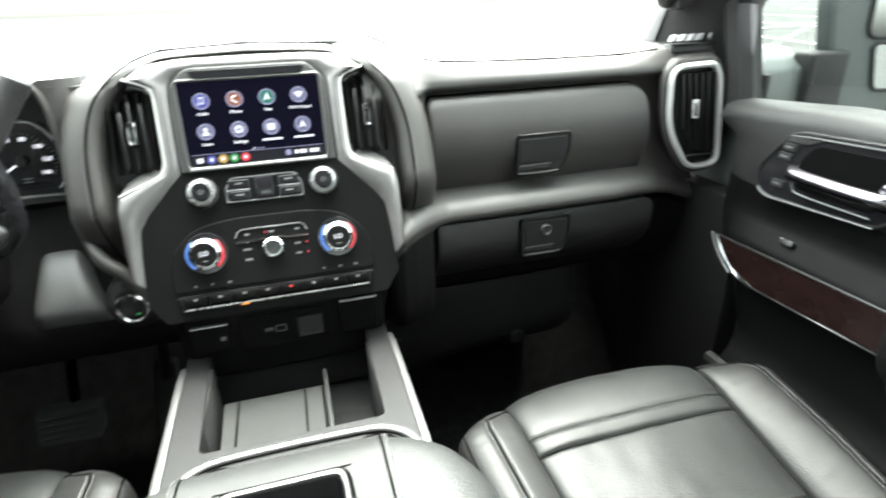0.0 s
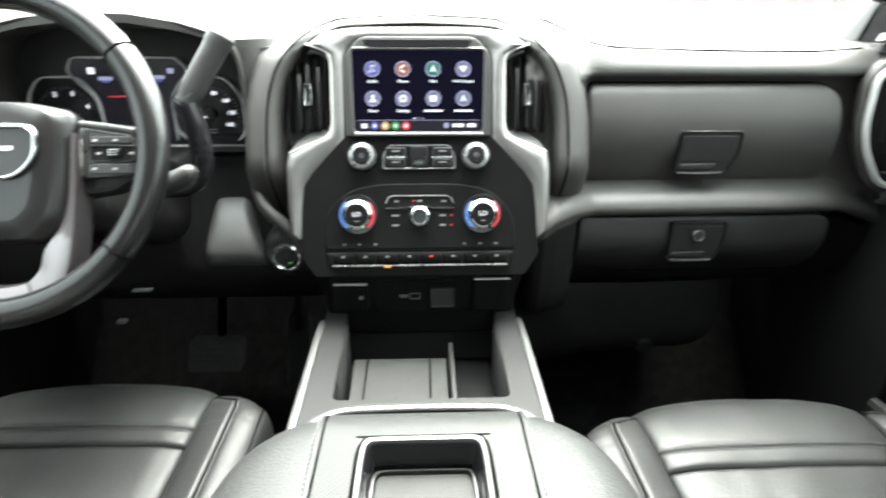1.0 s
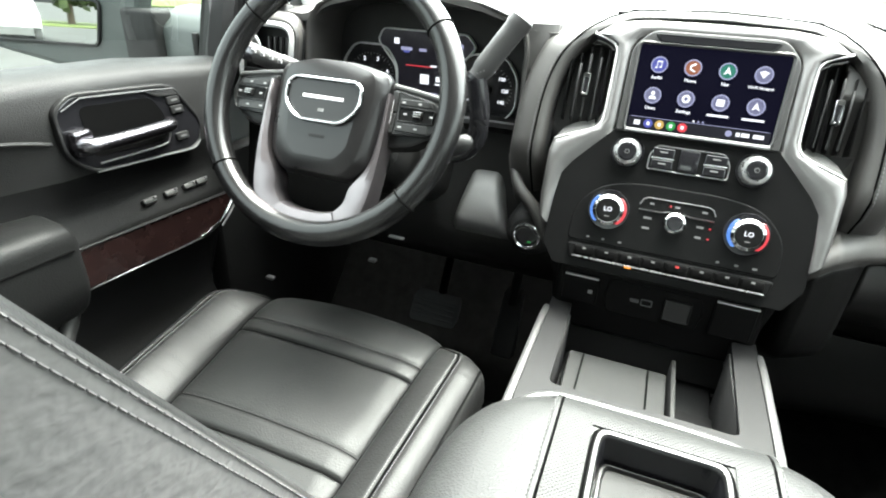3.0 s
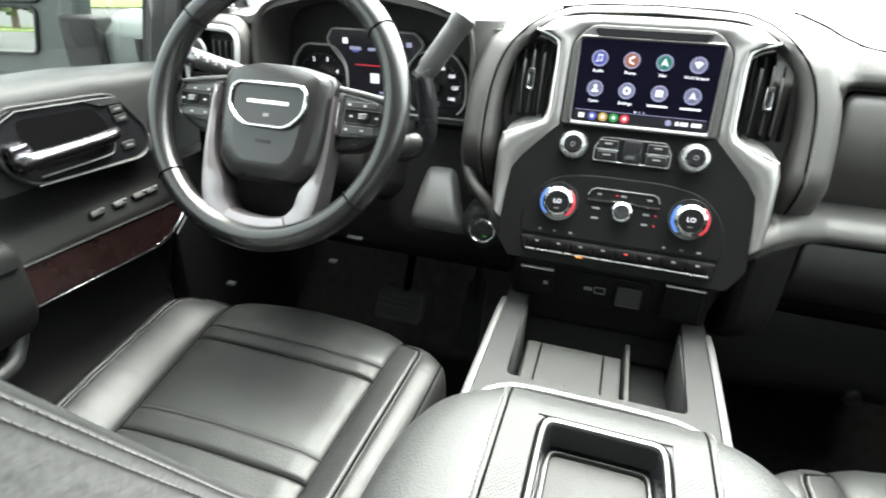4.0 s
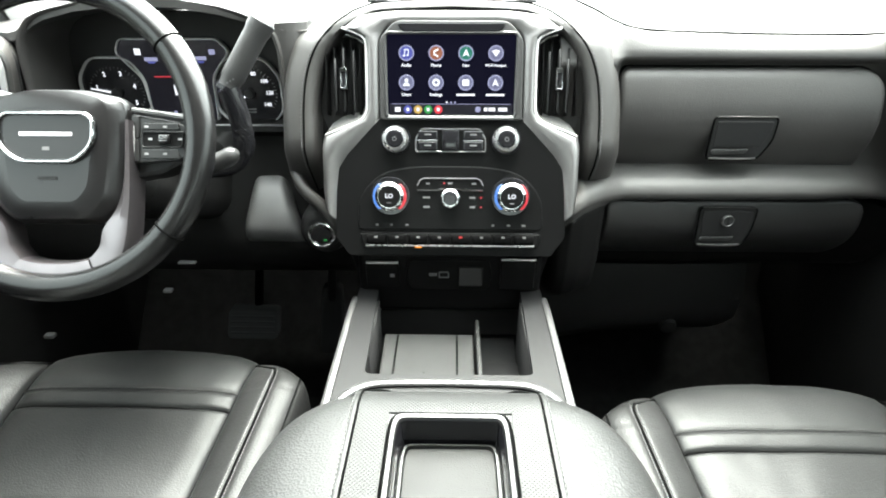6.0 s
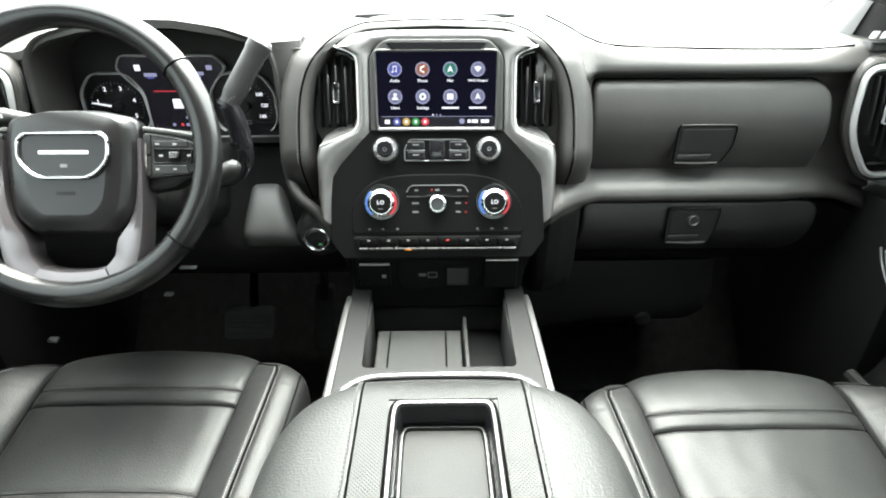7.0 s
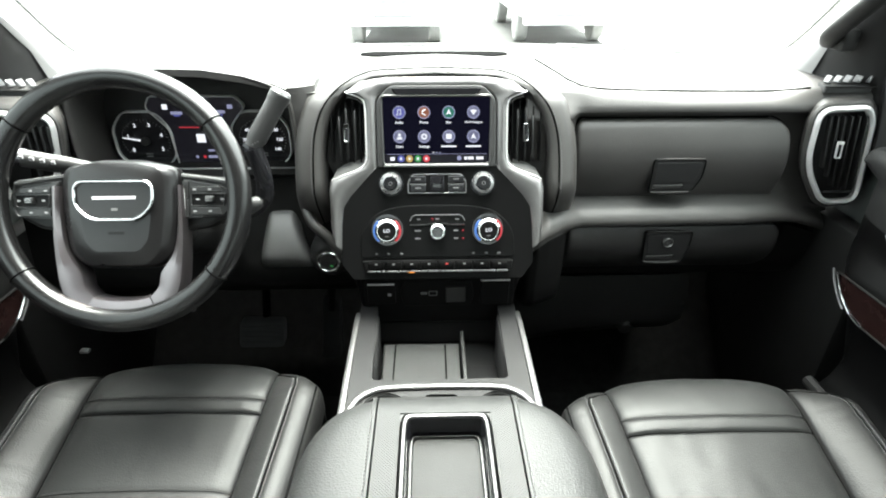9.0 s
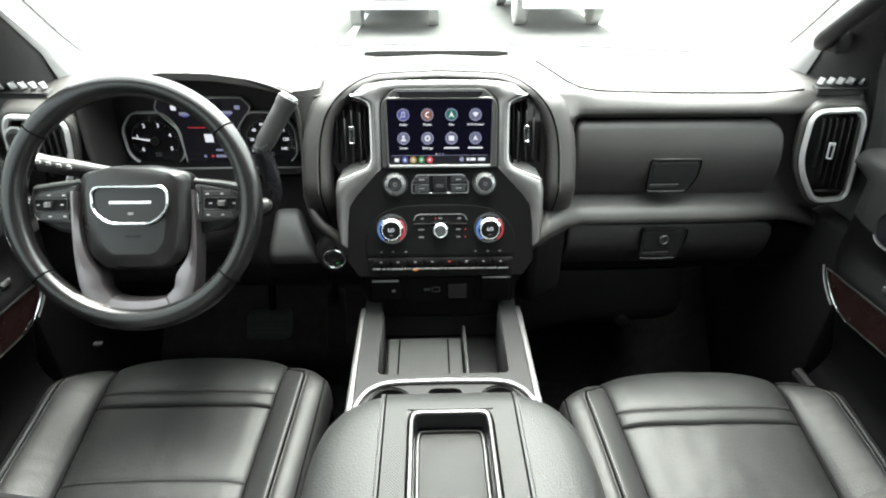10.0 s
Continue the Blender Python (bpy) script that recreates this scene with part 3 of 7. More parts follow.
def latch(parent, pts, y0, lock):
    """A latch set into its door: a dark frame, a pull plate that slopes in, a finger lip and the lower sill."""
    poly = rpoly(pts, [0.007, 0.009, 0.010, 0.012, 0.009], 4)
    ob = part("latch", slab(poly, FY(y0), -0.012, 0.0006, 0.0006), PLASTIC, parent, "recessed black glove box latch")
    (x0, zt), (x1, _), _, (x2, zb), (x3, _) = pts
    part("gap", tube([(p.x, y0 - 0.0004, p.y) for p in poly], 0.0016, 6, True, up=(0, 1, 0)), SEAM, ob, "dark gap round the latch")
    plate = rpoly([(x0 + 0.005, zt - 0.006), (x1 - 0.007, zt - 0.006), (x1 - 0.008, zt - 0.024), (x2 + 0.001, zb + 0.021), (x3 + 0.006, zb + 0.021)], 0.004, 3)
    part("pull_plate", slab(plate, lambda u, v, d: Vector((u, y0 - d + (zt - v) * 0.03, v)), -0.006, 0.0032, 0.0012), PLASTIC, ob)
    lip = rpoly([(x3 + 0.006, zb + 0.0175), (x2 - 0.016, zb + 0.019), (x2 - 0.022, zb + 0.0105), (x3 + 0.006, zb + 0.009)], 0.003, 3)
    part("finger_lip", slab(lip, FY(y0), -0.004, 0.0034, 0.0015), SHADED_DASH, ob)
    part("sill", tube(smooth_path([(x3 + 0.004, y0 - 0.0022, zb + 0.003), ((x2 + x3) / 2, y0 - 0.0030, zb + 0.0022), (x2 - 0.004, y0 - 0.0022, zb + 0.003)], 4), 0.0019, 8), DASH, ob)
    part("top_edge", tube([(x0 + 0.004, y0 - 0.0016, zt + 0.0010), (x1 - 0.004, y0 - 0.0016, zt + 0.0010)], 0.0012, 6), DASH, ob)
    if lock:
        cx, cz = 0.4640, 0.582
        part("lock_barrel", tube([(cx, y0 - q, cz) for q in (0.0, 0.005, 0.007)], [0.0105, 0.0105, 0.009], 28), LEVER, ob, "grey round key lock")
        part("lock_ring", tube([(cx + 0.0088 * math.cos(a), y0 - 0.0072, cz + 0.0088 * math.sin(a)) for a in [k * math.pi / 12 for k in range(24)]], 0.0012, 6, True, up=(0, 1, 0)), EDGE, ob)
        part("key_slot", box((cx, y0 - 0.0075, cz), (0.0025, 0.001, 0.010)), MATTE, ob)


latch(up, [(0.4095, 0.7525), (0.5085, 0.7525), (0.5075, 0.7160), (0.4900, 0.6840), (0.4090, 0.6840)], 0.8425, False)
latch(lower_door, [(0.4165, 0.6040), (0.5120, 0.6040), (0.5105, 0.5660), (0.4990, 0.5330), (0.4200, 0.5330)], 0.834, True)

# outer air vents at both ends
for s in (-1, 1):
    if s < 0:
        fr = lambda u, v, d: Vector((-u, 0.805 - d + (u - 0.71) * 0.10, v))
        out = rpoly([(0.640, 0.858), (0.752, 0.860), (0.768, 0.835), (0.786, 0.684), (0.722, 0.676), (0.662, 0.748)], [0.034, 0.026, 0.04, 0.034, 0.030, 0.05], 6)
    else:
        fr = lambda u, v, d: Vector((u, 0.838 - d + (u - 0.75) * 0.06, v))
        out = rpoly([(0.684, 0.851), (0.783, 0.853), (0.802, 0.826), (0.828, 0.660), (0.752, 0.657), (0.692, 0.738)], [0.032, 0.026, 0.04, 0.030, 0.026, 0.05], 6)
    grow = lambda d, dx, q: [fr(p[0] + dx, p[1], q) for p in inset(out, -d)]
    vent = part("side_vent", loft([grow(0.012, 0.040, -0.085), grow(0.011, 0.020, -0.040), grow(0.010, 0.006, -0.014), grow(0.008, 0.001, -0.006), grow(0.004, 0.0, -0.002), grow(0.0, 0.0, -0.002)], True, False), DASH, dash, "leather-edged pod of the outer air vent")
    inner = inset(out, 0.0098)
    part("chrome_ring", ringframe(out, inner, fr, -0.006, 0.006, 0.004), SILVER, vent, "satin silver vent ring")
    part("cavity", slab(inset(inner, -0.003), fr, -0.040, -0.036, 0), MATTE, vent)
    part("duct", ringframe(inset(inner, -0.004), inset(inner, -0.001), fr, -0.038, -0.002, 0.0005), MATTE, vent)
    for i in range(6 if s > 0 else 4):
        u = 0.714 + 0.0145 * i if s > 0 else 0.653 + 0.014 * i
        lo_z = 0.690 + max(0, (0.748 - u)) * 1.3 if s > 0 else 0.79 - (u - 0.653) * 1.1
        part("slat", box(fr(u + 0.004, (0.838 + lo_z) / 2, 0.002), (0.0025, 0.012, 0.832 - lo_z), 0.0006, 1, Matrix.Rotation(-0.15 if s > 0 else 0.07, 4, "Y")), PLASTIC, vent)
    if s > 0:
        part("lower_bar", tube([fr(0.748, 0.686, 0.002), fr(0.806, 0.686, 0.002)], 0.0026, 6), PLASTIC, vent)
    if s < 0:
        dial_ = part("light_dial", tube([fr(0.742, 0.815, q) for q in (0.0, 0.008, 0.011)], [0.021, 0.019, 0.015], 28), PLASTIC, vent, "round headlamp dial")
        part("dial_ring", tube([fr(0.742 + 0.0215 * math.cos(a), 0.815 + 0.0215 * math.sin(a), 0.003) for a in [k * math.pi / 14 for k in range(28)]], 0.0025, 6, True, up=(0, 1, 0)), SILVER, dial_)
        part("switch_plate", slab(rpoly([(0.725, 0.715), (0.772, 0.715), (0.764, 0.778), (0.712, 0.778)], 0.005, 3), fr, -0.002, 0.003, 0.001), PANEL, vent)
        continue
    tab = part("tab", box(fr(0.739, 0.775, 0.009), (0.011, 0.012, 0.034), 0.003, 2, Matrix.Rotation(-0.13, 4, "Y")), GLOSS, vent)
    part("tab_cap", box(fr(0.739, 0.788, 0.0158), (0.010, 0.002, 0.006), 0.0008), SILVER, tab)
    part("tab_frame", ringframe(rpoly([(0.7355, 0.759), (0.7465, 0.759), (0.7425, 0.791), (0.7315, 0.791)], 0.002, 2), rpoly([(0.7372, 0.761), (0.7448, 0.761), (0.7408, 0.789), (0.7332, 0.789)], 0.001, 2), fr, 0.0130, 0.0172, 0.0003), SILVER, tab)
for s in (-1, 1):
    # side window defroster louvres on the dash end
    g = part("end_defroster", slab(rpoly([(0.708, 0.868), (0.798, 0.868), (0.806, 0.908), (0.722, 0.912)], 0.008), lambda u, v, d, s=s: Vector((s * u, v, 0.8775 + d)), -0.01, 0.002), MATTE, dash, "side window defroster grille")
    for i in range(5):
        u = 0.728 + 0.0185 * i
        part("louvre", box((s * (u - 0.004), 0.890, 0.8885), (0.0035, 0.030, 0.013), 0.001, 1, Matrix.Rotation(s * 0.35, 4, "Y") @ Matrix.Rotation(s * -0.35, 4, "Z")), DARKSILVER, g)
    part("rim", tube([(s * 0.705, 0.866, 0.880), (s * 0.80, 0.866, 0.880)], 0.002, 6), PLASTIC, g)

# driver side: cluster hood, recess and lower panels
LIP = [(-0.655, 0.70), (-0.656, 0.78), (-0.652, 0.845), (-0.638, 0.878), (-0.610, 0.899), (-0.55, 0.913), (-0.48, 0.921), (-0.40, 0.919), (-0.33, 0.908), (-0.285, 0.893), (-0.258, 0.870), (-0.252, 0.80), (-0.256, 0.70)]
lip = smooth_path([(x, 0.84, z) for x, z in LIP], 4)


def hood_ring(sc, y, lift=0.0):
    cx, cz = -0.455, 0.78
    return [Vector((cx + (p.x - cx) * sc, y, cz + (p.z - cz) * sc + lift)) for p in lip]


part("cluster_hood", surface([hood_ring(0.995, 0.90, -0.006), hood_ring(1.0, 0.850), hood_ring(0.993, 0.841), hood_ring(0.972, 0.842, -0.001), hood_ring(0.955, 0.853, -0.002), hood_ring(0.945, 0.90, -0.004), hood_ring(0.94, 0.955, -0.006)]),
     DASH, dash, "black hood over the instruments", sharp=60)
low_rows = []
for x in [-0.80 + 0.66 * i / 33 for i in range(34)]:
    k = 1 - ((x + 0.45) / 0.36) ** 2
    k = max(0.0, k)
    w = max(0.0, 1 - abs((x + 0.302) / 0.075) ** 6)
    low_rows.append([Vector((x, y + (0.045 * w if 0.56 < z < 0.71 else 0.0), z)) for y, z in ((0.95, 0.722), (0.87, 0.718), (0.852 - 0.01 * k, 0.705), (0.848 - 0.015 * k, 0.66), (0.838 - 0.012 * k, 0.60), (0.826, 0.545), (0.832, 0.50), (0.87, 0.455), (1.0, 0.43), (1.15, 0.42))])
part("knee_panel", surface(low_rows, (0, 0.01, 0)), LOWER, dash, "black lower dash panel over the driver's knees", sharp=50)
part("left_end_face", surface([[Vector((x, y, z)) for x in (-0.80, -0.72, -0.657)] for y, z in ((0.868, 0.87), (0.86, 0.84), (0.862, 0.70))], (0, 0.01, 0)), DASH, dash)
# Patch where light falls on the knee panel, shaped as a paler shelf.
kp = []
for y, z in ((0.880, 0.640), (0.868, 0.634), (0.855, 0.624), (0.842, 0.611), (0.830, 0.598), (0.821, 0.587), (0.815, 0.578), (0.812, 0.570), (0.812, 0.562), (0.815, 0.552), (0.822, 0.540)):
    u = (0.640 - z) / 0.10
    a, b = -0.336 - 0.016 * u, -0.286 + 0.044 * u
    kp.append([Vector((a + (b - a) * j / 16, y + 0.010 * abs(j / 8 - 1) ** 8, z - 0.002 * abs(j / 8 - 1) ** 4)) for j in range(17)])
part("lit_knee_shelf", surface(kp, (0, 0.02, 0)), LIT_GREY, dash, "sloping shelf beside the column, coloured pale as lit", sharp=60)


shoulder = []
for i in range(13):
    z = 0.700 + 0.186 * i / 12
    yr = 0.7967 + 0.331 * (z - 0.655)
    shoulder.append([Vector((-0.262 + 0.044 * j / 6, 0.848 + (yr - 0.848) * (j / 6) ** 1.5, z)) for j in range(7)])
shoulder.append([p + Vector((0, 0.02, 0.004)) for p in shoulder[-1]])
shoulder.append([p + Vector((0, 0.06, 0.002)) for p in shoulder[-1]])
part("hood_shoulder", surface(shoulder, (0, 0.01, 0)), DASH, dash, "leather shoulder between the instruments and the stack", sharp=60)
HEATER = material("heater_casing_plastic", (0.009, 0.009, 0.0088), 0.55, bump=0.2, bscale=500, spec=0.3)
hb = thing("heater_box", (0.42, 1.0, 0.25), "dark grey heater box under the dash", "heater box")
part("casing", loft([[Vector((x, y, z)) for y, z in ((0.955 + o, 0.43), (0.935 + o, 0.36), (0.945 + o, 0.30 - 0.06 * k), (0.99 + o, 0.25 - 0.06 * k), (1.2, 0.22), (1.2, 0.43))] for x, o, k in ((0.17, 0.02, 0.9), (0.22, 0.0, 0.6), (0.32, -0.005, 0.2), (0.45, -0.005, 0.0), (0.57, 0.0, 0.0), (0.60, 0.01, 0.0))]), HEATER, hb, sharp=50)
part("seam_flange", tube([(0.19, 0.948, 0.325), (0.30, 0.940, 0.352), (0.59, 0.942, 0.356)], 0.004, 6), HEATER, hb)
part("drain_boss", tube([(0.46, 0.955, 0.29), (0.46, 0.935, 0.285)], [0.02, 0.016], 16), HEATER, hb)

# ---- centre stack ----
SO, SU, SN = Vector((0, 0.772, 0.655)), Vector((0, 0.314, 0.949)), Vector((0, -0.949, 0.314))


def SP(x, v, d):
    return SO + Vector((x, 0, 0)) + SU * v + SN * d


SROT = Matrix(((1, 0, 0), (0, SU.y, SN.y), (0, SU.z, SN.z))).to_4x4()


def SM(x, v, d):
    return Matrix.Translation(SP(x, v, d)) @ SROT


def sbox(x, v, d, sx, sv, sd, bevel=0.001, seg=2, bm=None):
    return box(SP(x, v, d), (sx, sv, sd), bevel, seg, SROT, bm)


stack = thing("center_stack", (0, 0.80, 0.45), "black centre stack with touchscreen and silver surround", "center stack")

# leather arch round the stack
ARCH = [(0.214, -0.03), (0.216, 0.0), (0.218, 0.08), (0.215, 0.145), (0.205, 0.19), (0.188, 0.223), (0.160, 0.250), (0.125, 0.266), (0.095, 0.272), (0.0, 0.276)]
arch = smooth_path([(x, v, 0) for x, v in ARCH], 4)
arch += [Vector((-p.x, p.y, 0)) for p in reversed(arch[:-1])]
rings = []
for o, d, back in ((-0.014, -0.050, 0), (-0.012, -0.012, 0), (-0.008, -0.003, 0), (0.0, 0.001, 0), (0.008, 0.0, 0), (0.014, -0.002, 0), (0.022, -0.0045, 0), (0.030, -0.0085, 0), (0.038, -0.0155, 0), (0.042, -0.025, 0), (0.042, -0.026, 0.03), (0.028, -0.026, 0.12), (0.010, -0.026, 0.26)):
    ring = []
    for i, p in enumerate(arch):
        a, b = arch[max(0, i - 1)], arch[min(len(arch) - 1, i + 1)]
        t = (b - a).normalized()
        f = min(1.0, max(0.0, (p.y - 0.21) / 0.05))
        q = p + Vector((t.y, -t.x, 0)) * (o * (1 - 0.55 * f) if o > 0 else o)
        w = SP(q.x, q.y, d - (f * 0.9 * (o + 0.008) if o > -0.008 else 0) - 1.3 * max(0.0, 0.05 - p.y)) + Vector((0, back, 0))
        if back:
            w.z = min(w.z, 0.925 - 0.02 * back) - 0.24 * max(0.0, back - 0.12)
        ring.append(w)
    rings.append(ring)
part("leather_arch", surface(rings), DASH, stack, "black stitched leather-look arch round the stack", sharp=60)
for sgn in (-1, 1):
    pth = [SP(p.x * 1.034, p.y, 0.0006 - 1.3 * max(0.0, 0.05 - p.y)) for p in arch if p.x * sgn > 0.195 and p.y > 0.0]
    sewing("stitching", stitches(pth, SN, 0.0055, 0.0036, 0.0009), THREAD, stack, "grey seam stitching")

part("arch_seam", tube([SP(p.x * 1.016, p.y + (0.0015 if abs(p.x) < 0.15 else 0.0), 0.0012 - (0.0 if abs(p.x) > 0.19 else 0.003) - 1.3 * max(0.0, 0.05 - p.y)) for p in arch if p.y > -0.02], 0.0014, 6), SEAM, stack, "dark seam along the arch")

SIL_OUT = [(0, 0.268), (0.095, 0.266), (0.137, 0.255), (0.160, 0.236), (0.128, 0.224), (0.1245, 0.205), (0.1245, 0.120), (0.134, 0.104), (0.190, 0.083), (0.194, 0.066), (0.1935, 0.0), (0.190, -0.030)]
SIL_IN = [(0, 0.247), (0.060, 0.247), (0.084, 0.244), (0.100, 0.233), (0.1055, 0.222), (0.1062, 0.205), (0.1062, 0.120), (0.1070, 0.104), (0.155, 0.052), (0.168, 0.033), (0.172, 0.0), (0.1745, -0.045)]
so = [Vector((x, v)) for x, v in SIL_OUT]
si = [Vector((x, v)) for x, v in SIL_IN]
so = [Vector((-p.x, p.y)) for p in reversed(so[1:])] + so
si = [Vector((-p.x, p.y)) for p in reversed(si[1:])] + si
rows = []
for k, d in ((0.0, -0.03), (0.0, 0.0), (0.05, 0.0035), (0.14, 0.0060), (0.26, 0.0078), (0.40, 0.0086), (0.55, 0.0080), (0.70, 0.0066), (0.85, 0.0046), (0.96, 0.0026), (1.0, 0.001), (1.0, -0.01)):
    line_ = [a.lerp(b, k) for a, b in zip(so, si)]
    rows.append([SP(q.x, q.y, d - 0.75 * max(0.0, q.y - 0.247)) for q in line_])
part("silver_surround", surface(rows), FACING, stack, "brushed grey surround of the stack", sharp=30)
edge_line = smooth_path([(0.160, 0.236, 0), (0.136, 0.2275, 0), (0.1268, 0.2185, 0), (0.1250, 0.205, 0), (0.1248, 0.165, 0), (0.1252, 0.125, 0), (0.1290, 0.1110, 0), (0.140, 0.1018, 0), (0.165, 0.0925, 0), (0.189, 0.0835, 0)], 4)
for sgn in (-1, 1):
    edge = [SP(sgn * q.x, q.y, 0.0030) for q in edge_line]
    part("bright_edge", tube(edge, [0.0018] * (len(edge) - 6) + [0.0016, 0.0014, 0.0012, 0.0010, 0.0008, 0.0006], 10), SILVER, stack, "bright silver edge beside the vent")

# upright vents beside the screen
for sgn in (-1, 1):
    poly = rpoly([(sgn * 0.158, 0.232), (sgn * 0.128, 0.222), (sgn * 0.1258, 0.118), (sgn * 0.137, 0.103), (sgn * 0.188, 0.083), (sgn * 0.204, 0.12), (sgn * 0.203, 0.17), (sgn * 0.190, 0.212)], 0.006, 3)
    vent = part("air_vent", slab(poly, SP, -0.045, -0.040, 0), MATTE, stack, "black upright air vent")
    low_edge = smooth_path([(0.1272, 0.122, 0), (0.1310, 0.1125, 0), (0.1400, 0.1040, 0), (0.165, 0.0945, 0), (0.1885, 0.0850, 0)], 4)
    ramp = [[SP(sgn * (q.x + 0.002 * k - 0.008 * k * max(0.0, (q.x - 0.165) / 0.023)), q.y + 0.013 * k + 0.004 * k * min(1.0, (q.x - 0.127) / 0.03), -0.001 - 0.024 * k) for q in low_edge] for k in (0.0, 0.12, 0.5, 0.88, 1.0)]
    part("floor_plate", surface(ramp, SN * -0.006), LIT_GREY, vent, "grey sloping floor of the vent", sharp=50)
    part("inner_frame", tube([SP(sgn * x, v, -0.004) for x, v in ((0.156, 0.2285), (0.140, 0.2240), (0.1300, 0.2165))], 0.0011, 6), FACING, vent)
    for x, v in ((0.1450, 0.2060), (0.1598, 0.2090), (0.1725, 0.1950)):
        part("vane", tube([SP(sgn * x, q, e) for q, e in ((v, -0.006), (v - 0.003, -0.0045), (v - 0.030, -0.004), (0.119, -0.010))], [0.0010, 0.0018, 0.0018, 0.0014], 10), PLASTIC, vent, "slim upright vane with a rounded tip")
    for i in range(5):
        x = 0.136 + 0.013 * i
        v0, v1 = 0.114, 0.222 - max(0, x - 0.160) * 0.7
        part("slat", sbox(sgn * x, (v0 + v1) / 2, -0.018 - 0.0015 * i, 0.0018, v1 - v0, 0.026, 0.0008, 1), PANEL, vent)
    tab = part("tab", sbox(sgn * 0.1600, 0.1655, -0.004, 0.0105, 0.034, 0.010, 0.003), GLOSS, vent)
    part("tab_frame", ringframe(rpoly([(sgn * 0.1600 - 0.005, 0.150), (sgn * 0.1600 + 0.005, 0.150), (sgn * 0.1600 + 0.005, 0.181), (sgn * 0.1600 - 0.005, 0.181)], 0.002, 2),
                                rpoly([(sgn * 0.1600 - 0.0032, 0.1525), (sgn * 0.1600 + 0.0032, 0.1525), (sgn * 0.1600 + 0.0032, 0.1745), (sgn * 0.1600 - 0.0032, 0.1745)], 0.001, 2), SP, 0.0, 0.0022, 0.0004), CHROME, tab, "chrome-edged vent tab")

# screen
fr_out = rpoly([(-0.1055, 0.106), (0.1055, 0.106), (0.1055, 0.222), (0.083, 0.2465), (-0.083, 0.2465), (-0.1055, 0.222)], [0.004, 0.004, 0.012, 0.012, 0.012, 0.012], 4)
part("screen_housing", slab(fr_out, SP, -0.012, 0.0065, 0.002), LEVER, stack, "dark grey screen housing")
part("screen_hood", slab(rpoly([(-0.070, 0.2285), (0.070, 0.2285), (0.080, 0.2425), (-0.080, 0.2425)], 0.005, 3), SP, 0.005, 0.0095, 0.003), GLOSS, stack)
sc_poly = rpoly([(-0.0925, 0.1125), (0.0925, 0.1125), (0.0945, 0.2265), (-0.0945, 0.2265)], 0.004, 3)
part("screen_bezel", ringframe(inset(sc_poly, -0.005), sc_poly, SP, 0.004, 0.0095, 0.002), LEVER, stack)
part("lower_lip", sbox(0, 0.1085, 0.010, 0.186, 0.004, 0.004, 0.0015), DARKSILVER, stack)
screen = part("touchscreen", slab(sc_poly, SP, 0.0, 0.0078, 0), SCREEN_BG, stack, "lit touchscreen showing two rows of round icons")
part("status_strip", slab([(-0.0905, 0.1135), (0.0905, 0.1135), (0.0905, 0.1275), (-0.0905, 0.1275)], SP, 0.0078, 0.0082, 0), SCREEN_BAR, screen)
part("divider_line", sbox(0, 0.1285, 0.0082, 0.176, 0.0007, 0.0004, 0), GLOW_GREY, screen)
ICONS = [("Audio", GLOW_BLUE), ("Phone", GLOW_ORANGE), ("Nav", GLOW_TEAL), ("Wi-Fi Hotspot", GLOW_DIM), ("Users", GLOW_DIM), ("Settings", GLOW_DIM), ("", GLOW_DIM), ("", GLOW_DIM)]
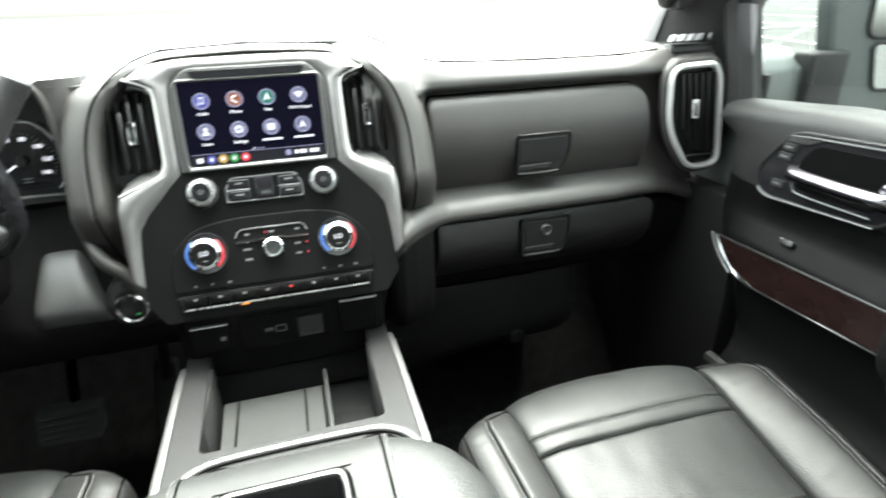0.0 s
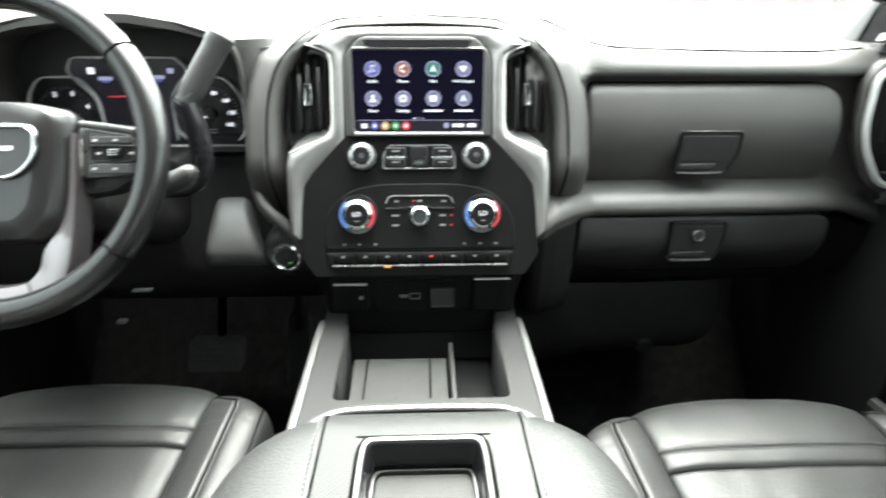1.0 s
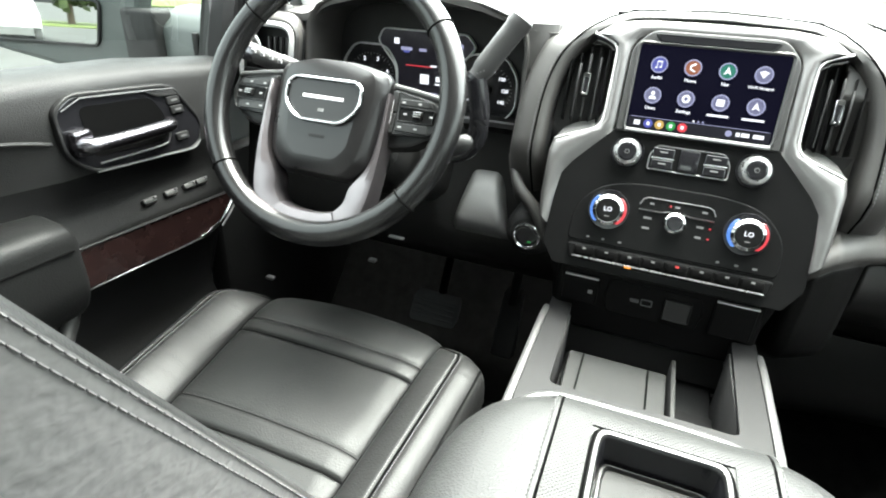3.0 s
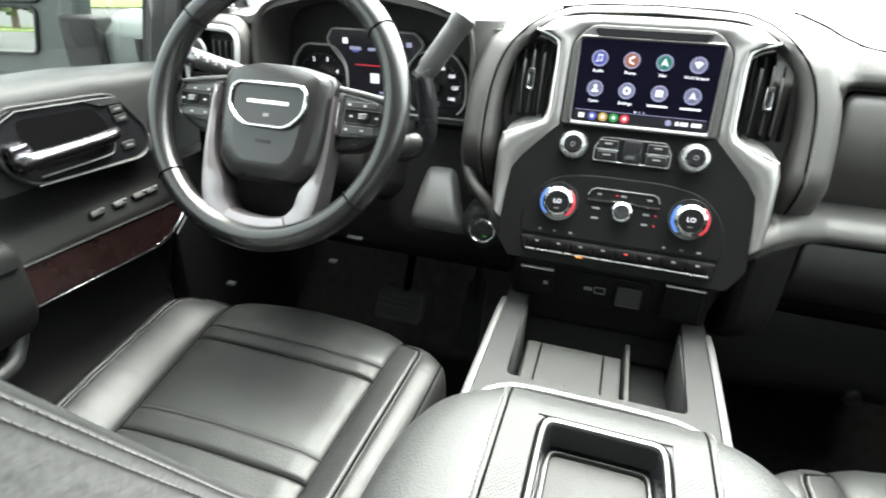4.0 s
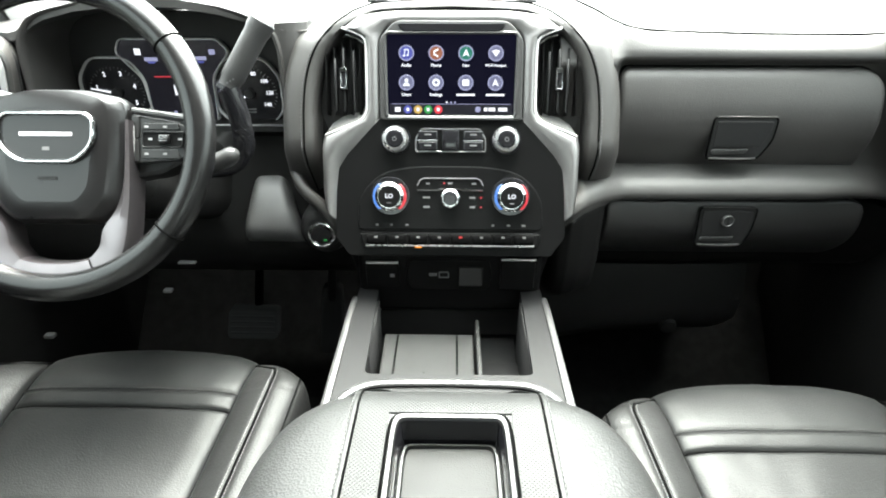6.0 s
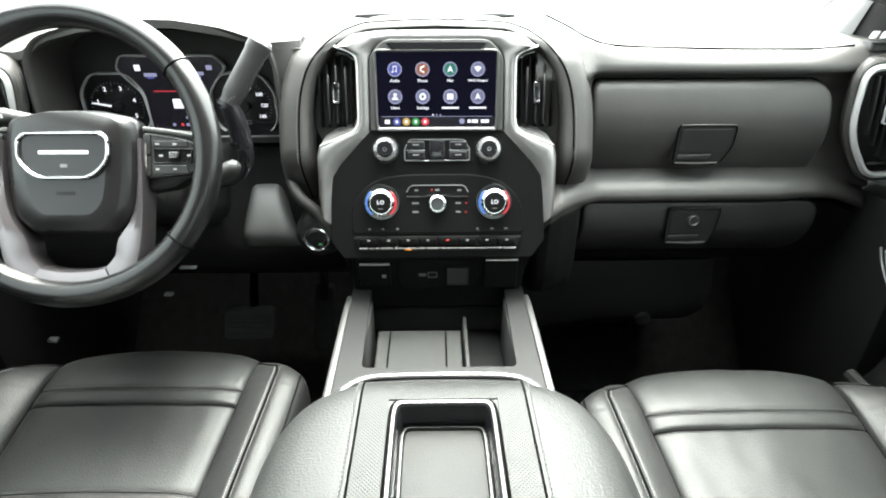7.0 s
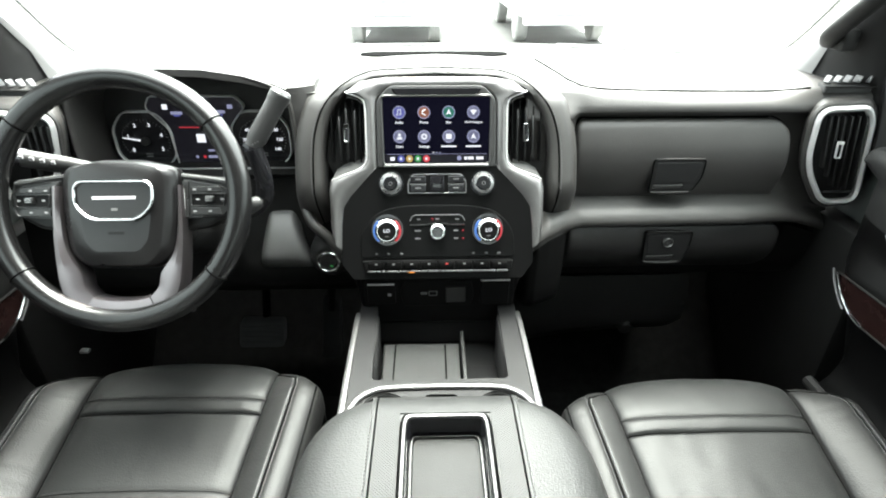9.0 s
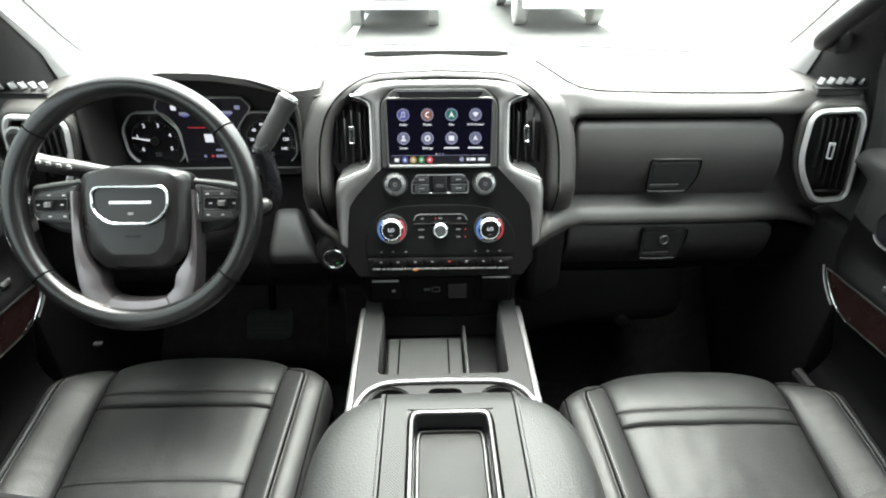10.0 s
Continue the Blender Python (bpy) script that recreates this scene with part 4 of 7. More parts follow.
for i, (word, mat_i) in enumerate(ICONS):
    x, v = -0.0655 + 0.0435 * (i % 4), 0.2005 - 0.0415 * (i // 4)
    disc = part("icon", cyl(SP(x, v, 0.0078), SP(x, v, 0.0084), 0.0112, n=28), mat_i, screen, "round screen icon")
    circ = [Vector((x + 0.0112 * math.cos(a), v + 0.0112 * math.sin(a))) for a in [2 * math.pi * k / 28 for k in range(28)]]
    part("icon_rim", ringframe(circ, [Vector((x, v)).lerp(c, 0.84) for c in circ], SP, 0.0082, 0.0089, 0.0001), GLOW_GREY, disc)
    sym = bmesh.new()
    if i == 0:
        sbox(x - 0.0025, v, 0.009, 0.001, 0.008, 0.0004, 0, bm=sym); sbox(x + 0.003, v + 0.001, 0.009, 0.001, 0.008, 0.0004, 0, bm=sym)
        sbox(x + 0.0003, v + 0.0045, 0.009, 0.0065, 0.0015, 0.0004, 0, bm=sym); sbox(x - 0.0035, v - 0.004, 0.009, 0.003, 0.002, 0.0004, 0, bm=sym); sbox(x + 0.002, v - 0.003, 0.009, 0.003, 0.002, 0.0004, 0, bm=sym)
    elif i == 1:
        tube([SP(x + 0.003, v + 0.005, 0.009), SP(x - 0.003, v + 0.002, 0.009), SP(x - 0.003, v - 0.002, 0.009), SP(x + 0.003, v - 0.005, 0.009)], 0.0012, 6, bm=sym)
    elif i in (2, 7):
        slab([(x, v + 0.006), (x - 0.005, v - 0.005), (x, v - 0.002), (x + 0.005, v - 0.005)], SP, 0.0086, 0.0091, 0, bm=sym)
    elif i == 3:
        slab([(x - 0.006, v + 0.003), (x, v - 0.005), (x + 0.006, v + 0.003), (x, v + 0.005)], SP, 0.0086, 0.0091, 0, bm=sym)
    elif i == 4:
        cyl(SP(x, v + 0.003, 0.0086), SP(x, v + 0.003, 0.0091), 0.0027, n=14, bm=sym); slab(rpoly([(x - 0.0055, v - 0.005), (x + 0.0055, v - 0.005), (x + 0.003, v - 0.0005), (x - 0.003, v - 0.0005)], 0.001, 2), SP, 0.0086, 0.0091, 0, bm=sym)
    elif i == 5:
        ringframe([Vector((x + 0.0055 * math.cos(a), v + 0.0055 * math.sin(a))) for a in [k * math.pi / 8 for k in range(16)]], [Vector((x + 0.0025 * math.cos(a), v + 0.0025 * math.sin(a))) for a in [k * math.pi / 8 for k in range(16)]], SP, 0.0086, 0.0091, 0.0001, sym)
    else:
        slab(rpoly([(x - 0.005, v - 0.0045), (x + 0.005, v - 0.0045), (x + 0.005, v + 0.0045), (x - 0.005, v + 0.0045)], 0.001, 2), SP, 0.0086, 0.0091, 0, bm=sym)
    part("symbol", sym, GLOW_WHITE, disc)
    if word:
        text_part("caption", word, 0.0060 if len(word) < 10 else 0.0052, SM(x, v - 0.0172, 0.0086), GLOW_WHITE, screen)
    else:
        part("caption_bar", sbox(x, v - 0.0172, 0.0084, 0.027, 0.0028, 0.0004, 0), GLOW_WHITE, screen)
for i, g in enumerate((GLOW_WHITE, GLOW_BLUE, GLOW_YELLOW, GLOW_GREEN, GLOW_RED)):
    x = -0.0785 + 0.0150 * i
    if i == 0:
        part("tray_icon", sbox(x, 0.1205, 0.0084, 0.008, 0.0065, 0.0005, 0), g, screen)
    else:
        disc = part("tray_icon", cyl(SP(x, 0.1205, 0.0082), SP(x, 0.1205, 0.0087), 0.0062, n=20), g, screen)
        part("symbol", sbox(x, 0.1205, 0.0089, 0.004, 0.0045, 0.0004, 0), GLOW_WHITE, disc)
part("tray_icon", cyl(SP(0.040, 0.1210, 0.0082), SP(0.040, 0.1210, 0.0087), 0.0042, n=18), GLOW_GREY, screen)
for x, w in ((0.0515, 0.005), (0.0605, 0.010), (0.0765, 0.013)):
    part("readout_bar", sbox(x, 0.1210, 0.0084, w, 0.0052, 0.0005, 0), GLOW_WHITE, screen)
for k in range(3):
    part("page_dot", cyl(SP(-0.006 + 0.006 * k, 0.1310, 0.0080), SP(-0.006 + 0.006 * k, 0.1310, 0.0084), 0.0014, n=10), GLOW_WHITE if k == 0 else GLOW_GREY, screen)

# control panel
pan = [(0.1062, 0.1055), (0.1535, 0.0535), (0.1668, 0.033), (0.1710, 0.0), (0.1745, -0.07), (0.155, -0.098)]
pan = rpoly([Vector(p) for p in pan] + [Vector((-p[0], p[1])) for p in reversed(pan)], 0.003, 2)
pan = inset(pan, -0.003)
part("control_panel", slab(pan, SP, -0.03, 0.003, 0.0015), PANEL, stack, "matt black control panel")
ov = [(0.142, -0.060), (0.140, -0.008), (0.106, 0.028), (0.055, 0.0375)]
ov = rpoly([Vector(p) for p in ov] + [Vector((-p[0], p[1])) for p in reversed(ov)], [0.01, 0.03, 0.03, 0.03, 0.03, 0.03, 0.03, 0.01], 5)
part("climate_panel", slab(ov, SP, 0.0, 0.0050, 0.0018), PANEL, stack, "black climate panel")
for x in (-0.0825, 0.0825):
    k = part("tuning_knob", tube([SP(x, 0.0775, d) for d in (0.0, 0.006, 0.016, 0.0205, 0.022)], [0.0205, 0.0195, 0.0190, 0.0175, 0.0130], 40), SATIN, stack, "ridged silver rotary knob")
    part("cap", tube([SP(x, 0.0775, d) for d in (0.020, 0.0228, 0.0235)], [0.0132, 0.0129, 0.0100], 32), GLOSS, k, "black knob cap")
    part("power_mark", ringframe([Vector((x + 0.0032 * math.cos(a), 0.0775 + 0.0032 * math.sin(a))) for a in [j * math.pi / 8 for j in range(16)]], [Vector((x + 0.0024 * math.cos(a), 0.0775 + 0.0024 * math.sin(a))) for a in [j * math.pi / 8 for j in range(16)]], SP, 0.0235, 0.0239, 0.0001), LEGEND, k)
    rid = bmesh.new()
    for j in range(36):
        a = 2 * math.pi * j / 36
        c, s_ = math.cos(a), math.sin(a)
        tube([SP(x + 0.0196 * c, 0.0775 + 0.0196 * s_, 0.004), SP(x + 0.0189 * c, 0.0775 + 0.0189 * s_, 0.016)], 0.0007, 4, bm=rid)
    part("knurling", rid, DARKSILVER, k)
    part("base_ring", tube([SP(x, 0.0775, d) for d in (0.002, 0.0045)], [0.0238, 0.0230], 36), GLOSS, k)
bank_poly = rpoly([(-0.053, 0.0585), (0.053, 0.0585), (0.053, 0.079), (0.044, 0.0935), (-0.044, 0.0935), (-0.053, 0.079)], 0.004, 3)
bank = part("button_bank", slab(bank_poly, SP, 0.0, 0.006, 0.002), PANEL, stack, "bank of audio buttons")
part("bank_frame", ringframe(bank_poly, inset(bank_poly, 0.0018), SP, 0.004, 0.0078, 0.0006), DARKSILVER, bank)
for sg in (-1, 1):
    for v in (0.0675, 0.0835):
        b = part("button", slab(rpoly([(sg * 0.034 - 0.0145, v - 0.0065), (sg * 0.034 + 0.0145, v - 0.0065), (sg * 0.034 + 0.0145, v + 0.0065), (sg * 0.034 - 0.0145, v + 0.0065)], 0.002, 3), SP, 0.004, 0.0088, 0.0015), GLOSS, bank)
        part("legend", sbox(sg * 0.034, v + 0.001, 0.0090, 0.010, 0.0022, 0.0003, 0), LEGEND, b)
    part("bright_strip", sbox(sg * 0.034, 0.0755, 0.0085, 0.031, 0.0022, 0.002, 0.0006), CHROME, bank)
part("home_button", sbox(0, 0.0760, 0.007, 0.026, 0.030, 0.006, 0.002), GLOSS, bank)
for x in (-0.0910, 0.0920):
    v0 = -0.0075
    k = part("temperature_knob", tube([SP(x, v0, d) for d in (0.002, 0.012, 0.021, 0.024)], [0.0235, 0.0228, 0.0215, 0.0175], 40), CHROME, stack, "chrome temperature knob with a lit ring")
    part("face", tube([SP(x, v0, d) for d in (0.022, 0.0250, 0.0256)], [0.0172, 0.0168, 0.0150], 32), PANEL, k)
    for c0, c1, g in ((0.70, 1.30, RING_BLUE), (-0.30, 0.30, RING_RED)):
        arc = [Vector((x + 0.0228 * math.cos(math.pi * (c0 + (c1 - c0) * j / 16)), v0 + 0.0228 * math.sin(math.pi * (c0 + (c1 - c0) * j / 16)))) for j in range(17)]
        part("light_ring", tube([SP(p.x, p.y, 0.0165) for p in arc], [0.0008] + [0.0028] * 15 + [0.0008], 8), g, k, "lit ring segment")
    part("bezel", tube([SP(x, v0, d) for d in (0.004, 0.0075)], [0.0305, 0.0285], 36), GLOSS, k)
    text_part("readout", "LO", 0.0092, SM(x, v0 + 0.001, 0.0258), GLOW_WHITE, k)
    part("readout_bar", sbox(x, v0 - 0.009, 0.0258, 0.007, 0.0012, 0.0003, 0), LEGEND, k)
k = part("fan_knob", tube([SP(0, -0.010, d) for d in (0.002, 0.010, 0.018, 0.020)], [0.0160, 0.0150, 0.0142, 0.0115], 36), CHROME, stack, "small chrome fan knob")
part("cap", tube([SP(0, -0.010, d) for d in (0.018, 0.0210, 0.0216)], [0.0110, 0.0107, 0.0090], 28), GLOSS, k)
part("bezel_line", tube([SP(x, v, 0.0062) for x, v in ((-0.050, 0.0085), (-0.046, 0.0165), (-0.040, 0.0195), (0.040, 0.0195), (0.046, 0.0165), (0.050, 0.0085))], 0.0009, 6), DARKSILVER, stack)
part("bright_strip", tube([SP(x, v, 0.0065) for x, v in ((-0.050, 0.0015), (-0.020, 0.0015), (-0.012, 0.0035), (0.012, 0.0035), (0.020, 0.0015), (0.050, 0.0015))], 0.0014, 6), CHROME, stack)
for x, v, w in ((-0.034, 0.0115, 0.006), (0.0, 0.012, 0.007), (0.036, 0.0115, 0.007), (-0.036, -0.0095, 0.011), (-0.036, -0.024, 0.010), (0.034, -0.0095, 0.009), (0.034, -0.024, 0.008),
                (-0.112, -0.052, 0.004), (-0.090, -0.052, 0.004), (-0.066, -0.052, 0.005), (0.066, -0.052, 0.004), (0.090, -0.052, 0.005), (0.113, -0.052, 0.006)):
    part("legend", sbox(x, v, 0.0053, w, 0.003, 0.0004, 0), LEGEND, stack)
for x, v in ((0.047, -0.0095), (0.047, -0.024), (-0.009, 0.012)):
    part("indicator_light", sbox(x, v, 0.0054, 0.0030, 0.0024, 0.0008, 0.0003), GLOW_RED, stack, "small lit red indicator")

# switch row under the climate panel
row = part("switch_strip", slab(rpoly([(-0.140, -0.064), (0.140, -0.064), (0.134, -0.088), (-0.134, -0.088)], 0.006, 3), SP, -0.004, 0.008, 0.003), PANEL, stack, "row of toggle switches with a chrome edge")
for i in range(8):
    x = -0.1125 + 0.0322 * i
    tg = part("toggle", sbox(x, -0.073, 0.0125, 0.0300, 0.015, 0.010, 0.004, 3), VENT_BLACK, row)
    part("toggle_edge", sbox(x, -0.0825, 0.0160, 0.0318, 0.0022 if i % 2 == 0 else 0.0027, 0.006, 0.001), SATIN, tg)
    part("legend", sbox(x, -0.069, 0.0180, 0.005, 0.003, 0.0004, 0), LEGEND if i != 4 else material("red_legend", (0.3, 0.02, 0.02), 0.5), tg)
part("indicator_light", sbox(-0.0480, -0.0842, 0.0195, 0.010, 0.0018, 0.0008, 0.0003), GLOW_AMBER, row)

# lower face with sockets
part("lower_face", box((0, 0.80, 0.500), (0.30, 0.075, 0.125), 0.012, 3), PANEL, stack, "black lower face of the stack")
LF = FY(0.7625)
for sg in (-1, 1):
    part("flank", loft([[Vector((sg * x, y, z)) for x, y in ((0.140, 0.772), (0.148 + 0.022 * w, 0.782), (0.150 + 0.040 * w, 0.81), (0.152 + 0.046 * w, 0.95), (0.140, 0.95))] for z, w in ((0.42, 0.0), (0.50, 0.25), (0.56, 0.7), (0.60, 1.0), (0.635, 1.0))]), PANEL, stack, "black side flank of the stack", sharp=50)
sw = part("mode_switch", slab(rpoly([(-0.136, 0.490), (-0.082, 0.490), (-0.082, 0.536), (-0.136, 0.536)], 0.005, 3), LF, -0.01, 0.004, 0.0015), PANEL, stack, "square black switch pad")
part("switch_lip", box((-0.109, 0.757, 0.537), (0.052, 0.006, 0.0026), 0.001), SILVER, sw)
part("legend", box((-0.0935, 0.7582, 0.512), (0.007, 0.0006, 0.006)), ICON, sw)
usb = part("socket_panel", slab(rpoly([(-0.066, 0.484), (0.064, 0.484), (0.070, 0.512), (0.064, 0.541), (-0.066, 0.541), (-0.072, 0.512)], 0.008, 3), LF, -0.01, 0.003, 0.0015), PANEL, stack, "panel with data sockets")
part("socket", box((-0.027, 0.759, 0.514), (0.013, 0.002, 0.0055), 0.0015), LEGEND, usb)
pp = rpoly([(-0.018, 0.508), (-0.001, 0.508), (-0.001, 0.5195), (-0.018, 0.5195)], 0.002, 2)
part("socket_frame", ringframe(pp, inset(pp, 0.0018), LF, 0.002, 0.0042, 0.0003), LEGEND, usb)
pp = rpoly([(0.015, 0.494), (0.054, 0.494), (0.054, 0.529), (0.015, 0.529)], 0.003, 2)
flap = part("socket_flap", slab(pp, LF, 0.0, 0.0055, 0.0015), LEVER, usb, "square socket cover")
part("flap_frame", ringframe(pp, inset(pp, 0.0024), LF, 0.004, 0.0064, 0.0006), TRAY_RIM, flap)
cv = part("outlet_cover", slab(rpoly([(0.082, 0.487), (0.138, 0.487), (0.138, 0.545), (0.082, 0.545)], 0.004, 3), LF, -0.01, 0.006, 0.002), PANEL, stack, "black power outlet cover")
part("cover_lip", box((0.110, 0.754, 0.546), (0.056, 0.006, 0.0026), 0.001), SILVER, cv)


# start button pod
pod = thing("start_button", (-0.211, 0.80, 0.52), "round silver-ringed engine start button", "start button")
part("pod", tube([(-0.205, 0.86, 0.57), (-0.208, 0.82, 0.569), (-0.211, 0.803, 0.568), (-0.211, 0.797, 0.568)], [0.046, 0.044, 0.038, 0.028], 32), PLASTIC, pod)
part("ring", tube([(-0.211 + 0.0205 * math.cos(a), 0.7925, 0.568 + 0.0205 * math.sin(a)) for a in [k * math.pi / 18 for k in range(36)]], 0.0026, 8, True, up=(0, 1, 0)), CHROME, pod, "chrome button ring")
part("cap", tube([(-0.211, y, 0.568) for y in (0.797, 0.7925, 0.7915)], [0.0192, 0.0186, 0.0150], 28), GLOSS, pod)
part("lamp", box((-0.2055, 0.7908, 0.559), (0.005, 0.001, 0.002)), GLOW_GREEN, pod, "green lamp")
part("trim_roll", tube(smooth_path([(-0.262, 0.860, 0.68), (-0.248, 0.825, 0.662), (-0.232, 0.803, 0.642), (-0.204, 0.797, 0.615), (-0.184, 0.793, 0.582), (-0.172, 0.794, 0.558), (-0.160, 0.800, 0.54)], 5), [0.010] * 20 + [0.0095, 0.009, 0.0085, 0.008, 0.0075, 0.007, 0.006, 0.005, 0.004, 0.003, 0.002], 12), DASH, stack, "rounded edge of the stack flank")

# ---- instrument cluster ----
clu = thing("instrument_cluster", (-0.455, 0.935, 0.715), "lit instrument cluster with two dials and a centre display", "instrument cluster")
CF = FY(0.945)
part("backing", slab(rpoly([(-0.672, 0.712), (-0.238, 0.712), (-0.238, 0.872), (-0.30, 0.893), (-0.62, 0.893), (-0.672, 0.872)], 0.01, 3), CF, -0.03, 0.0, 0), MATTE, clu)
part("lower_edge", tube([(-0.66, 0.900, 0.7195), (-0.25, 0.900, 0.7195)], 0.003, 6), DARKSILVER, clu)
for cx, words, a0, a1 in ((-0.574, ("0", "1", "2", "3", "4", "5"), 214, -30), (-0.345, ("0", "20", "40", "60", "80", "100", "120", "140"), 214, -34)):
    pts = rpoly([(cx - 0.057, 0.738), (cx - 0.057, 0.790), (cx - 0.032, 0.822), (cx + 0.032, 0.822), (cx + 0.055, 0.790), (cx + 0.055, 0.738), (cx + 0.036, 0.716), (cx - 0.036, 0.716)], 0.014, 4)
    dial = part("dial", slab(pts, CF, 0.0, 0.006, 0), GLOSS, clu, "black dial with white figures")
    part("rim", ringframe(inset(pts, -0.0026), pts, CF, 0.002, 0.013, 0.001), SILVER, dial, "silver dial rim")
    c = Vector((cx, 0.765))
    tick = bmesh.new()
    for j in range(31):
        a = radians(a0 + (a1 - a0) * j / 30)
        r0 = 0.0425 if j % 5 else 0.0405
        for_tick = Matrix.Rotation(-a, 4, "Y")
        box(CF(c.x + (r0 + 0.003) * math.cos(a), c.y + (r0 + 0.003) * math.sin(a) * 0.92, 0.0066), (0.003 if j % 5 else 0.006, 0.0006, 0.0007), rot=for_tick, bm=tick)
    part("tick_scale", tick, LEGEND, dial)
    for j, w in enumerate(words):
        a = radians(a0 + (a1 - a0) * j / (len(words) - 1))
        text_part("figure", w, 0.0105 if len(words) == 6 else 0.0088, Matrix.Translation(CF(c.x + 0.034 * math.cos(a), c.y + 0.034 * math.sin(a), 0.0068)) @ Matrix.Rotation(radians(90), 4, "X"), GLOW_WHITE, dial)
    a = radians(170 if cx < -0.5 else 212)
    part("needle", tube([CF(c.x - 0.006 * math.cos(a), c.y - 0.006 * math.sin(a), 0.010), CF(c.x + 0.043 * math.cos(a), c.y + 0.043 * math.sin(a), 0.010)], [0.0022, 0.0010], 6), GLOW_WHITE, dial, "white needle")
    part("hub", cyl(CF(c.x, c.y, 0.004), CF(c.x, c.y, 0.014), 0.008, n=24, bevel=0.001), PLASTIC, dial)
    for v in (0.738, 0.733):
        part("small_print", box(CF(cx, v, 0.0064), (0.013, 0.0004, 0.002)), LEGEND, dial)
dpts = rpoly([(-0.556, 0.832), (-0.545, 0.852), (-0.385, 0.852), (-0.368, 0.834), (-0.402, 0.795), (-0.406, 0.716), (-0.515, 0.716), (-0.519, 0.790)], [0.008, 0.006, 0.006, 0.008, 0.012, 0.006, 0.006, 0.012], 4)
DISPLAY_BG = material("cluster_display", (0.006, 0.006, 0.008), 0.2, emit=(0.12, 0.10, 0.16), power=0.04)
disp = part("display", slab(dpts, CF, 0.002, 0.011, 0), DISPLAY_BG, clu, "centre driver display")
part("display_frame", ringframe(inset(dpts, -0.002), dpts, CF, 0.004, 0.015, 0.0007), SILVER, disp)
for x, v, w, h, g in ((-0.520, 0.836, 0.010, 0.010, GLOW_WHITE), (-0.396, 0.836, 0.010, 0.008, GLOW_GREY), (-0.500, 0.824, 0.022, 0.006, GLOW_GREY), (-0.468, 0.824, 0.014, 0.005, GLOW_GREY),
                      (-0.418, 0.826, 0.022, 0.006, GLOW_GREY), (-0.500, 0.819, 0.012, 0.003, GLOW_BLUE), (-0.418, 0.820, 0.012, 0.003, GLOW_BLUE), (-0.475, 0.801, 0.052, 0.0016, GLOW_RED),
                      (-0.446, 0.803, 0.012, 0.003, GLOW_WHITE), (-0.463, 0.779, 0.017, 0.017, GLOW_WHITE), (-0.436, 0.781, 0.009, 0.009, GLOW_WHITE), (-0.436, 0.772, 0.011, 0.003, GLOW_WHITE),
                      (-0.445, 0.754, 0.018, 0.004, GLOW_GREY), (-0.443, 0.741, 0.026, 0.005, GLOW_GREY), (-0.463, 0.741, 0.005, 0.005, GLOW_RED), (-0.478, 0.741, 0.005, 0.005, GLOW_GREY)):
    part("readout_bar", box(CF(x, v - (0.008 if v < 0.815 else 0.003), 0.0115), (w, 0.0006, h)), g, disp)

# ---- steering wheel and column ----
WC = Vector((-0.4525, 0.591, 0.790))
WA = radians(26.3)
WU, WN = Vector((0, math.sin(WA), math.cos(WA))), Vector((0, -math.cos(WA), math.sin(WA)))


def WP(x, v, d):
    return WC + Vector((x, 0, 0)) + WU * v + WN * d


WROT = Matrix(((1, 0, 0), (0, WU.y, WN.y), (0, WU.z, WN.z))).to_4x4()


def wbox(x, v, d, sx, sv, sd, bevel=0.001, seg=2, bm=None):
    return box(WP(x, v, d), (sx, sv, sd), bevel, seg, WROT, bm)


WHEEL_GREY = material("wheel_leather", (0.0045, 0.0045, 0.0045), 0.26, spec=0.6, bump=0.05, bscale=600, cells=True, var=0.1, rvar=0.015)
PAD = material("smooth_switch_plastic", (0.016, 0.0162, 0.016), 0.30, spec=0.45, bump=0.05, bscale=900, var=0.1, rvar=0.03)
HUB = material("airbag_cover_skin", (0.0068, 0.0066, 0.0067), 0.28, spec=0.52, bump=0.08, bscale=700, cells=True, var=0.1, rvar=0.02)
wheel = thing("steering_wheel", WC, "black leather steering wheel with silver spokes", "steering wheel")
R0, r0 = 0.1710, 0.0165
rim = part("rim", tube([WP(R0 * math.cos(a), R0 * math.sin(a), 0) for a in [2 * math.pi * i / 96 for i in range(96)]], r0, 20, True, up=WN), WHEEL_GREY, wheel, "stitched leather rim", sharp=80)
for a in (38, 142, 218, 322):
    q = radians(a)
    c, t = Vector((math.cos(q), math.sin(q))), Vector((-math.sin(q), math.cos(q)))
    part("rim_joint", tube([WP((R0 + (r0 + 0.0003) * math.cos(b)) * c.x, (R0 + (r0 + 0.0003) * math.cos(b)) * c.y, (r0 + 0.0003) * math.sin(b)) for b in [2 * math.pi * k / 24 for k in range(24)]], 0.0011, 6, True, up=tuple(WP(t.x, t.y, 0) - WC)), SEAM, rim, "dark joint in the rim")
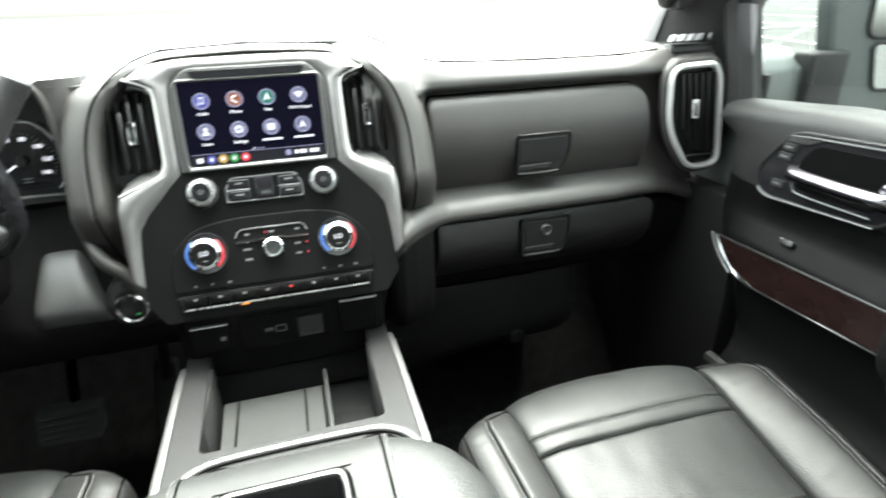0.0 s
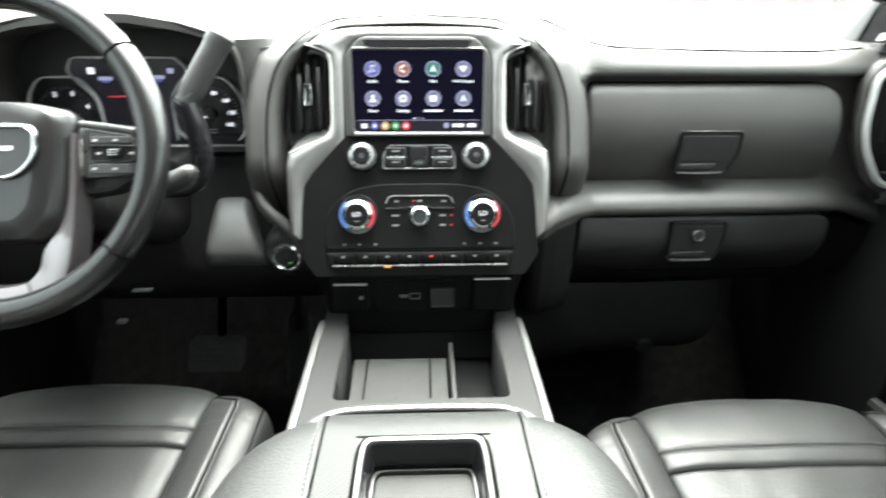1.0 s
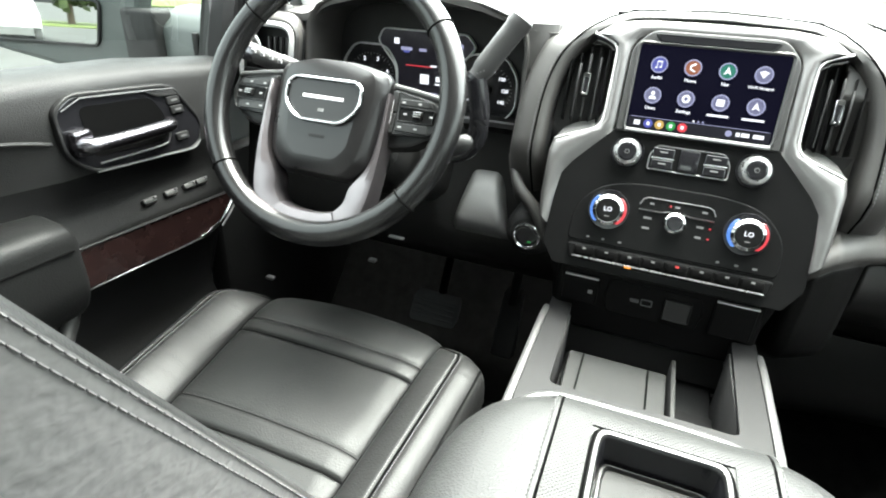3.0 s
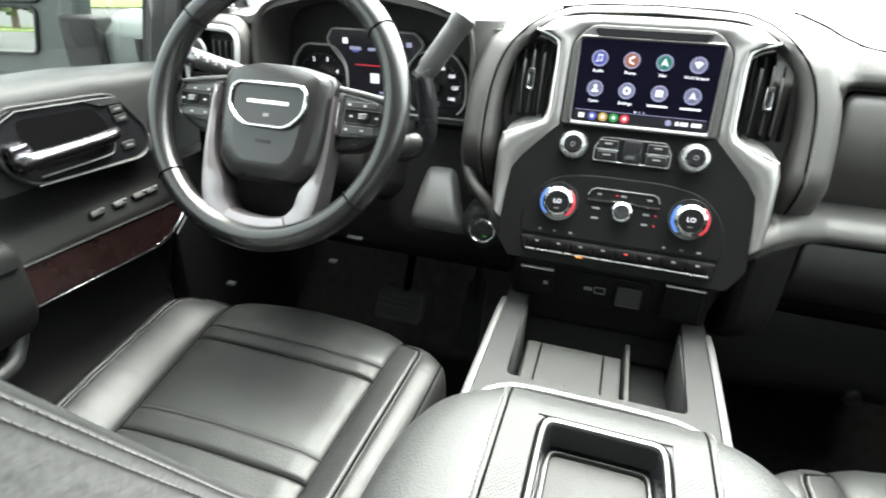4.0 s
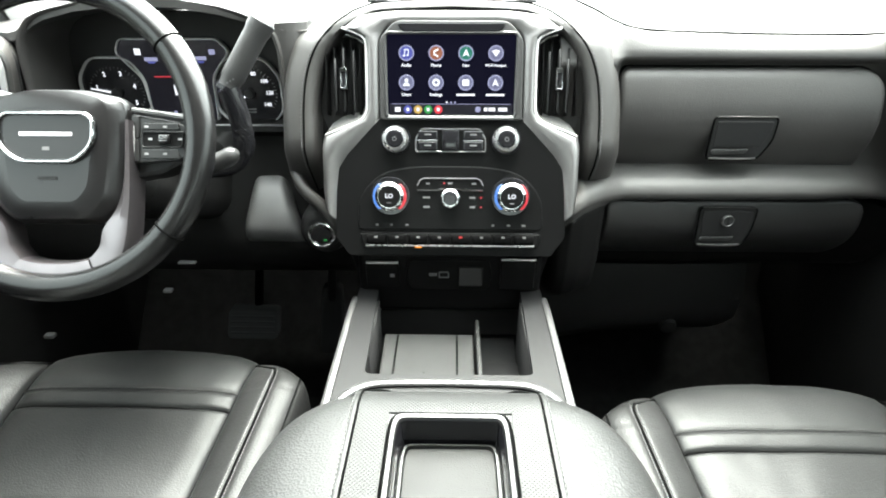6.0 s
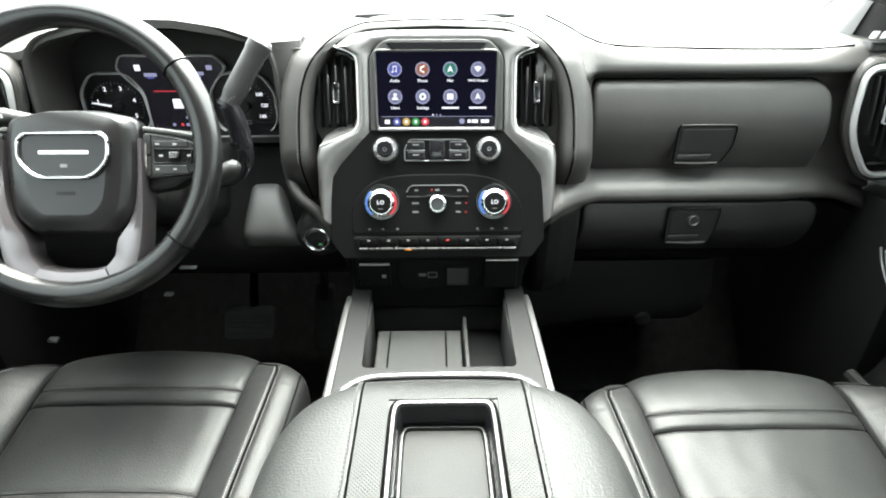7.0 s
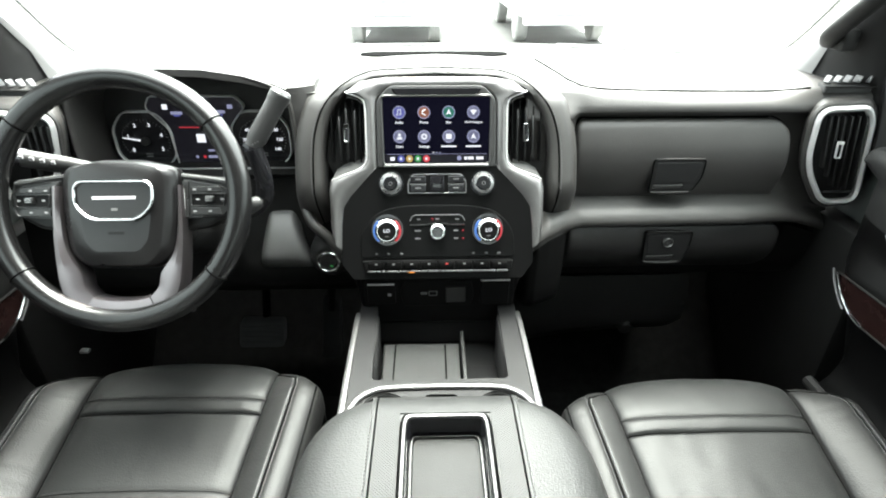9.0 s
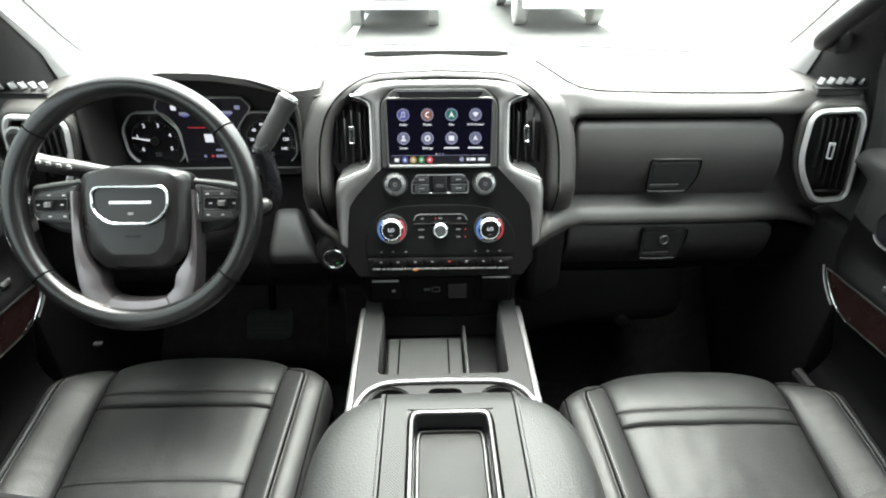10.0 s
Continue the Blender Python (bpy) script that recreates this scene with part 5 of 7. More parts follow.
# airbag cover
hub = [(-0.078, 0.046), (-0.03, 0.056), (0.03, 0.056), (0.078, 0.046), (0.082, 0.02), (0.080, -0.03), (0.073, -0.074), (0.050, -0.096), (-0.050, -0.096), (-0.073, -0.074), (-0.080, -0.03), (-0.082, 0.02)]
hp = rpoly([Vector(p) for p in hub], 0.012, 4)
rings = [[WP(p.x * k, (p.y + 0.02) * m - 0.02, d) for p in hp] for k, m, d in ((0.95, 0.95, -0.05), (1.0, 1.0, -0.035), (1.02, 1.02, -0.018), (1.0, 1.0, -0.0105), (0.985, 0.99, -0.008), (0.83, 0.955, 0.0020), (0.80, 0.93, 0.0034), (0.6, 0.7, 0.0062))]
cover = part("airbag_cover", loft(rings), HUB, wheel, "black airbag cover with slanted sides", sharp=28)
ep = [(-0.050, 0.029), (0.050, 0.029), (0.060, 0.020), (0.060, -0.010), (0.036, -0.033), (-0.036, -0.033), (-0.060, -0.010), (-0.060, 0.020)]
ep = rpoly([Vector(p) * 0.93 for p in ep], 0.014, 5)
emb = part("badge_plate", slab(ep, WP, 0.0, 0.0085, 0.001), HUB, cover, "grey badge plate")
part("badge_frame", ringframe(ep, inset(ep, 0.0042), WP, 0.004, 0.0125, 0.0014), CHROME, emb, "chrome badge frame")
part("name_bar", wbox(0, 0.002, 0.0088, 0.060, 0.0046, 0.0008, 0.0003), LAMP, emb, "plain bright bar")
for v, w in ((-0.014, 0.008), ):
    part("small_mark", wbox(0, v, 0.0088, w, 0.004, 0.0006, 0), LEGEND, emb)
part("airbag_mark", wbox(0, -0.047, 0.0065, 0.022, 0.004, 0.0008, 0), PLASTIC, cover)
# spokes with switch pads
for s in (-1, 1):
    sp = [(s * 0.080, 0.036), (s * 0.120, 0.034), (s * 0.156, 0.030), (s * 0.164, 0.0), (s * 0.156, -0.020), (s * 0.120, -0.040), (s * 0.082, -0.046)]
    spoke = part("side_spoke", slab(rpoly([Vector(p) for p in sp], 0.006, 3), WP, -0.040, -0.016, 0.006), PLASTIC, wheel, "black switch spoke")
    pad = rpoly([Vector(p) for p in ((s * 0.0865, 0.0285), (s * 0.140, 0.0195), (s * 0.1515, 0.0135), (s * 0.1510, -0.013), (s * 0.1450, -0.0235), (s * 0.0865, -0.0275))], [0.004, 0.008, 0.006, 0.006, 0.006, 0.004], 3)
    sw = part("switch_pad", slab(pad, WP, -0.018, -0.010, 0.002), PAD, spoke, "dark grey switch pad")
    part("pad_edge", ringframe(pad, inset(pad, 0.0012), WP, -0.013, -0.0092, 0.0004), TRAY_RIM, spoke)
    # Pale bar stands for the reflection along the spoke's top.
    part("top_edge", tube([WP(s * u, v, -0.0165) for u, v in ((0.084, 0.0345), (0.120, 0.0300), (0.152, 0.0240))], 0.0034, 8), LIT_GREY, spoke)
    for v0, v1 in ((0.0015, 0.0260), (-0.0255, -0.0010)):
        key = rpoly([Vector((s * u, v)) for u, v in ((0.0880, v0), (0.0960, v0), (0.0960, v1), (0.0880, v1))], 0.0015, 2)
        part("key", slab(key, WP, -0.012, -0.0078, 0.0008), PAD, spoke, "narrow upright switch key")
    for v0, v1 in ((0.0105, 0.0182), (-0.0222, -0.0118)):
        key = rpoly([Vector((s * u, v)) for u, v in ((0.0985, v0), (0.1435, v0), (0.1400, v1), (0.0985, v1))], 0.0015, 2)
        part("key", slab(key, WP, -0.012, -0.0082, 0.0008), PAD, spoke, "flat switch key")
    well = rpoly([Vector((s * u, v)) for u, v in ((0.0990, -0.0098), (0.1465, -0.0098), (0.1480, 0.0084), (0.0990, 0.0088))], 0.003, 3)
    part("roller_frame", ringframe(well, inset(well, 0.0013), WP, -0.0105, -0.0072, 0.0004), TRAY_RIM, spoke, "silver-edged frame of the thumb roller")
    part("roller_well", slab(inset(well, 0.0012), WP, -0.012, -0.0090, 0), PANEL, spoke)
    roller = part("thumb_roller", tube([WP(s * (0.1262 + q), 0, -0.0080) for q in (-0.0062, -0.0055, 0.0055, 0.0062)], [0.0035, 0.0050, 0.0050, 0.0035], 16, up=WN), PAD, spoke, "ribbed thumb roller")
    for v in (-0.0026, 0.0, 0.0026):
        part("rib", wbox(s * 0.1262, v, -0.0031, 0.0095, 0.0009, 0.0008, 0.0002), SATIN, roller)
    for u, v in ((0.1045, 0.0140), (0.1045, -0.0170), (0.126, 0.0140), (0.126, -0.0170), (0.1085, 0.0), (0.1430, 0.0)):
        part("legend", wbox(s * u, v, -0.0080 if abs(v) > 0.005 else -0.0088, 0.0045, 0.0024, 0.0006, 0), ICON, spoke)
    part("column_line", wbox(s * 0.0905, 0.0, -0.0076, 0.0010, 0.030, 0.0008, 0), ICON, spoke)
    # silver lower spoke
    so_ = [(0.0895, 0.020), (0.0905, -0.022), (0.0905, -0.060), (0.0890, -0.092), (0.0860, -0.122), (0.076, -0.146), (0.058, -0.166)]
    si_ = [(0.0825, 0.020), (0.0815, -0.022), (0.0785, -0.056), (0.0700, -0.080), (0.0540, -0.102), (0.0500, -0.122), (0.038, -0.1365)]
    rows = []
    for k, d in ((0.0, -0.030), (0.0, -0.006), (0.08, 0.001), (0.5, 0.002), (0.92, -0.003), (1.0, -0.012), (1.0, -0.030)):
        rows.append([WP(s * (a[0] + (b[0] - a[0]) * k), a[1] + (b[1] - a[1]) * k, d) for a, b in zip(smooth_path([(*p, 0) for p in so_], 3), smooth_path([(*p, 0) for p in si_], 3))])
    part("lower_spoke", surface(rows), SPOKE, wheel, "satin silver lower spoke", sharp=30)
arc_o = smooth_path([(-0.058, -0.166, 0), (-0.028, -0.172, 0), (0, -0.174, 0), (0.028, -0.172, 0), (0.058, -0.166, 0)], 4)
arc_i = smooth_path([(-0.038, -0.1365, 0), (-0.021, -0.1400, 0), (0, -0.1410, 0), (0.021, -0.1400, 0), (0.038, -0.1365, 0)], 4)
part("bottom_spoke", surface([[WP(*a.lerp(b, k).xy, d) for a, b in zip(arc_o, arc_i)] for k, d in ((0.0, -0.020), (0.0, -0.004), (0.1, 0.003), (0.5, 0.004), (0.9, -0.001), (1.0, -0.010), (1.0, -0.030))]), SPOKE, wheel, "satin silver bottom spoke", sharp=30)
part("hub_back", cyl(WP(0, -0.01, -0.10), WP(0, -0.01, -0.045), 0.060, 0.070, 32), MATTE, wheel)

column = thing("steering_column", (-0.4525, 0.72, 0.70), "black steering column shroud", "steering column")
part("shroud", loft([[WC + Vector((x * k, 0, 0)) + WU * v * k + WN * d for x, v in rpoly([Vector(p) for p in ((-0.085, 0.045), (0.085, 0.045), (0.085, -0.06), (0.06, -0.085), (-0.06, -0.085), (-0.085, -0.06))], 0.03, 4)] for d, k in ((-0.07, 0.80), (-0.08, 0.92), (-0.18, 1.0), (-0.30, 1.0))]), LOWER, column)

lever = thing("gear_lever", (-0.34, 0.72, 0.74), "black column gear lever with a leather grip", "gear lever")
part("grip", tube(smooth_path([(-0.303, 0.742, 0.812), (-0.294, 0.747, 0.828), (-0.272, 0.757, 0.862), (-0.256, 0.764, 0.886), (-0.249, 0.767, 0.897)], 4), [0.0140] * 4 + [0.0160] * 8 + [0.0175] * 4 + [0.0150], 20, up=(0, -1, 0), flat=0.8), LEVER, lever, "black leather grip")
# Bright metal here carries the daylight highlight on the lever's end.
part("end_cap", tube([(-0.2505, 0.766, 0.894), (-0.2480, 0.7675, 0.8985), (-0.2472, 0.768, 0.900)], [0.0168, 0.0150, 0.011], 20, up=(0, -1, 0), flat=0.8), SATIN, lever, "end cap in bright metal for its highlight")
part("shaft", tube(smooth_path([(-0.40, 0.74, 0.70), (-0.325, 0.745, 0.70), (-0.297, 0.745, 0.725), (-0.293, 0.743, 0.77), (-0.302, 0.742, 0.814)], 5), [0.013] * 10 + [0.0150] * 11, 16), GLOSS, lever)
part("joint_ring", tube([(-0.304, 0.7415, 0.811), (-0.301, 0.743, 0.816)], 0.0162, 20, up=(0, -1, 0), flat=0.8), GLOSS, lever)
for k in range(3):
    part("legend", box((-0.296 + 0.004 * k, 0.7285 + 0.001 * k, 0.824 + 0.002 * k), (0.0022, 0.0006, 0.0022)), LEGEND, lever)
part("lower_stub", tube(smooth_path([(-0.36, 0.70, 0.712), (-0.315, 0.703, 0.724), (-0.290, 0.705, 0.738)], 4), [0.015, 0.0145, 0.014, 0.0135, 0.013, 0.0125, 0.012, 0.0105, 0.005], 12), LEVER, lever)

stalk = thing("turn_signal_lever", (-0.55, 0.68, 0.79), "chrome-tipped black turn signal lever", "turn signal lever")
part("shaft", tube(smooth_path([(-0.50, 0.69, 0.792), (-0.565, 0.68, 0.808), (-0.622, 0.672, 0.824)], 5), [0.010] * 6 + [0.0135] * 5, 14), LEVER, stalk)
part("root", tube([(-0.500, 0.688, 0.796), (-0.578, 0.674, 0.816)], [0.007, 0.012], 12), LEVER, stalk)
part("tip", tube([(-0.618, 0.673, 0.823), (-0.642, 0.669, 0.830), (-0.650, 0.668, 0.832)], [0.0135, 0.0150, 0.011], 18), HANDLE, stalk, "bright stalk tip")
for k in range(4):
    part("legend", box((-0.574 - 0.014 * k, 0.6622 - 0.001 * k, 0.8195 + 0.0035 * k), (0.006, 0.003, 0.005)), ICON, stalk)

pedal = thing("brake_pedal", (-0.445, 1.0, 0.20), "wide grey rubber brake pedal", "pedal")
part("pad", slab(rpoly([(-0.503, 0.208), (-0.388, 0.208), (-0.386, 0.266), (-0.500, 0.268)], 0.012, 4), lambda u, v, d: Vector((u, 0.985 - d + (v - 0.2) * 0.5, v)), -0.015, 0.01, 0.004), PEDAL, pedal)
for k in range(4):
    part("rib", box((-0.445, 0.975 + (0.222 + 0.011 * k - 0.2) * 0.5, 0.222 + 0.011 * k), (0.10, 0.004, 0.004), 0.001), PEDAL, pedal)
part("arm", tube([(-0.44, 1.03, 0.25), (-0.44, 1.12, 0.42)], 0.010, 8), SEAM, pedal)
pedal = thing("accelerator_pedal", (-0.275, 1.02, 0.15), "narrow black accelerator pedal", "pedal")
part("pad", slab(rpoly([(-0.300, 0.16), (-0.245, 0.16), (-0.250, 0.30), (-0.295, 0.30)], 0.012, 4), lambda u, v, d: Vector((u, 1.02 - d + (v - 0.2) * 0.5, v)), -0.012, 0.008, 0.004), RUBBER, pedal)
part("arm", tube([(-0.272, 1.05, 0.27), (-0.272, 1.12, 0.42)], 0.01, 8), PLASTIC, pedal)
part("release_pull", box((-0.784, 0.846, 0.315), (0.020, 0.014, 0.008), 0.003), LEGEND, dash, "grey bonnet release pull")
part("brake_release", box((-0.528, 0.852, 0.419), (0.016, 0.012, 0.006), 0.002), LEGEND, dash)
part("clip_strip", box((-0.450, 0.800, 0.509), (0.030, 0.010, 0.004), 0.0015), LEGEND, dash)

# ---- centre console ----
con = thing("center_console", (0, 0.45, 0.0), "black floor console with silver-edged rails and open bins", "center console")
RZ = 0.482
outline = rpoly([(-0.149, 0.36), (0.149, 0.36), (0.1495, 0.60), (0.151, 0.790), (-0.151, 0.790), (-0.1495, 0.60)], 0.004, 2)
well = rpoly([(-0.112, 0.5535), (0.113, 0.5535), (0.118, 0.775), (-0.118, 0.775)], 0.010, 4)
cups = [[(cx + 0.0355 * math.cos(a), 0.4885 + 0.0355 * math.sin(a)) for a in [2 * math.pi * k / 40 for k in range(40)]] for cx in (-0.087, 0.091)]
notch = rpoly([(-0.027, 0.490), (0.031, 0.490), (0.029, 0.514), (0.022, 0.519), (-0.018, 0.519), (-0.025, 0.514)], 0.004, 3)
part("top_plate", plate_with_holes(outline, [well, notch] + cups, RZ, 0.12, 0.046), RAIL, con, "grey-black console plate with two rails", sharp=30)
for cx in (-0.087, 0.091):
    cup = part("cup_holder", loft([[Vector((cx + q * math.cos(a), 0.4885 + q * math.sin(a), RZ - h)) for a in [2 * math.pi * k / 40 for k in range(40)]] for q, h in ((0.0354, 0.004), (0.0330, 0.07), (0.030, 0.074), (0.001, 0.074))], True, False), MATTE, con, "round dark cup holder well")
    circ = [2 * math.pi * k / 40 for k in range(40)]
    part("cup_rim", tube([(cx + 0.0350 * math.cos(a), 0.4885 + 0.0350 * math.sin(a), RZ - 0.004) for a in circ], 0.0012, 6, True), MATTE, cup)
part("coin_slot", slab([(-0.030, 0.486), (0.034, 0.486), (0.034, 0.522), (-0.030, 0.522)], lambda u, v, d: Vector((u, v, RZ - 0.02 + d)), -0.004, 0.0, 0), MATTE, con)
for s in (-1, 1):
    ed = smooth_path([(s * 0.1530, 0.742, RZ - 0.003), (s * 0.1535, 0.70, RZ), (s * 0.1530, 0.60, RZ), (s * 0.1520, 0.50, RZ), (s * 0.1515, 0.44, RZ - 0.004)], 5)
    part("rail_edge", tube(ed, 0.0056, 10, flat=0.6), EDGE, con, "satin silver rail edging")
    part("edge_groove", tube([p + Vector((-s * 0.0046, 0, 0.0006)) for p in ed], 0.0009, 5), SEAM, con)
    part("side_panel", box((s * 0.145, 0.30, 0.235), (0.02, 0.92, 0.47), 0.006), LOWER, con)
arc_pts = smooth_path([(-0.144, 0.470, RZ), (-0.140, 0.487, RZ + 0.002), (-0.128, 0.510, RZ + 0.003), (-0.108, 0.5255, RZ + 0.003), (-0.085, 0.5315, RZ + 0.003), (-0.04, 0.5335, RZ + 0.003), (0.002, 0.534, RZ + 0.003)], 5)
arc_pts += [Vector((0.004 - p.x, p.y, p.z)) for p in reversed(arc_pts[:-1])]
part("silver_arc", tube(arc_pts, 0.0056, 12, flat=0.7), EDGE, con, "bright silver arc before the cup holders")
part("bin_floor", box((0, 0.70, 0.365), (0.23, 0.30, 0.01)), MATTE, con)
pad = part("phone_mat", slab(rpoly([(-0.100, 0.556), (0.0380, 0.556), (0.0385, 0.703), (-0.103, 0.703)], 0.004, 3), lambda u, v, d: Vector((u, v, 0.436 + d)), -0.03, 0.0, 0.002), MAT, con, "grey rubber charging mat")
part("mat_groove", box((-0.0815, 0.629, 0.4365), (0.0030, 0.142, 0.0012)), SEAM, pad)
part("mat_groove", box((0.0125, 0.629, 0.4365), (0.0030, 0.142, 0.0012)), SEAM, pad)
part("mat_mark", box((-0.036, 0.612, 0.4362), (0.003, 0.005, 0.0006), 0.0002, 1), RAIL, pad)
part("divider", box((0.0450, 0.640, 0.411), (0.0065, 0.166, 0.080), 0.002), MAT, con, "thin grey divider")
part("slot_mat", box((0.0810, 0.625, 0.384), (0.062, 0.135, 0.008), 0.002), RAIL, con)
for s in (-1, 1):
    part("bin_wall", box((s * 0.1165, 0.645, 0.42), (0.006, 0.19, 0.11), 0.002), MATTE, con)
part("bin_rear_wall", box((0, 0.5515, 0.42), (0.224, 0.003, 0.105), 0.001), MATTE, con)
part("front_wall", box((0, 0.780, 0.43), (0.28, 0.006, 0.10), 0.002), MATTE, con)

# ---- console armrest lid ----
lid = thing("console_armrest", (0, 0.2, 0.47), "padded black leather console lid with an open tray", "armrest")


def lid_ring(a, b, n, z, cy=0.195, cx=0.003, crown=0.0):
    out = []
    for i in range(120):
        q = 2 * math.pi * i / 120
        c, s_ = math.cos(q), math.sin(q)
        x, y = a * math.copysign(abs(c) ** (2 / n), c), b * math.copysign(abs(s_) ** (2 / n), s_)
        out.append(Vector((cx + x, cy + y, z - crown * (x / 0.172) ** 2 - 0.9 * crown * max(0, (y - 0.12) / 0.08) ** 2)))
    return out


TX, TY = 0.0028, 0.200
rings = [lid_ring(0.150, 0.185, 4, 0.475), lid_ring(0.160, 0.192, 4, 0.535), lid_ring(0.170, 0.198, 4, 0.556), lid_ring(0.1735, 0.2015, 4, 0.574), lid_ring(0.1715, 0.2005, 4, 0.588), lid_ring(0.164, 0.194, 4, 0.600),
         lid_ring(0.152, 0.186, 4.2, 0.6095), lid_ring(0.130, 0.176, 4.6, 0.6150), lid_ring(0.105, 0.166, 5, 0.6178), lid_ring(0.085, 0.158, 6, 0.6185), lid_ring(0.060, 0.150, 8, 0.6180, TY, TX), lid_ring(0.0525, 0.1440, 14, 0.6170, TY, TX), lid_ring(0.0510, 0.1430, 16, 0.600, TY, TX)]
part("cushion", loft(rings, True, False), LID, lid, "black pebbled leather cushion", sharp=70)
part("rim_gap", loft([lid_ring(0.0535, 0.1455, 16, 0.6180, TY, TX), lid_ring(0.0525, 0.1443, 16, 0.6199, TY, TX), lid_ring(0.0510, 0.1430, 16, 0.6199, TY, TX), lid_ring(0.0505, 0.1425, 16, 0.6180, TY, TX)], True, False), SEAM, lid, "dark gap round the tray")
part("tray_rim", loft([lid_ring(0.0512, 0.1432, 16, 0.6165, TY, TX), lid_ring(0.0505, 0.1425, 16, 0.6208, TY, TX), lid_ring(0.0495, 0.1415, 17, 0.6218, TY, TX), lid_ring(0.0465, 0.1385, 18, 0.6213, TY, TX), lid_ring(0.0452, 0.1372, 18, 0.6180, TY, TX)], True, False), TRAY_RIM, lid, "satin silver tray rim")
part("tray_wall", loft([lid_ring(0.0454, 0.1374, 18, 0.6190, TY, TX), lid_ring(0.0432, 0.1352, 18, 0.600, TY, TX), lid_ring(0.0425, 0.1345, 18, 0.590, TY, TX)], True, False), GLOSS, lid)
part("tray_floor", loft([lid_ring(0.0440, 0.1360, 18, 0.586, TY, TX), lid_ring(0.0440, 0.1360, 18, 0.591, TY, TX)]), MATTE, lid)
part("inner_edge", loft([lid_ring(0.0412, 0.1322, 18, 0.591, TY, TX), lid_ring(0.0412, 0.1322, 18, 0.5960, TY, TX), lid_ring(0.0396, 0.1306, 18, 0.5960, TY, TX), lid_ring(0.0390, 0.1300, 18, 0.592, TY, TX)], True, False), TRAY_RIM, lid, "fine bright inner edge")
part("tray_mat", loft([lid_ring(0.0388, 0.1298, 18, 0.588, TY, TX), lid_ring(0.0388, 0.1298, 18, 0.5920, TY, TX), lid_ring(0.0380, 0.1290, 18, 0.5930, TY, TX)]), MAT, lid, "grey rubber tray mat")
LIDZ = [(0.350, 0.6192), (0.356, 0.6190), (0.361, 0.6184), (0.366, 0.6173), (0.371, 0.6157), (0.376, 0.6132), (0.381, 0.6102), (0.386, 0.6045), (0.389, 0.5995), (0.392, 0.593)]
dots = []
for i in range(31):
    u = i / 30
    y = 0.387 - 0.045 * min(1.0, u * 2.2) - 0.32 * max(0.0, u - 1 / 2.2)
    hw = 0.0805
    dots.append((y, hw))
for s in (-1, 1):
    part("punched_panel", surface([[Vector((0.003 + s * (0.0535 + (hw - 0.0535) * k / 4), y, interp(y, LIDZ) + 0.0003)) for k in range(5)] for y, hw in dots], (0, 0, -0.001)), DOTTED, lid, "panel of punched leather")
part("punched_panel", surface([[Vector((0.003 + 0.0535 * (k / 8 - 1), y, interp(y, LIDZ) + 0.0003)) for k in range(17)] for y in (0.387, 0.384, 0.381, 0.376, 0.371, 0.366, 0.361, 0.356, 0.350, 0.3455)], (0, 0, -0.001)), DOTTED, lid, "panel of punched leather")
for s in (-1, 1):
    def top(x, y):
        return interp(y, LIDZ) - 0.0006
    line = [Vector((s * 0.0820 + 0.003, y, top(0, y))) for y in [0.390 - 0.002 * i for i in range(22)] + [0.348 - 0.0087 * i for i in range(1, 41)]]
    part("seam", tube(line, 0.0017, 6, flat=0.6), SEAM, lid, "dark sewn seam")
    sewing("stitching", stitches([p + Vector((s * 0.0055, 0, 0.0003)) for p in line], (0, 0, 1), 0.0048, 0.0030, 0.0005), THREAD, lid, "row of grey stitches")
    part("seam_roll", tube([p + Vector((s * 0.0026, 0, -0.0010)) for p in line], 0.0030, 8, flat=0.7), LID, lid)

# ---- seats ----
PROF = [(-1.0, -0.0075), (-0.985, -0.0030), (-0.95, 0.0), (-0.8, 0.0035), (-0.4, 0.0055), (0.0, 0.0065), (0.4, 0.0055), (0.8, 0.0035), (0.95, 0.0), (0.985, -0.0030), (1.0, -0.0075)]
# side bolsters: distance from the tuck and height, towards the console and towards the door
BOLS_IN = [(0.0, -0.0075), (0.0015, 0.0), (0.005, 0.004), (0.015, 0.0085), (0.027, 0.0125), (0.036, 0.0150), (0.0405, 0.0155), (0.0425, 0.0135), (0.0440, 0.0125), (0.0455, 0.0138), (0.048, 0.0165), (0.056, 0.0170), (0.066, 0.0150), (0.074, 0.0115), (0.0795, 0.0075), (0.0815, 0.0050), (0.0830, 0.0045),
           (0.0860, 0.0010), (0.0895, -0.0070), (0.0920, -0.020), (0.0930, -0.045), (0.0920, -0.10), (0.085, -0.18)]
BOLS_OUT = [(0.0, -0.0075), (0.0015, 0.0), (0.005, 0.0045), (0.018, 0.0115), (0.034, 0.0190), (0.050, 0.0245), (0.062, 0.0270), (0.0690, 0.0272), (0.0712, 0.0252), (0.0728, 0.0243), (0.0745, 0.0250), (0.0775, 0.0262), (0.084, 0.0240), (0.090, 0.0190), (0.0945, 0.0125), (0.0965, 0.0095), (0.0985, 0.0075),
            (0.1020, 0.0), (0.1050, -0.012), (0.1065, -0.03), (0.1065, -0.06), (0.104, -0.11), (0.096, -0.18)]


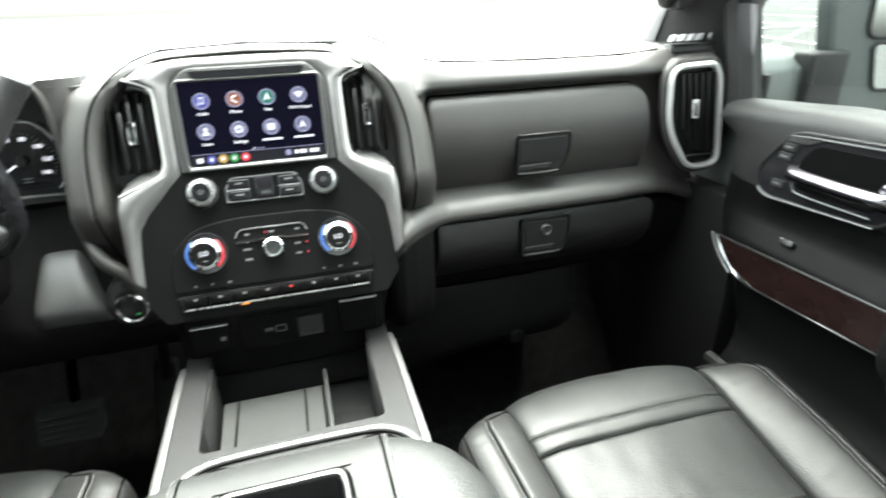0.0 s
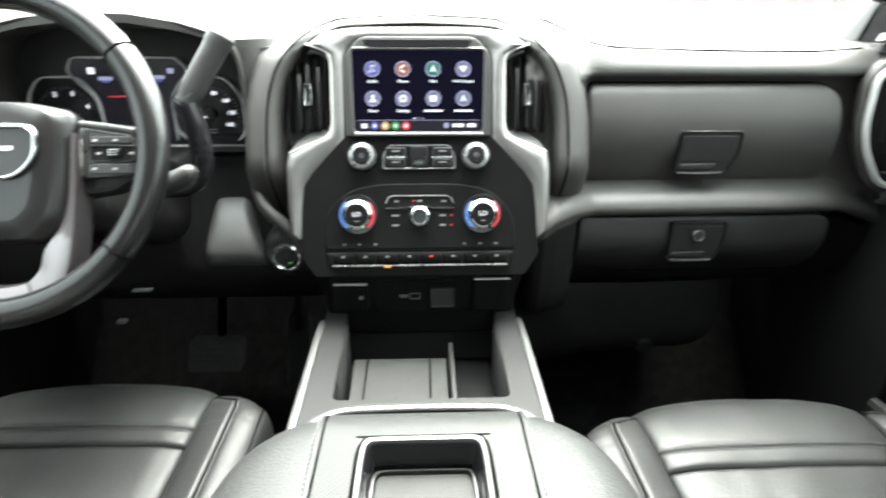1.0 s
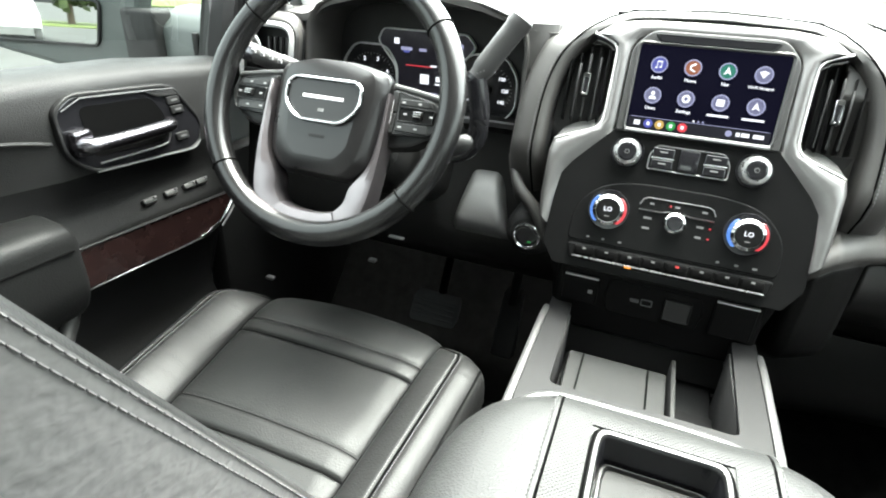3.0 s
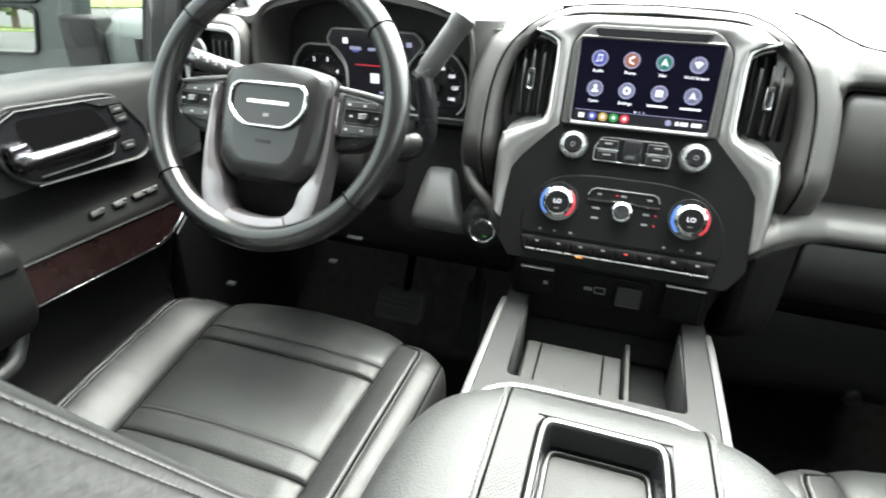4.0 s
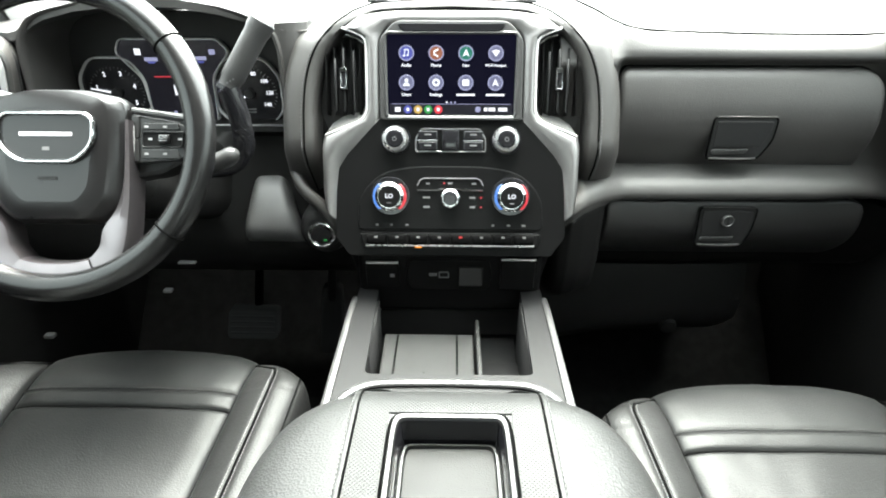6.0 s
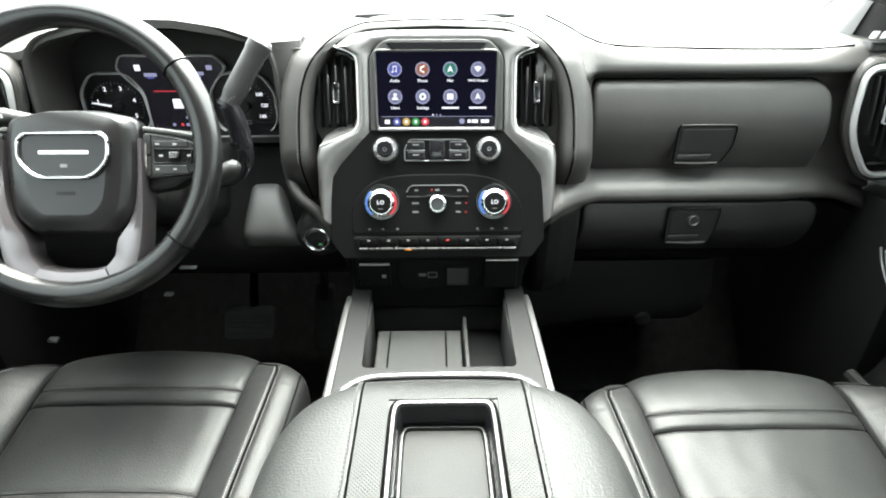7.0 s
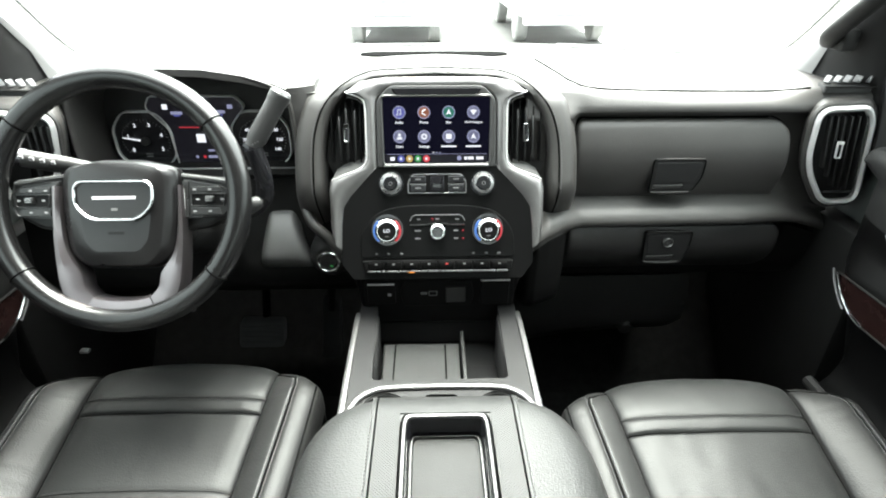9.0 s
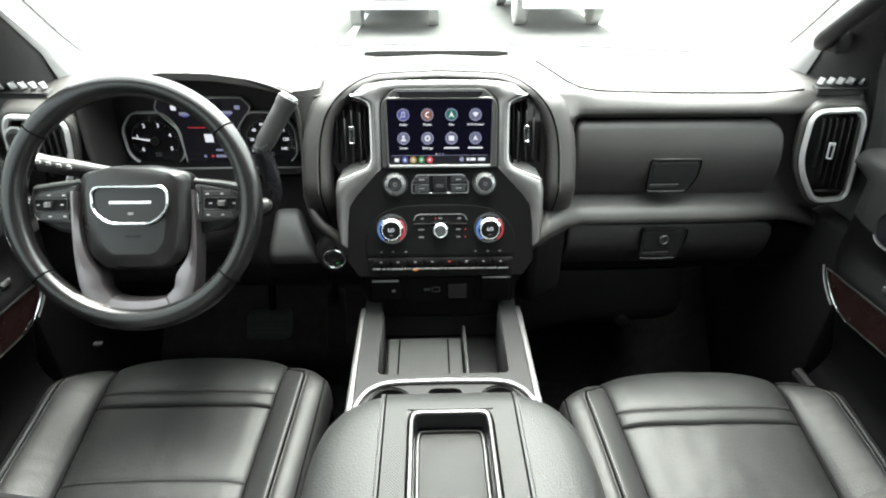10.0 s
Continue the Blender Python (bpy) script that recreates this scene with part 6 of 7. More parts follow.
def seat(name, cx, yf, back_x, back_y, out, label):
    """A truck seat: cx its middle, yf the cushion's front, out the door's side (-1 left, 1 right)."""
    s0 = thing(name, (cx, yf - 0.25, 0.0), label, "seat", "front seats")
    zc = 0.4145
    yrow = [(yf - 0.56 + 0.0025 * i, 0.0) for i in range(190)]
    yrow += [(yf - 0.085, -0.0003), (yf - 0.078, -0.0006), (yf - 0.07, -0.001), (yf - 0.062, -0.0018), (yf - 0.053, -0.003), (yf - 0.044, -0.0045), (yf - 0.035, -0.0065), (yf - 0.026, -0.009), (yf - 0.017, -0.0125), (yf - 0.009, -0.017), (yf - 0.002, -0.023),
             (yf + 0.004, -0.031), (yf + 0.008, -0.042), (yf + 0.009, -0.056), (yf + 0.007, -0.085), (yf - 0.01, -0.14), (yf - 0.04, -0.22)]

    def slope(y):
        return 0.028 * max(-1.6, min(1.0, (y - (yf - 0.2)) / 0.2))

    def half(y):
        return 0.1420 + 0.016 * max(-0.5, min(1.0, (y - (yf - 0.25)) / 0.25))

    def round_front(y, dz, reach):
        """How far back the cushion's front curves, from the middle out to its corners."""
        return max(0.0, min(1.0, (y - (yf - reach)) / reach)) ** 2

    def ins(k, y, dz, lift=0.0):
        q = 0.0
        for ys, dep, wd in ((yf - 0.115, 0.0042, 0.0022), (yf - 0.0845, 0.0014, 0.0013), (yf - 0.0895, 0.0014, 0.0013), (yf - 0.249, 0.0014, 0.0013), (yf - 0.254, 0.0014, 0.0013), (yf - 0.285, 0.0042, 0.0022)):
            q += dep * math.exp(-((y - ys) / wd) ** 2)
        u = max(0.0, min(1.0, (y - (yf - 0.285)) / 0.17))
        puff = 0.0045 * (4 * u * (1 - u)) ** 0.6 * (1 - k * k)
        u = max(0.0, min(1.0, (y - (yf - 0.115)) / 0.028))
        puff += 0.0016 * 4 * u * (1 - u) * (1 - k ** 6)
        p = Vector((cx + half(y) * k, y, 0))
        wob = 0.0013 * noise.noise(Vector((p.x * 13, y * 10, 0.3))) + 0.0006 * noise.noise(Vector((p.x * 40, y * 28, 1.7)))
        p.y += (0.010 * (1 - k ** 4) - 0.010 * abs(k) ** 3) * round_front(y, dz, 0.09)
        puff += 0.0030 * (1 - k ** 4) * max(0.0, min(1.0, (y - (yf - 0.113)) / 0.05))
        p.z = zc + slope(y) + dz + interp(k, PROF) + wob + puff - q + lift
        return p

    def bol(sd, b, y, dz, lift=0.0):
        prof = BOLS_OUT if sd == out else BOLS_IN
        h = interp(b, prof)
        f = round_front(y, dz, 0.11)
        if h > 0:
            h *= 1.0 - 0.55 * round_front(y, dz, 0.30)
        wide = prof[-4][0]
        x = half(y) + b * (1.0 - 0.10 * f)
        wob = 0.0016 * noise.noise(Vector((x * 22 + cx * 5, y * 9, 2.1))) * min(1.0, b / 0.02)
        crease = 0.0011 * max(0.0, noise.noise(Vector((x * 14, y * 60, 4.4 + cx)))) * min(1.0, b / 0.03) * (1.0 if sd == out else 0.3)
        yy = y - (0.014 + (0.075 if sd == out else 0.052) * min(1.0, b / wide) ** 2.0) * f
        return Vector((cx + sd * x, yy, zc + slope(y) + dz * (1 + 0.2 * b / wide) + h + wob - crease + lift))

    ks = [-1 + i / 20 for i in range(41)]
    ks = sorted(ks + [-0.985, -0.97, 0.97, 0.985])
    part("seat_insert", surface([[ins(k, y, dz) for k in ks] for y, dz in yrow]), INSERT, s0, "perforated leather seat insert", sharp=80)
    shown = [r for r in yrow[::2] if r[0] > yf - 0.5 and r[1] > -0.032]
    for sd in (-1, 1):
        prof = BOLS_OUT if sd == out else BOLS_IN
        bo = part("bolster", surface([[bol(sd, b, y, dz) for b, h in prof] for y, dz in yrow]), LEATHER, s0, "black leather side bolster", sharp=80)
        main, edge = (0.0728, 0.0970) if sd == out else (0.0440, 0.0818)

        def line(b, lift, turn):
            """A seam along the bolster; turn: it swings in to the tuck at the cushion's front."""
            row = []
            for y, dz in shown:
                u = max(0.0, min(1.0, (y - (yf - turn)) / (turn - 0.018))) if turn else 0.0
                row.append(bol(sd, max(0.002, b * math.sqrt(max(0.0, 1 - u ** 2.4))), y, dz, lift))
            return row
        sw = 0.075 if sd == out else 0.050
        part("sewn_seam", tube(line(main, 0.0008, sw), 0.0019, 6), SEAM, bo, "dark sewn seam of the bolster")
        part("edge_seam", tube(line(edge, 0.0004, 0), 0.0017, 6), SEAM, bo, "dark lower seam of the bolster")
        for b in (main - 0.0042, main + 0.0042):
            sewing("stitching", stitches(line(b, 0.0002, sw), (0, 0, 1), 0.0042, 0.0027, 0.0006), THREAD, bo, "row of fine grey stitches")
        part("tuck_seam", tube([bol(sd, 0.0, y, dz, 0.0008) for y, dz in shown], 0.0024, 6), SEAM, bo, "dark tuck between insert and bolster")
    for ys in (yf - 0.115, yf - 0.285):
        part("cross_seam", tube([ins(k, ys, 0, 0.0010) for k in ks], 0.0020, 6), SEAM, s0, "dark sewn cross seam")
    for ys in (yf - 0.087, yf - 0.2515):
        part("cross_piping", tube([ins(k, ys, 0, -0.0002) for k in ks], 0.0016, 8), INSERT, s0, "fine raised cross piping")
        for d in (-0.0028, 0.0028):
            part("piping_seam", tube([ins(k, ys + d, 0, 0.0006) for k in ks], 0.0006, 5), RUBBER, s0)
    part("seat_base", box((cx, yf - 0.30, 0.19), (0.40, 0.42, 0.16), 0.02), PLASTIC, s0)
    for sd in (-1, 1):
        part("seat_rail", box((cx + sd * 0.17, yf - 0.27, 0.06), (0.04, 0.50, 0.12), 0.01), DARKSILVER, s0)
    # backrest: sections up the lean
    cx, dy = back_x, back_y
    lean = 0.575
    sec = []
    for z, half, th in ((0.36, 0.205, 0.13), (0.42, 0.215, 0.14), (0.55, 0.222, 0.14), (0.70, 0.224, 0.14), (0.85, 0.222, 0.135), (0.97, 0.215, 0.13), (1.04, 0.195, 0.12), (1.08, 0.16, 0.10), (1.095, 0.12, 0.07)):
        y0 = 0.172 - (z - 0.654) * lean + dy
        ring = [(-half, -0.035), (-half, -0.014), (-half + 0.0016, -0.003), (-half + 0.006, 0.0005), (-half + 0.022, -0.008), (-half + 0.065, -0.046), (-half + 0.080, -0.054), (0, -0.050), (half - 0.080, -0.054), (half - 0.065, -0.046), (half - 0.022, -0.008), (half - 0.006, 0.0005), (half - 0.0016, -0.003), (half, -0.014), (half, -0.035),
                (half, -th * 0.7), (half - 0.02, -th), (0, -th - 0.02), (-half + 0.02, -th), (-half, -th * 0.7)]
        sec.append([Vector((cx + x, y0 + d, z + d * 0.35)) for x, d in ring])
    fine_sec = []
    for a, b in zip(sec, sec[1:]):
        for k in range(4):
            fine_sec.append([p.lerp(q, k / 4) for p, q in zip(a, b)])
    fine_sec.append(sec[-1])
    # Backrest is paler than the cushion leather, its side panels far paler.
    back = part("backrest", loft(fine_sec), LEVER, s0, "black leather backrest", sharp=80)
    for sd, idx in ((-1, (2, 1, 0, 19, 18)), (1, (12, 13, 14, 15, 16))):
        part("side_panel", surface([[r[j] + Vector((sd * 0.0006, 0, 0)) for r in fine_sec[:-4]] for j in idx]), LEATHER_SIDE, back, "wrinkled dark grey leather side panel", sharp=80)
    inn = -out
    i1, i2 = (12, 13) if inn > 0 else (2, 1)
    push = Vector((inn, 0, 0)) * 0.0007
    for off in (0.12, 0.68):
        ln = [r[i1].lerp(r[i2], off) + push for r in fine_sec[2:-4]]
        sewing("stitching", stitches(ln, push.normalized(), 0.0058, 0.0044, 0.0006), LEATHER_SIDE, back, "row of heavy grey stitches")
        # Short dark threads stand in for the shadows between the stitches.
        sewing("stitch_shadow", stitches([p + (ln[1] - ln[0]).normalized() * 0.0046 for p in ln], push.normalized(), 0.0058, 0.0010, 0.0004), LEVER, back, "shadow between two stitches, laid as a dark thread")
    ln = [r[i1].lerp(r[i2], 0.40) for r in fine_sec[2:-4]]
    part("back_seam", tube(ln, 0.0004, 6), LEATHER_SIDE, back, "fine seam between the two stitch rows")
    hy = 0.163 - (1.12 - 0.654) * lean + dy - 0.06
    part("headrest", loft([[Vector((cx + x * k, hy + y * k - (z - 1.2) * 0.3, z)) for x, y in rpoly([Vector(p) for p in ((-0.13, -0.05), (0.13, -0.05), (0.13, 0.045), (-0.13, 0.045))], 0.04, 4)] for z, k in ((1.13, 0.85), (1.15, 1.0), (1.27, 1.0), (1.30, 0.85), (1.305, 0.6))]), LEATHER, s0)
    for sd in (-1, 1):
        part("headrest_post", tube([(cx + sd * 0.06, hy + 0.02, 1.16), (cx + sd * 0.06, hy + 0.05, 1.04)], 0.006, 8), CHROME, s0)
    return s0


seat("driver_seat", -0.447, 0.655, -0.440, 0.003, -1, "black leather driver seat with perforated insert")
seat("passenger_seat", 0.444, 0.594, 0.437, -0.059, 1, "black leather passenger seat set farther back")


# ---- doors ----
def door(side):
    s = -1 if side == "left" else 1
    d = thing("door_" + side, (s * 0.79, 0.2, 0.05), "black front door trim with dark wood strip and silver handle", "car door", "front doors")
    PX = [(0.845, 0.775), (0.840, 0.796), (0.832, 0.803), (0.815, 0.8065), (0.790, 0.8050), (0.776, 0.800), (0.768, 0.792), (0.765, 0.780), (0.7655, 0.736), (0.766, 0.722), (0.767, 0.70), (0.772, 0.668)]
    PX1 = [(0.772, 0.668), (0.774, 0.640), (0.775, 0.622), (0.768, 0.610), (0.752, 0.588), (0.748, 0.579)]
    PX2 = [(0.752, 0.520), (0.762, 0.512), (0.785, 0.505), (0.790, 0.40), (0.770, 0.36), (0.752, 0.34), (0.752, 0.12), (0.77, 0.08), (0.82, 0.07)]
    ys = [-0.12, 0.0, 0.2, 0.36, 0.425, 0.445, 0.6, 0.66, 0.70, 0.73, 0.755, 0.775]

    def squeeze(y):
        return max(0.0, (y - 0.68) / 0.095)
    # Upper panel's base colour is several times paler than the lower panel's.
    for nm, prof, mt, lab in (("upper_panel", PX, DOOR_TOP, "black upper door panel"), ("panel", PX1 + [(0.748, 0.574), (0.752, 0.522)] + PX2, DOOR, "black moulded door panel")):
        rows = []
        for y in ys:
            k = squeeze(y)
            b = min(1.0, max(0.0, (0.44 - y) / 0.06))
            rows.append([Vector((s * (x + b * (0.018 if z in (0.70, 0.668) else 0.010 if z in (0.722, 0.640) else 0.0) + (0.80 - x) * k * k * (0.8 if z < 0.77 else 0.15)), y - (0.10 * max(0.0, (0.60 - z) / 0.25) * k if z < 0.60 else 0) + (0.02 * k if z > 0.77 else 0.0), z - (0.016 * max(0.0, (y - 0.58) / 0.2) if z > 0.77 else 0.0))) for x, z in prof])
        part(nm, surface(rows, (s * 0.02, 0, 0)), mt, d, lab, sharp=45)
    DF = lambda y, z, q: Vector((s * (0.766 - q), y, z))
    # handle escutcheon
    esc = rpoly([Vector(p) for p in ((0.444, 0.762), (0.468, 0.779), (0.630, 0.770), (0.681, 0.706), (0.674, 0.674), (0.655, 0.665), (0.482, 0.674), (0.447, 0.703))], [0.01, 0.012, 0.02, 0.02, 0.012, 0.014, 0.02, 0.02], 4)
    plate = part("handle_plate", slab(esc, DF, -0.01, 0.008, 0.003), GLOSS, d, "gloss black handle surround")
    part("plate_rim", ringframe(inset(esc, -0.003), inset(esc, 0.0015), DF, 0.0, 0.010, 0.001), PLASTIC, plate)
    # Metal line and corner stand for the gloss plate's grazing reflection.
    part("sheen_upper_edge", tube([DF(0.452, 0.762, 0.010), DF(0.48, 0.7745, 0.0105), DF(0.60, 0.7680, 0.0105), DF(0.632, 0.765, 0.010)], 0.0012, 6), TRAY_RIM, plate)
    part("sheen_corner", slab(rpoly([Vector(p) for p in ((0.575, 0.7695), (0.630, 0.7665), (0.640, 0.755), (0.604, 0.757))], 0.002, 2), DF, 0.006, 0.0108, 0.001), EDGE, plate)
    # Flat near-black sheet: the shade inside the pocket put into the colour.
    part("pocket", slab(rpoly([Vector(p) for p in ((0.476, 0.763), (0.590, 0.758), (0.612, 0.728), (0.610, 0.690), (0.484, 0.694))], 0.012, 4), DF, 0.006, 0.0086, 0), VENT_BLACK, plate)
    h = part("pull_handle", tube(smooth_path([DF(0.462, 0.717, 0.012), DF(0.470, 0.7165, 0.026), DF(0.51, 0.7165, 0.031), DF(0.56, 0.717, 0.031), DF(0.598, 0.717, 0.027), DF(0.611, 0.717, 0.016)], 5), 0.0112, 24, flat=0.9), HANDLE, plate, "bright silver pull handle")
    part("handle_pivot", slab(rpoly([Vector(p) for p in ((0.452, 0.735), (0.478, 0.738), (0.486, 0.716), (0.478, 0.700), (0.455, 0.702))], 0.005, 3), DF, 0.006, 0.022, 0.004), HANDLE, h, "silver pivot block of the handle")
    part("lower_frame", tube(smooth_path([DF(0.490, 0.684, 0.010), DF(0.595, 0.684, 0.010), DF(0.612, 0.692, 0.010), DF(0.616, 0.706, 0.010)], 4), 0.0014, 6), EDGE, plate)
    part("lower_rim", tube(smooth_path([DF(0.482, 0.6735, 0.0105), DF(0.60, 0.6675, 0.0105), DF(0.655, 0.6655, 0.0105), DF(0.674, 0.676, 0.0105)], 4), 0.0013, 6), EDGE, plate)
    for k, (y, z) in enumerate(((0.632, 0.748), (0.637, 0.733), (0.640, 0.690))):
        b = part("lock_button", slab(rpoly([Vector(p) for p in ((y - 0.012, z - 0.006), (y + 0.012, z - 0.006), (y + 0.010, z + 0.006), (y - 0.014, z + 0.006))], 0.002, 2), DF, 0.006, 0.0105, 0.001), PLASTIC, plate)
        part("legend", box(DF(y, z, 0.0108), (0.0006, 0.012, 0.003)), LEGEND, b)
    # wood strip
    WF = lambda y, z, q: Vector((s * (0.7495 - q + max(0, 0.585 - z) * 0.06), y, z))
    wp = rpoly([Vector(p) for p in ((0.398, 0.580), (0.727, 0.569), (0.704, 0.537), (0.672, 0.516), (0.638, 0.509), (0.398, 0.519))], [0.004, 0.003, 0.02, 0.02, 0.02, 0.004], 4)
    wood = part("wood_strip", slab(wp, WF, -0.012, 0.003, 0.002), WOOD, d, "dark red-brown wood grain strip")
    part("bright_top_line", tube([WF(0.398, 0.5822, 0.003), WF(0.56, 0.5770, 0.003), WF(0.729, 0.5715, 0.003)], 0.0019, 6), TRAY_RIM, wood)
    part("bright_front_line", tube(smooth_path([WF(0.7295, 0.572, 0.003), WF(0.718, 0.553, 0.003), WF(0.701, 0.534, 0.003), WF(0.672, 0.514, 0.003), WF(0.643, 0.507, 0.003)], 4), 0.0022, 6), CHROME, wood)
    part("bright_lower_line", tube([WF(0.643, 0.507, 0.002), WF(0.398, 0.5165, 0.002)], 0.0014, 6), EDGE, wood)
    part("dark_front_line", tube(smooth_path([WF(0.744, 0.570, 0.0), WF(0.735, 0.551, 0.0), WF(0.716, 0.528, 0.0), WF(0.694, 0.510, 0.0)], 4), 0.0022, 6), DARKSILVER, wood)
    # switches on the ledge
    LED = lambda y, q: Vector((s * (0.762 - q * 0.5), y, 0.601 + q))
    for y in ((0.556, 0.598, 0.637, 0.664) if side == "left" else (0.600,)):
        sw_ = part("window_switch", box(LED(y, 0.002), (0.014, 0.024, 0.010), 0.003, 2, Matrix.Rotation(s * 0.6, 4, "Y")), PLASTIC, d, "window switch")
        part("switch_edge", box(LED(y + 0.008, 0.0065), (0.011, 0.006, 0.003), 0.001, 1, Matrix.Rotation(s * 0.6, 4, "Y")), LEGEND, sw_)
    # armrest
    rings = []
    for y, k in ((0.405, 0.80), (0.402, 0.93), (0.394, 1.0), (0.36, 1.03), (0.20, 1.05), (-0.11, 1.05)):
        base = rpoly([Vector(p) for p in ((0.712, 0.632), (0.775, 0.640), (0.79, 0.50), (0.728, 0.496), (0.706, 0.54))], [0.02, 0.008, 0.006, 0.02, 0.03], 5)
        c = Vector((0.75, 0.568))
        rings.append([Vector((s * (c + (p - c) * k).x, y, (c + (p - c) * k).y + (0.012 * (0.4 - y) if y < 0.4 else 0))) for p in base])
    arm = part("armrest", loft(rings), DIM_LEATHER, d, "black leather door armrest", sharp=60)
    part("armrest_seam", tube([Vector((s * 0.7085, y, 0.603 + 0.012 * (0.4 - y))) for y in [0.392 - 0.5 * i / 20 for i in range(21)]], 0.0014, 5), SEAM, arm)
    part("lower_bumper", tube(smooth_path([(s * 0.752, 0.398, 0.512), (s * 0.742, 0.375, 0.480), (s * 0.732, 0.34, 0.466), (s * 0.730, 0.2, 0.462), (s * 0.730, -0.1, 0.462)], 5), 0.012, 10), DOOR_TOP, d, "rounded lower lip of the door pull")
    part("upper_crease", tube(smooth_path([(s * 0.766, 0.436, 0.722), (s * 0.764, 0.38, 0.735), (s * 0.762, 0.30, 0.745), (s * 0.762, -0.1, 0.75)], 5), 0.003, 8), DOOR_TOP, d)
    part("pocket_lip", tube([(s * 0.752, 0.70, 0.33), (s * 0.745, 0.40, 0.34), (s * 0.745, -0.1, 0.35)], 0.012, 8), PLASTIC, d)
    part("sill_seal", tube([(s * 0.840, 0.79, 0.784), (s * 0.840, 0.58, 0.800), (s * 0.840, -0.12, 0.800)], 0.003, 6), RUBBER, d)
    return d


door("left")
door("right")


# ---- door mirrors outside ----
def mirror(s):
    m = thing("side_mirror", (s * 1.0, 0.9, 0.78), "tall grey towing mirror with two panes", "side mirror", "door mirrors")
    MF = lambda u, v, q: Vector((s * u, 0.865 - q + (u - 1.07) * -0.10 + (v - 0.82) * 0.046, v))
    op = rpoly([Vector(p) for p in ((1.085, 0.715), (1.30, 0.722), (1.45, 0.742), (1.545, 0.768), (1.56, 1.12), (1.075, 1.13), (1.045, 0.95), (1.065, 0.83))], 0.02, 4)
    part("housing", slab(op, MF, -0.03, 0.0, 0.012), GREY_PAINT, m, "grey-green mirror housing")
    p1 = rpoly([Vector(p) for p in ((1.158, 0.858), (1.176, 0.776), (1.498, 0.768), (1.508, 0.80), (1.45, 0.858))], 0.012, 4)
    p2 = rpoly([Vector(p) for p in ((1.140, 0.875), (1.50, 0.872), (1.51, 1.09), (1.135, 1.10))], 0.02, 4)
    for nm, pl in (("lower", p1), ("upper", p2)):
        part(nm + "_pane", slab(pl, MF, -0.004, 0.003, 0), MIRROR, m, "mirror pane")
        part(nm + "_frame", ringframe(inset(pl, -0.006), pl, MF, -0.002, 0.006, 0.001), RUBBER, m)
    arm_sec = [(0.955, 0.862), (0.915, 0.858), (0.872, 0.826), (0.866, 0.815), (0.866, 0.70), (0.96, 0.70)]
    part("arm", loft([[Vector((s * x, y + 0.02 * (1.06 - x), z)) for y, z in arm_sec] for x in (0.86, 0.93, 1.015)]), GREY_PAINT, m, "grey mirror arm with a sloping top")
    part("arm_notch", box((s * 0.925, 0.868, 0.79), (0.014, 0.012, 0.055), 0.003), PLASTIC, m)
    part("hinge", box((s * 1.052, 0.872, 0.785), (0.090, 0.05, 0.135), 0.008, 3), MATTE, m, "dark hinge block")
    return m


mirror(-1)
mirror(1)

# ---- outside: car park ----
structure("ground", box((0, 0, GROUND - 0.05), (1600, 1600, 0.1)), ASPHALT, "pale grey asphalt car park", "car park")
lines = thing("parking_line", (0, 0, GROUND), "white painted parking bay lines", "parking line", "", "structure")
for x0, y0, x1, y1 in [(42, 46, 35, 29), (30, 33, 26, 20), (22, 24.4, 38, 29.5), (21, 23, 17.5, 14), (53, 51, 47, 38), (15, 18, 11, 8)] + [(-4.4 + 2.8 * i, 9.6, -4.4 + 2.8 * i, 15.0) for i in range(5)] + [(-14 - 2.8 * i, 2.0, -14 - 2.8 * i, 7.5) for i in range(4)]:
    a, b = Vector((x0, y0)), Vector((x1, y1))
    c = (a + b) / 2
    part("line", box((c.x, c.y, GROUND + 0.004), ((b - a).length, 0.16, 0.006), rot=Matrix.Rotation(math.atan2(b.y - a.y, b.x - a.x), 4, "Z")), LINE_PAINT, lines)
structure("grass_verge", box((-23.4, 22.2, GROUND + 0.02), (10, 5.2, 0.08), 0.02, rot=Matrix.Rotation(radians(135), 4, "Z")), GRASS, "mown yellow-green grass verge", "grass")
structure("grass_strip", box((-44, -38, GROUND + 0.02), (60, 14, 0.08), 0.02, rot=Matrix.Rotation(radians(-45), 4, "Z")), GRASS, "mown grass strip behind the lot", "grass")


